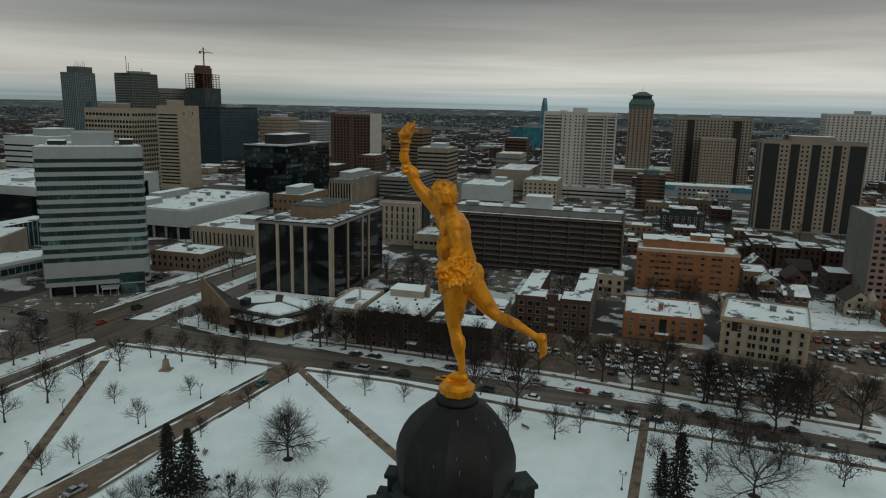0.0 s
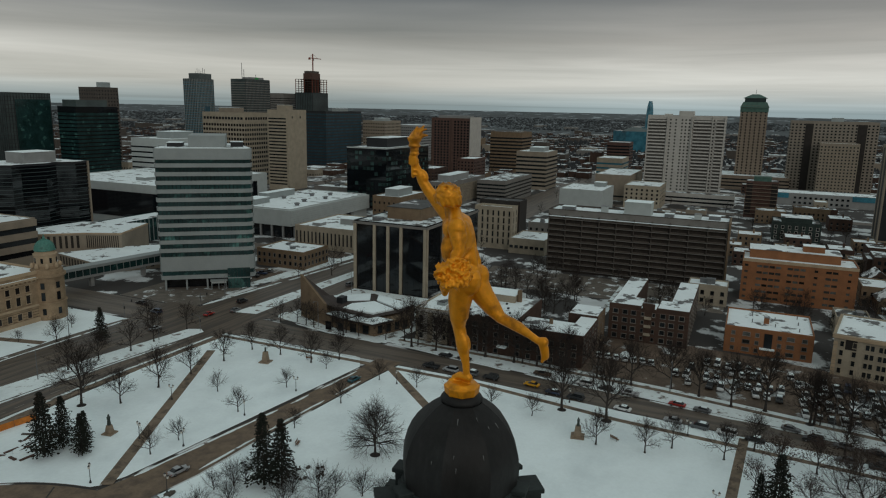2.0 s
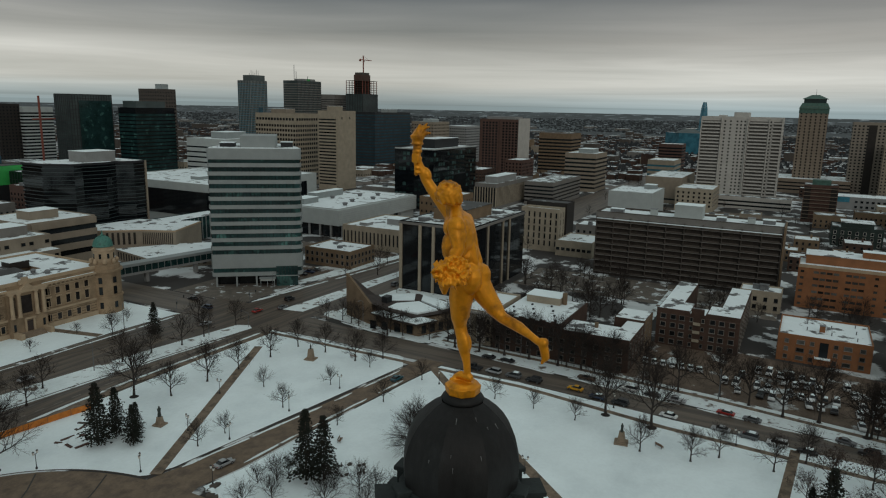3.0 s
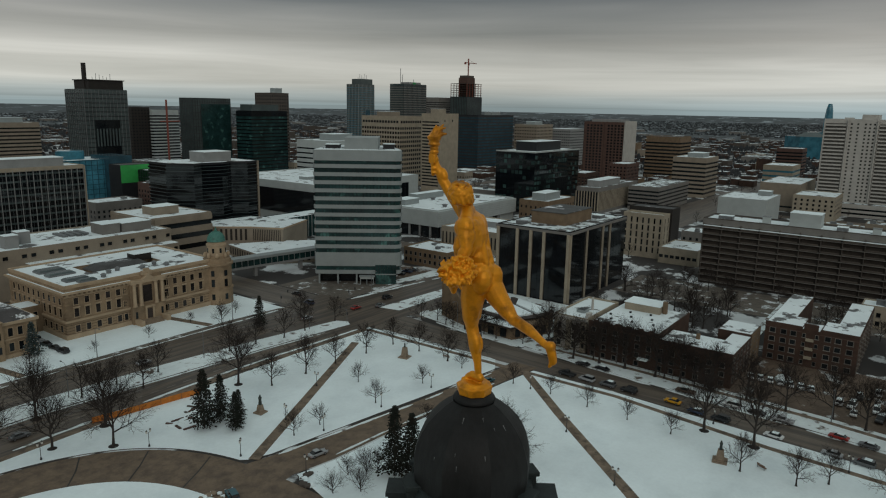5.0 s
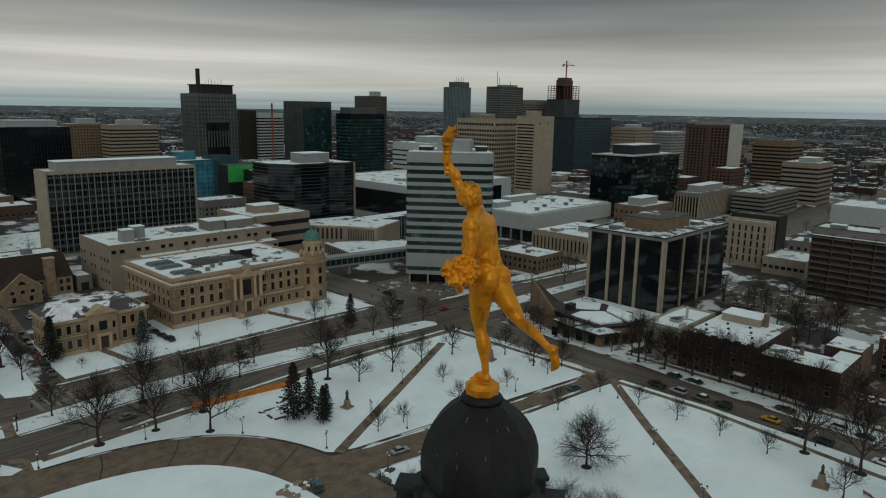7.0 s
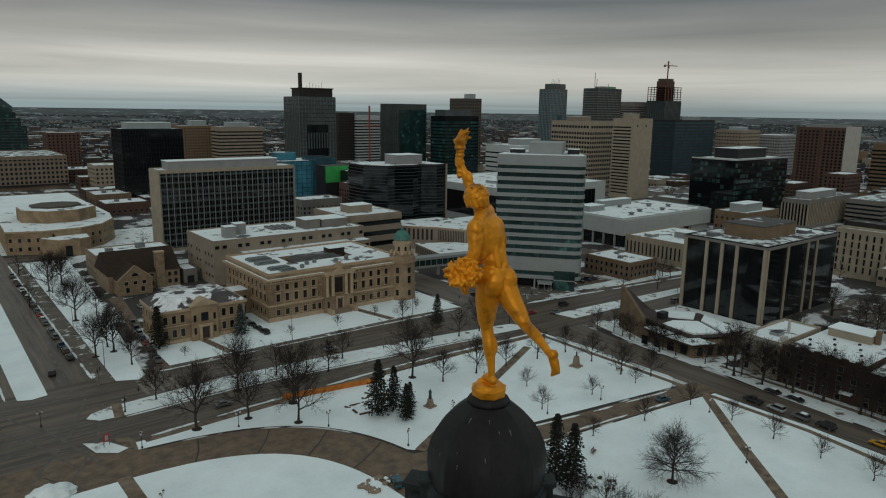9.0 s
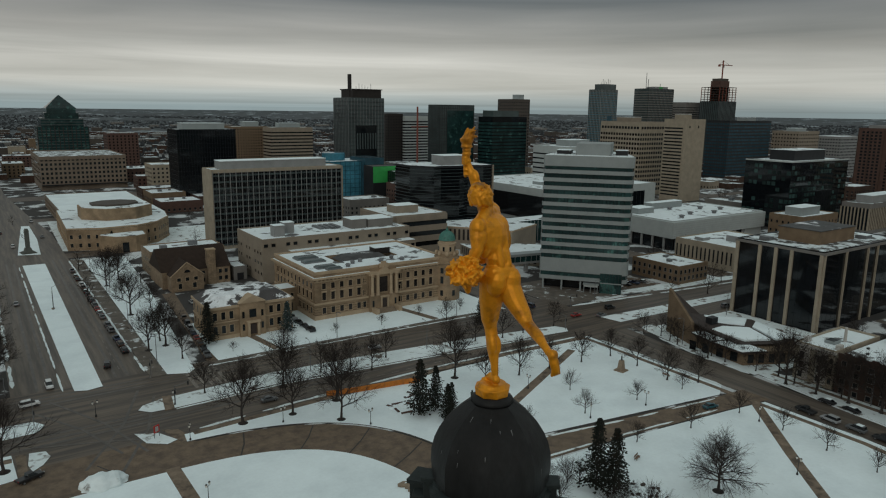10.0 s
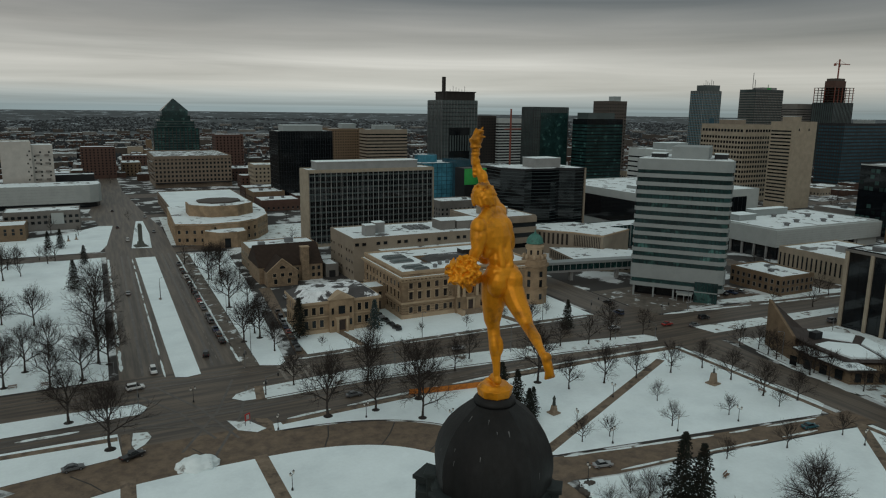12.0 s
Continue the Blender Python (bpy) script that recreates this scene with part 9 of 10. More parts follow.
for x, y, k in ((-10.5, 216, 1.1), (-11, 250, 1.2), (-10.5, 279, 1.15)):
    tree_at(ELM[int(y) % 3], x, y, H, k, y * 3.0, "tall bare elm at the edge of the snowy park", "bare elms")
for i in range(8):
    tree_at(STREET[i % 3], 37 + rnd.uniform(-1, 8), 205 + i * 21, H, rnd.uniform(0.8, 1.2), rnd.uniform(0, 360), "bare street tree on the boulevard lawn", "bare street trees")
for i in range(6):
    tree_at(YOUNG[i % 3], 56 + i * 18, 204 + rnd.uniform(-2, 2), H, rnd.uniform(0.5, 0.8), rnd.uniform(0, 360), "small bare tree on the courthouse lawn", "young park trees")


for i, (x, y) in enumerate(((372, 18), (386, 12), (384, -22), (408, -18), (388, -48), (410, -44), (366, -58), (424, -62), (398, -74), (432, -14), (446, -24), (460, -52), (474, -62), (490, -20), (508, -52), (544, -46), (416, 10), (362, -24), (455, -66), (482, 6))):
    tree_at(GROVE[i % 2], x, y, 0, 0.7 + 0.05 * (i % 7), i * 53, "bare street tree among low houses", "bare street trees")
for i, (x, y) in enumerate(((184.5, 66), (185.5, 77), (184.0, 54), (186, 84), (183.4, 45), (183.6, 112), (185.5, 121), (181.8, 117), (184.6, 90), (186.5, 96))):
    tree_at(GROVE[i % 2], x, y, 0.1, 0.85 + 0.06 * (i % 5), i * 71, "bare street tree before brick walls", "bare street trees")
for i in range(16):
    tree_at(GROVE[i % 2], rnd.uniform(256, 346), rnd.uniform(-122, -48), 0, rnd.uniform(0.6, 1.05), rnd.uniform(0, 360), "bare street tree among old houses", "bare street trees")


def street_trees():
    """Far leafless street trees, past counting."""
    rnd2 = random.Random(9)
    shapes = []
    for pair in FAR:
        v0, f0 = [], []
        for me in pair:
            k = len(v0)
            v0 += [tuple(q.co) for q in me.vertices]
            f0 += [tuple(k + i for i in p.vertices) for p in me.polygons]
        shapes.append((v0, f0))
    v, f, made = [], [], 0
    for attempt in range(4000):
        if made == 500:
            break
        r, b = math.sqrt(rnd2.uniform(290 ** 2, 1150 ** 2)), math.radians(rnd2.uniform(-28, 100))
        x, y = r * math.cos(b), r * math.sin(b)
        if any(p[0] - 1 < x < p[2] + 1 and p[1] - 1 < y < p[3] + 1 for p in FOOTPRINTS) or noise.noise((x * 0.006, y * 0.006, 1.0)) < -0.15:
            continue
        made += 1
        v0, f0 = shapes[made % 2]
        a, s, k = rnd2.uniform(0, 6.28), rnd2.uniform(0.7, 1.25), len(v)
        c, d = math.cos(a) * s, math.sin(a) * s
        v += [(x + c * p[0] - d * p[1], y + d * p[0] + c * p[1], p[2] * s) for p in v0]
        f += [tuple(k + j for j in q) for q in f0]
    me = bpy.data.meshes.new("street_trees")
    me.from_pydata(v, [], f)
    tagged(mesh_part("street_trees", me, TWIG), "far bare street trees among houses", "trees", kind="stuff")


street_trees()


def spruce_mesh(seed, height, width):
    rnd3 = random.Random(seed)
    v, f = [], []
    n = int(height * 2.6)
    for i in range(n):
        t = i / n
        z = height * (0.10 + 0.89 * t)
        reach = width * ((1 - t) ** 0.85 * 0.95 + 0.05) * (0.72 + 0.28 * min(1, t / 0.15))
        for j in range(8):
            a = 2 * math.pi * (j / 8 + i * 0.291) + rnd3.uniform(-0.35, 0.35)
            thin = noise.noise((2.2 * math.cos(a) + seed, 2.2 * math.sin(a), z * 0.45))
            r = reach * (0.95 + 0.7 * thin) * rnd3.uniform(0.7, 1.2)
            c, s = math.cos(a), math.sin(a)
            droop = rnd3.uniform(0.10, 0.35)
            for q in range(6):
                m0 = r * (0.12 + 0.15 * q) * rnd3.uniform(0.9, 1.1)
                long = (0.30 + 0.10 * r) * rnd3.uniform(0.7, 1.3)
                side = rnd3.uniform(-0.9, 0.9)
                o = rnd3.uniform(-0.16, 0.16) * (1 + r * 0.3)
                z0 = z - droop * m0 + 0.10 * (m0 / (r + 0.01)) ** 2 + rnd3.uniform(-0.1, 0.1)
                x0, y0 = m0 * c - o * s, m0 * s + o * c
                dx, dy = math.cos(a + side) * long, math.sin(a + side) * long
                wx, wy = -dy * 0.30, dx * 0.30
                k = len(v)
                v += [(x0, y0, z0), (x0 + dx * 0.5 + wx, y0 + dy * 0.5 + wy, z0 - 0.14), (x0 + dx, y0 + dy, z0 - 0.20 * long - 0.05), (x0 + dx * 0.5 - wx, y0 + dy * 0.5 - wy, z0 - 0.14), (x0 + dx * 0.4, y0 + dy * 0.4, z0 - 0.42 * rnd3.uniform(0.5, 1.2))]
                f += [(k, k + 1, k + 2, k + 3), (k, k + 4, k + 2)]
    b = bpy.data.meshes.new("crown")
    b.from_pydata(v, [], f)
    bm = bmesh.new()
    tube(bm, (0, 0, -0.2), (0, 0, height * 0.95), height * 0.014, 0.03, 7)
    a = bpy.data.meshes.new("trunk")
    bm.to_mesh(a)
    bm.free()
    a.materials.append(BARK)
    return a, b


SPRUCE = [spruce_mesh(1, 15, 3.9), spruce_mesh(2, 13, 3.5)]
for _, me in SPRUCE:
    me.materials.append(NEEDLE)
BLUE = spruce_mesh(5, 10, 2.9)
BLUE[1].materials.append(NEEDLE_BLUE)
for x, y, s in ((81.5, 131.0, 1.2), (86.2, 131.0, 0.85), (85.6, 124.5, 0.78), (92.9, 80.6, 1.1), (141.1, 183.8, 0.9), (51.3, 214.1, 0.85), (-18.6, 313.6, 0.95), (-27.2, 418.3, 0.9), (-33.3, 420.9, 0.8), (121.5, -15.4, 1.25), (123.5, -12.4, 0.8), (-15.2, 368.2, 0.8), (52, 398, 0.7), (60, 402, 0.7), (88.5, 127, 0.6), (95.0, 77.6, 1.15)):
    tree_at(SPRUCE[int(x) % 2], x, y, H if y < 400 else 0, s if x > 60 or y > 300 else s * 1.35, x * 7, "dark green spruce with drooping branches", "spruces")
tree_at(BLUE, 78.4, 213.0, H, 1.15, 30, "blue spruce dusted with snow before the house", "")


# ---- street lamps, benches, monuments ----
def lamp_post():
    e = empty("park_lamp", 0, 0, 0, 0, "black iron park lamp with two lanterns", "lamp", "park lamps")
    bm = bmesh.new()
    lathe(bm, [(0.24, 0), (0.24, 0.25), (0.14, 0.5), (0.08, 0.7)], 10)
    part("base", bm, BLACK_IRON, e)
    bm = bmesh.new()
    tube(bm, (0, 0, 0.6), (0, 0, 3.5), 0.08, 0.06, 8)
    part("post", bm, BLACK_IRON, e)
    bm = bmesh.new()
    tube(bm, (-0.6, 0, 3.4), (0.6, 0, 3.4), 0.05, 0.05, 6)
    part("arm", bm, BLACK_IRON, e)
    for x in (-0.6, 0.6):
        bm = bmesh.new()
        lathe(bm, [(0.08, 3.4), (0.2, 3.5), (0.24, 3.9), (0.2, 4.0)], 8, (x, 0))
        ob = part("lantern", bm, LAMP_GLASS, e)
        bm = bmesh.new()
        lathe(bm, [(0.27, 4.0), (0.12, 4.15), (0.03, 4.3)], 8, (x, 0))
        part("lantern_cap", bm, BLACK_IRON, ob)
    return e


LAMPS = [(50.3, 145.6), (68.1, 132.8), (78.1, 112.9), (96.6, 119.2), (116.4, 129.0), (98.3, 107.5), (117.2, 105.7), (134.6, 61.0), (118.4, 41.8), (152.4, 81.0), (24.5, 119.4), (28.4, 148.2), (135.6, 103.3), (11.9, 174), (30.3, 170.8), (124.0, -4.8), (143.6, -50.1), (161.9, 33.7), (155.7, 3.0), (82, 96)]
first = lamp_post()
first.matrix_basis = pose(LAMPS[0][0], LAMPS[0][1], H, 0, 0, 20)
for i, (x, y) in enumerate(LAMPS[1:]):
    copy_thing(first, pose(x, y, H, 0, 0, 20 + 25 * (i % 4)))


def street_light():
    e = empty("street_light", 0, 0, 0, 0, "tall grey steel street light", "street light", "street lights")
    bm = bmesh.new()
    tube(bm, (0, 0, 0), (0, 0, 9.0), 0.13, 0.08, 8)
    part("pole", bm, STEEL, e)
    bm = bmesh.new()
    tube(bm, (0, 0, 8.9), (1.0, 0, 9.5), 0.06, 0.05, 6)
    tube(bm, (1.0, 0, 9.5), (2.4, 0, 9.6), 0.05, 0.05, 6)
    part("arm", bm, STEEL, e)
    boxes("lamp_head", [(2.2, -0.15, 9.5, 3.0, 0.15, 9.68)], STEEL, e)
    return e


first = street_light()
first.matrix_basis = pose(33.2, 205, 0.15, 0, 0, 180)
for x, y, r in ((33.2, 250, 180), (33.2, 295, 180), (33.2, 340, 180), (-7, 230, 0), (-7, 280, 0), (-7, 330, 0), (13, 285, 0), (70, 174, 90), (110, 172, 90), (150, 168, 90), (90, 197.6, -90), (140, 197.6, -90), (186, 130, 180), (187, 70, 180), (182, 10, 180), (176, -30, 180), (230, 143, 90), (200, 184, -90)):
    copy_thing(first, pose(x, y, 0.12, 0, 0, r))


def traffic_signal():
    e = empty("traffic_signal", 0, 0, 0, 0, "traffic signal on a grey pole", "traffic light", "traffic signals")
    bm = bmesh.new()
    tube(bm, (0, 0, 0), (0, 0, 5.2), 0.1, 0.08, 8)
    tube(bm, (0, 0, 5.0), (3.6, 0, 5.6), 0.06, 0.05, 6)
    part("pole", bm, STEEL, e)
    for x, z in ((0.0, 3.0), (3.4, 4.8)):
        boxes("signal_head", [(x - 0.18, -0.32, z, x + 0.18, -0.05, z + 1.0)], BLACK_IRON, e)
    return e


first = traffic_signal()
first.matrix_basis = pose(30.5, 171, 0.16, 0, 0, 0)
for x, y, r in ((29.5, 195.5, -90), (-6.5, 200.5, 180), (-1.5, 176, 90), (163, 198, 0), (186.5, 184, -90), (163.5, 163, 90), (187, 146, 180)):
    copy_thing(first, pose(x, y, 0.12, 0, 0, r))


def bench():
    e = empty("park_bench", 0, 0, 0, 0, "brown slatted wooden park bench", "bench", "park benches")
    pieces("seat_slat", [(-1.1, -0.3 + i * 0.17, 0.42, 1.1, -0.17 + i * 0.17, 0.47) for i in range(4)], WOOD, e)
    pieces("back_slat", [(-1.1, 0.36, 0.6 + i * 0.18, 1.1, 0.41, 0.73 + i * 0.18) for i in range(3)], WOOD, e)
    pieces("leg", [(x, y, 0, x + 0.08, y + 0.08, 0.42) for x in (-0.95, 0.87) for y in (-0.25, 0.3)], BLACK_IRON, e)
    return e


first = bench()
first.matrix_basis = pose(110.5, 84.7, H, 0, 0, 20)
for x, y, r in ((145.6, 18.7, 60), (157.5, 114, 100), (-24, 202.5, 5), (-32, 204, 5)):
    copy_thing(first, pose(x, y, H, 0, 0, r))


def plain_figure(bm, x, y, z, h):
    """A plain standing shape for a monument."""
    lathe(bm, [(0.16 * h, z), (0.17 * h, z + 0.1 * h), (0.13 * h, z + 0.45 * h), (0.17 * h, z + 0.72 * h), (0.08 * h, z + 0.82 * h), (0.085 * h, z + 0.92 * h), (0.03 * h, z + h)], 10, (x, y))


def monument(name, x, y, base, steps, tall, top, label, mat=GRANITE):
    e = empty(name, x, y, H, 10, label, "monument")
    for i in range(steps):
        s = base - i * 0.45
        boxes("step", [(-s, -s, i * 0.3 - 0.1, s, s, i * 0.3 + 0.3)], mat, e)
    z = steps * 0.3
    hip_roof("pedestal", -base * 0.55, -base * 0.55, base * 0.55, base * 0.55, z, z + tall, base * 0.18, mat, e)
    if top:
        bm = bmesh.new()
        plain_figure(bm, 0, 0, z + tall, top)
        part("figure", bm, BRONZE, e, "dark bronze figure")
    return e


monument("pyramidal_monument", 149.5, 124.4, 1.6, 1, 3.0, 1.6, "tapering buff stone monument with a dark bronze figure")
monument("pedestal_statue", 95.4, 127.4, 1.3, 2, 1.6, 2.7, "dark bronze figure on a rough stone pedestal")
monument("stone_cairn", 143.2, 27.1, 1.6, 2, 2.2, 2.2, "grey stone memorial with a dark bronze figure")
WET_STONE = material("wet_grey_stone", (0.095, 0.10, 0.09), 0.75, 0.2, 0.5, 3, 0.1, gloss=0.3)
e = monument("war_memorial", 12.9, 409, 3.4, 3, 2.0, 0, "grey stone war memorial shaft on a stepped base", WET_STONE)
boxes("shaft", [(-0.95, -0.95, 2.9, 0.95, 0.95, 12.2)], WET_STONE, e)
boxes("shaft_cap", [(-0.7, -0.7, 12.2, 0.7, 0.7, 12.9)], WET_STONE, e)
for x, y in ((-20, 445), (-24, 441)):
    monument("small_memorial", x, y, 0.9, 1, 1.2, 2.0, "small dark memorial on a stone base")
e = empty("flagpole", 12.9, 286, H, 0, "thin grey flagpole on the median", "flagpole")
bm = bmesh.new()
tube(bm, (0, 0, 0), (0, 0, 7), 0.08, 0.04, 6)
part("pole", bm, STEEL, e)
boxes("base", [(-0.5, -0.5, 0, 0.5, 0.5, 0.5)], GRANITE, e)


def rock_pile(name, x, y, n, r, size, label, mat, snow=0.4, seed=1):
    e = empty(name, x, y, 0, 0, label, "rocks")
    rr = random.Random(seed)
    for i in range(n):
        a = rr.uniform(0, 6.28)
        q = r * rr.uniform(0.6, 1.0)
        s = size * rr.uniform(0.6, 1.3)
        bm = bmesh.new()
        bmesh.ops.create_icosphere(bm, subdivisions=1, radius=1, matrix=Matrix.Translation((q * math.cos(a), q * math.sin(a), H + s * 0.2)) @ Matrix.Diagonal((s * rr.uniform(0.8, 1.6), s, s * 0.6, 1)))
        for v in bm.verts:
            v.co += Vector((rr.uniform(-1, 1), rr.uniform(-1, 1), rr.uniform(-1, 1))) * s * 0.15
        part("boulder", bm, SNOW if rr.random() < snow else mat, e)
    return e


rock_pile("rock_garden", 101.2, 75.0, 26, 3.4, 0.42, "ring of low garden rocks capped with snow", SLAB_BROWN, 0.34, 3)
rock_pile("rubble_steps", 63, 103, 16, 3.0, 0.8, "low stone fountain edge half buried in snow", GRANITE, 0.4, 5)
rock_pile("lane_rocks", 81, 93, 14, 2.6, 0.8, "snowy boulders beside the lane", SLAB_BROWN, 0.5, 7)


def mound(name, x, y, r, h, label):
    bm = bmesh.new()
    rr = random.Random(2)
    bmesh.ops.create_icosphere(bm, subdivisions=4, radius=1)
    for v in bm.verts:
        k = 1 + 0.22 * noise.noise(v.co * 2.3) + 0.1 * noise.noise(v.co * 6)
        v.co = Vector((v.co.x * r * k, v.co.y * r * 0.7 * k, max(-0.05, v.co.z * h * k)))
    ob = part(name, bm, SNOW_DIRTY, None, "", True)
    ob.location = (x, y, 0.04)
    return tagged(ob, label, "snow pile")


mound("snow_heap", 8.2, 138, 4.6, 2.2, "heap of ploughed dirty snow on the driveway")
mound("snow_bank", 206, 26, 3.0, 1.2, "long heap of ploughed snow in the lot")
mound("snow_bank", 191, 148, 3.0, 1.0, "heap of ploughed snow beside the road")


def barrier():
    e = empty("orange_barrier", 0, 0, 0, 0, "long orange plastic mesh barrier along the pavement", "barrier")
    pts = [(66, 154.2), (71.8, 153.0), (77, 152.0), (82.5, 151.2), (88, 150.4), (93, 149.2)]
    for (x0, y0), (x1, y1) in zip(pts, pts[1:]):
        bm = bmesh.new()
        v = [bm.verts.new(p) for p in ((x0, y0, 0.1), (x1, y1, 0.1), (x1, y1, 1.75), (x0, y0, 1.75), (x0, y0 + 0.06, 0.1), (x1, y1 + 0.06, 0.1), (x1, y1 + 0.06, 1.75), (x0, y0 + 0.06, 1.75))]
        for q in ((0, 1, 2, 3), (7, 6, 5, 4), (3, 2, 6, 7), (0, 4, 5, 1), (0, 3, 7, 4), (1, 5, 6, 2)):
            bm.faces.new([v[i] for i in q])
        part("mesh_panel", bm, ORANGE_FENCE, e)
    for x, y in pts:
        boxes("stake", [(x - 0.05, y - 0.05, 0, x + 0.05, y + 0.11, 1.9)], WOOD, e)


barrier()
e = empty("garden_walls", 84, 139, H, 24, "low stone garden walls with snow between them", "garden wall")
wall_rnd = random.Random(6)
for k in range(16):
    ob = boxes("wall_run", [(-wall_rnd.uniform(0.5, 1.8), -0.3, -0.1, wall_rnd.uniform(0.5, 1.8), 0.3, wall_rnd.uniform(0.12, 0.4))], wall_rnd.choice([MAROON, MAROON, SLAB_BROWN]), e)
    ob.matrix_basis = pose(wall_rnd.uniform(-7, 7), wall_rnd.uniform(-4, 4), 0, 0, 0, wall_rnd.choice([0, 90, 60, -30]))
for k in range(9):
    bm = bmesh.new()
    bmesh.ops.create_icosphere(bm, subdivisions=2, radius=1, matrix=Matrix.Translation((wall_rnd.uniform(-6, 6), wall_rnd.uniform(-3.5, 3.5), 0)) @ Matrix.Diagonal((wall_rnd.uniform(0.9, 2.0), wall_rnd.uniform(0.7, 1.4), wall_rnd.uniform(0.2, 0.45), 1)))
    part("snow_cover", bm, SNOW, e, "", True)
e = empty("notice_stand", 22.2, 154.0, H, 30, "red and white notice stand on the traffic island", "sign")
boxes("board", [(-0.8, -0.08, 1.2, 0.8, 0.08, 3.0)], RED_PAINT, e)
boxes("white_panel", [(-0.45, -0.12, 1.5, 0.45, -0.085, 2.7)], WHITE_WALL, e)
pieces("post", [(-0.8, -0.06, 0, -0.68, 0.06, 1.2), (0.68, -0.06, 0, 0.8, 0.06, 1.2)], STEEL, e)


def fence(name, x0, y0, x1, y1, n, label):
    e = empty(name, 0, 0, 0, 0, label, "fence")
    bm = bmesh.new()
    tube(bm, (x0, y0, 1.1), (x1, y1, 1.1), 0.04, 0.04, 5)
    part("rail", bm, BLACK_IRON, e)
    bm = bmesh.new()
    tube(bm, (x0, y0, 0.6), (x1, y1, 0.6), 0.03, 0.03, 5)
    part("rail", bm, BLACK_IRON, e)
    for i in range(n + 1):
        s = i / n
        x, y = x0 + (x1 - x0) * s, y0 + (y1 - y0) * s
        pieces("post", [(x - 0.05, y - 0.05, 0, x + 0.05, y + 0.05, 1.2)], BLACK_IRON, e)


fence("lot_fence", 184.5, 40, 186, 58, 9, "low dark metal fence beside the lot")
fence("park_fence", -120, 262, -12, 262, 30, "long thin fence across the snowy park")
fence("church_fence", 164, 118, 164, 128, 5, "short dark fence at the park edge")


# ---- vehicles ----
PAINT = {}
for word, colour in (("black", (0.012, 0.012, 0.014)), ("white", (0.62, 0.63, 0.63)), ("silver", (0.30, 0.31, 0.32)), ("grey", (0.10, 0.105, 0.11)), ("dark blue", (0.02, 0.035, 0.075)), ("red", (0.28, 0.018, 0.014)), ("teal", (0.01, 0.075, 0.095)), ("yellow", (0.62, 0.30, 0.01)), ("brown", (0.07, 0.045, 0.03))):
    PAINT[word] = material("car_paint_" + word.replace(" ", "_"), colour, 0.3, 0.06, 1.0, 8, 0.0, gloss=0.6)
SHAPES = {
    "car": ([(-2.25, 0.35), (-2.28, 0.75), (-2.1, 0.92), (-1.35, 0.98), (0.95, 0.95), (2.0, 0.78), (2.22, 0.6), (2.22, 0.35)], [(-1.75, 0.95), (-1.0, 1.40), (0.15, 1.42), (1.05, 0.94)], 0.88, 0.32),
    "van": ([(-2.35, 0.4), (-2.4, 1.0), (-2.3, 1.1), (1.2, 1.08), (2.1, 0.98), (2.35, 0.75), (2.35, 0.4)], [(-2.28, 1.08), (-2.05, 1.78), (0.35, 1.8), (1.35, 1.06)], 0.93, 0.36),
    "pickup": ([(-2.7, 0.5), (-2.72, 1.1), (-0.6, 1.12), (1.3, 1.12), (2.5, 1.05), (2.65, 0.75), (2.65, 0.5)], [(-0.75, 1.1), (-0.6, 1.78), (0.6, 1.8), (1.4, 1.1)], 0.95, 0.4),
}
CAR_MESH = {}


def shell(profile, half, inset, bevel):
    """A side profile drawn out to a width, narrowing by inset towards its top."""
    bm = bmesh.new()
    zs = [z for _, z in profile]
    lo, hi = min(zs), max(zs)
    rows = []
    for s in (-1, 1):
        rows.append([bm.verts.new((x, s * (half - inset * (z - lo) / (hi - lo)), z)) for x, z in profile])
    n = len(profile)
    bm.faces.new(rows[0])
    bm.faces.new(rows[1][::-1])
    for i in range(n):
        bm.faces.new((rows[0][i], rows[1][i], rows[1][(i + 1) % n], rows[0][(i + 1) % n]))
    bmesh.ops.recalc_face_normals(bm, faces=bm.faces)
    if bevel:
        bmesh.ops.bevel(bm, geom=bm.edges[:], offset=bevel, segments=1, affect="EDGES")
    return bm


def to_mesh(name, bm, *mats):
    me = bpy.data.meshes.new(name)
    bm.to_mesh(me)
    bm.free()
    for m in mats:
        me.materials.append(m)
    return me


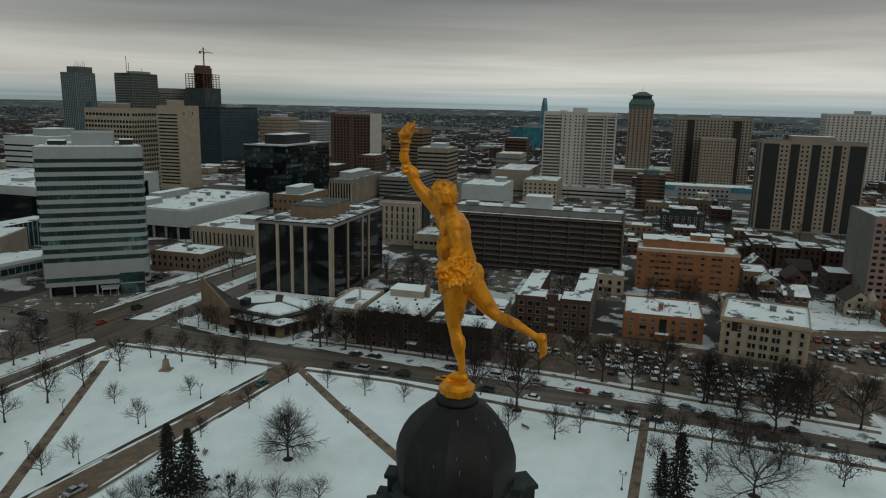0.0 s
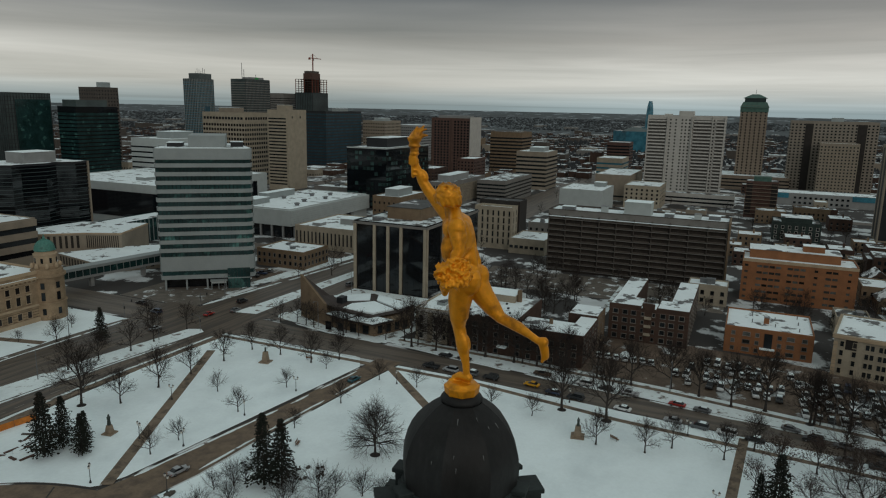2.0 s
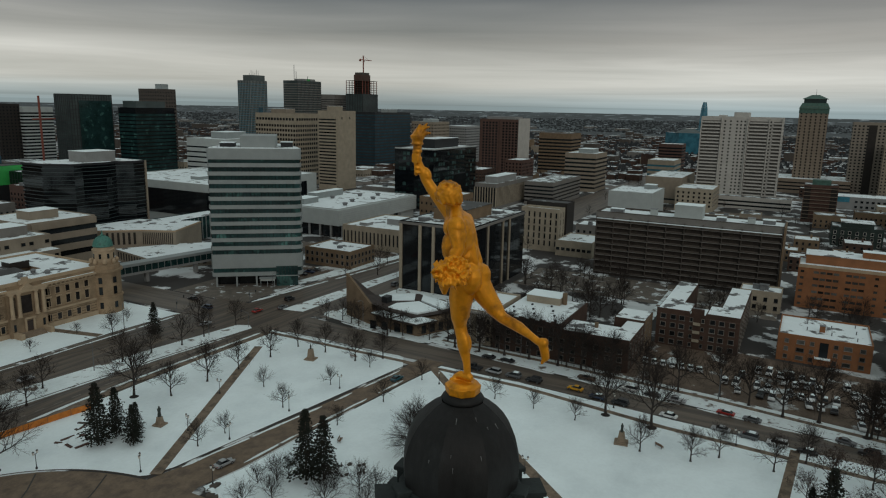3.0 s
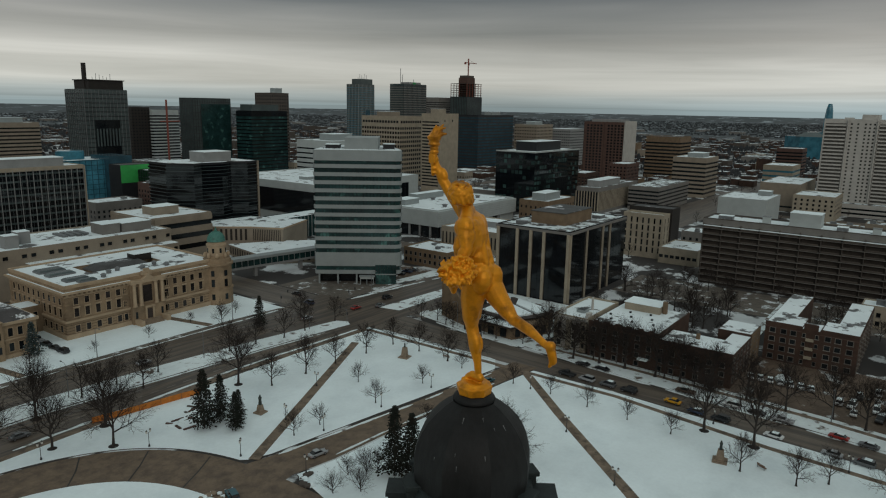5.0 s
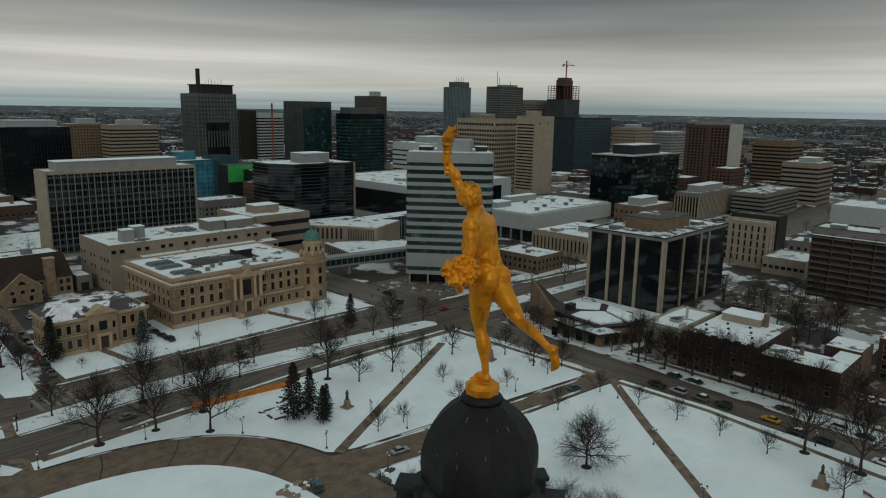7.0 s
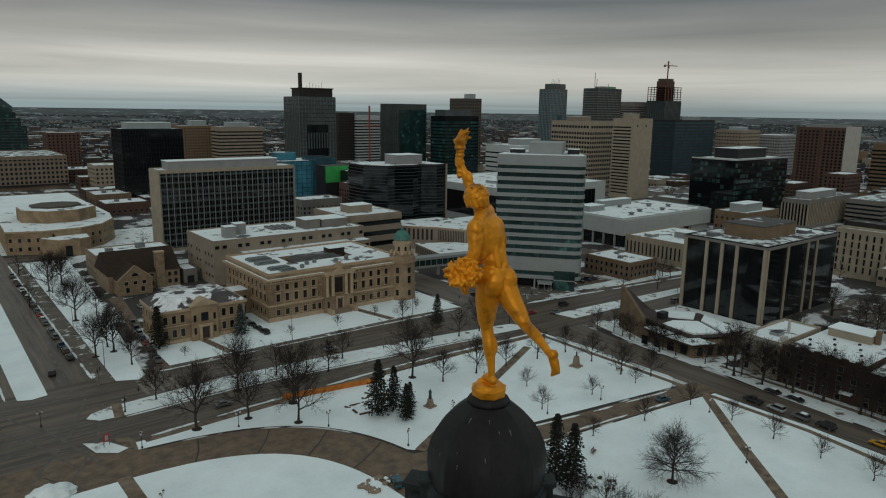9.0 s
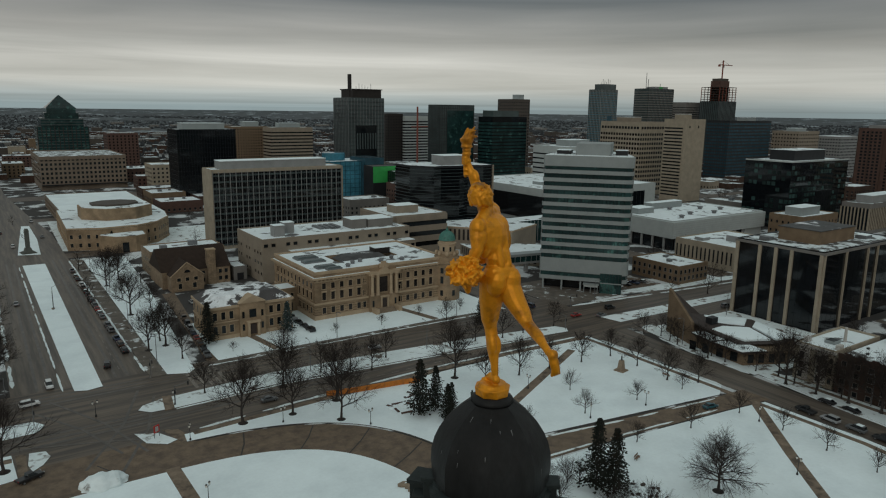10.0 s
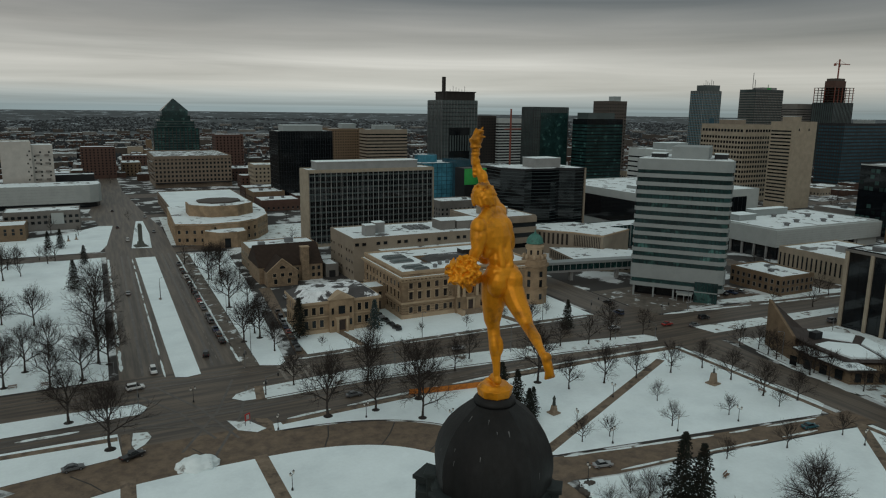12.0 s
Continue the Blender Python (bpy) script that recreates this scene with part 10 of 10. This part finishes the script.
def vehicle(shape, colour, x, y, heading, snowy=False, group="parked cars", lights=False):
    body, cabin, half, wheel = SHAPES[shape]
    key = (shape, colour)
    if key not in CAR_MESH:
        made = [("body", to_mesh("body", shell(body, half, 0.06, 0.07), PAINT[colour]))]
        made.append(("cabin", to_mesh("cabin", shell(cabin, half - 0.08, 0.16, 0.04), CAR_GLASS)))
        x0, x1, z = cabin[1][0], cabin[2][0], cabin[2][1]
        bm = bmesh.new()
        bmesh.ops.create_cube(bm, size=1, matrix=Matrix.Translation(((x0 + x1) / 2, 0, z + 0.02)) @ Matrix.Diagonal((x1 - x0 + 0.1, 2 * half - 0.46, 0.06, 1)))
        made.append(("roof", to_mesh("roof", bm, PAINT[colour])))
        CAR_MESH[key] = made
    if "wheel" not in CAR_MESH:
        bm = bmesh.new()
        bmesh.ops.create_cone(bm, cap_ends=True, segments=12, radius1=0.33, radius2=0.33, depth=0.22, matrix=Matrix.Rotation(radians(90), 4, "X"))
        r = bmesh.ops.create_cone(bm, cap_ends=True, segments=8, radius1=0.2, radius2=0.2, depth=0.24, matrix=Matrix.Rotation(radians(90), 4, "X"))
        for q in {q for w in r["verts"] for q in w.link_faces}:
            q.material_index = 1
        CAR_MESH["wheel"] = to_mesh("wheel", bm, TYRE, RIM)
        bm = bmesh.new()
        bmesh.ops.create_cube(bm, size=1, matrix=Matrix.Diagonal((0.08, 0.34, 0.14, 1)))
        CAR_MESH["headlight"] = to_mesh("headlight", bm.copy(), HEADLIGHT)
        CAR_MESH["taillight"] = to_mesh("taillight", bm, TAILLIGHT)
        bm = bmesh.new()
        bmesh.ops.create_cube(bm, size=1, matrix=Matrix.Diagonal((1.5, 1.35, 0.1, 1)))
        bmesh.ops.bevel(bm, geom=bm.edges[:], offset=0.04, segments=1, affect="EDGES")
        CAR_MESH["snow_cap"] = to_mesh("snow_cap", bm, SNOW)
    word = {"car": "sedan", "van": "van", "pickup": "pickup truck"}[shape]
    e = empty(shape, x, y, 0.045, heading, f"{colour} {word} on slushy ground" + (" with snowy roof" if snowy else ""), "car" if shape != "van" else "van", group)
    for n, me in CAR_MESH[key]:
        new(n, me).parent = e
    reach = body[-1][0]
    for wx in (-reach * 0.62, reach * 0.62):
        for wy in (-half + 0.08, half - 0.08):
            o = new("wheel", CAR_MESH["wheel"])
            o.parent, o.location = e, (wx, wy, 0.33)
    if lights:
        for s in (-1, 1):
            for n, lx, lz in (("headlight", reach - 0.03, body[-3][1] - 0.02), ("taillight", body[0][0] - 0.0, body[1][1] - 0.05)):
                o = new(n, CAR_MESH[n])
                o.parent, o.location = e, (lx, s * (half - 0.24), lz)
    if snowy:
        o = new("snow_cap", CAR_MESH["snow_cap"])
        o.parent, o.location = e, ((cabin[1][0] + cabin[2][0]) / 2, 0, cabin[2][1] + 0.08)
    return e


rnd = random.Random(33)
HUES = ["black", "black", "black", "grey", "grey", "grey", "black", "silver", "white", "dark blue", "brown", "red"]
pick = lambda: rnd.choice(HUES)
kind = lambda: rnd.choice(["car", "car", "car", "van", "van", "pickup"])
y = 221.0
while y < 352:
    vehicle(kind(), pick(), 26.8, y, 90 + rnd.uniform(-2, 2), rnd.random() < 0.3, "cars along the boulevard", True)
    y += rnd.choice([5.8, 6.2, 7.0, 11.5])
for x, y, r, shape, colour in ((20.1, 210, 80, "van", "black"), (4.0, 201.4, -88, "van", "white"), (-1.5, 189.9, 8, "van", "white"), (-4.3, 148, 25, "pickup", "black"), (-16.1, 147.7, 8, "car", "grey"), (95.8, 181.6, 0, "car", "silver"), (157.4, 177.5, 0, "car", "silver"), (178.8, 173, 0, "car", "red"), (197.7, 173.4, -4, "van", "black"), (187.2, 168, 0, "car", "grey"), (172, 192, 90, "van", "dark blue"), (178, 206, 90, "car", "black"), (149, 93.0, -8, "car", "teal"), (89.1, 99.9, -10, "car", "silver"), (170.2, -20.2, -100, "car", "grey"), (66.5, 100.5, 70, "van", "teal"), (210, 152, -4, "car", "black"), (240, 150, -4, "van", "grey"), (7, 430, 90, "van", "white"), (23, 455, -90, "car", "grey"), (3, 480, 90, "car", "black"), (22, 520, -90, "van", "silver"), (52, 160, 0, "car", "grey"), (1.5, 300, 90, "car", "silver"), (2, 560, 90, "car", "black"), (22, 590, -90, "car", "white")):
    vehicle(shape, colour, x, y, r, False, "cars on the streets", True)
# kerbside rows in the street beside the park
y = 84.0
while y > -64:
    bend = 166 + (0 if y > 60 else (y - 60) * 0.115 if y > -20 else -9.2 + (y + 20) * 0.09)
    if rnd.random() < 0.72 and not -24 < y < -15 and not 40 < y < 52:
        vehicle(kind(), pick(), bend + 2.2, y, 84 + rnd.uniform(-3, 3), rnd.random() < 0.3, "cars along the park street")
    if rnd.random() < 0.6:
        vehicle(kind(), pick(), bend + (13.0 if y > 0 else 9.8), y, 84 + rnd.uniform(-3, 3), rnd.random() < 0.5, "cars along the park street")
    y -= 6.4
vehicle("car", "yellow", 168.4, 46.2, 84, False, "cars along the park street", True)
# rows of the muddy lot
for x, y0, y1 in ((190.5, 6, -52), (196.0, 10, -52), (204.5, 6, -24), (210, 2, -22), (182.5, -24, -58), (202, -30, -54), (207.5, -30, -54)):
    y = y0
    while y > y1:
        if rnd.random() < 0.86:
            vehicle(kind(), rnd.choice(["white", "white", pick()]), x + rnd.uniform(-0.4, 0.4) + y * 0.06, y, rnd.choice([0, 180]) + rnd.uniform(-5, 5), rnd.random() < 0.8, "cars in the muddy lot")
        y -= rnd.choice([2.8, 2.9, 3.1])
for i in range(7):
    vehicle("car", "white", 202 + rnd.uniform(-0.3, 0.3), 34 - i * 2.7, 12, True, "snow-covered cars in the lot")
for x, y0, y1 in ((226, -64, -94), (232, -64, -94), (244, -64, -94), (184, -72, -94)):
    y = y0
    while y > y1:
        if rnd.random() < 0.85:
            vehicle(kind(), pick(), x + rnd.uniform(-0.4, 0.4), y, rnd.choice([0, 180]) + rnd.uniform(-5, 5), rnd.random() < 0.6, "cars in the muddy lot")
        y -= 3.0
for i in range(7):
    vehicle(kind(), pick(), 228 + (i % 4) * 5.2, 196 + (i // 4) * 12, 90 + rnd.uniform(-4, 4), rnd.random() < 0.5, "cars behind the office")
for i in range(8):
    vehicle(kind(), pick(), 47.8 + i * 0.55, 203 + i * 6.2, 84, False, "cars beside the courthouse lawn")
for i in range(5):
    vehicle(kind(), pick(), 85.5, 232 - i * 5.6, 96, False, "cars beside the courthouse lawn")
for i in range(9):
    vehicle(kind(), pick(), 60 + i * 4.0, 268 + rnd.uniform(-1, 1), 90, rnd.random() < 0.3, "cars behind the courthouse")
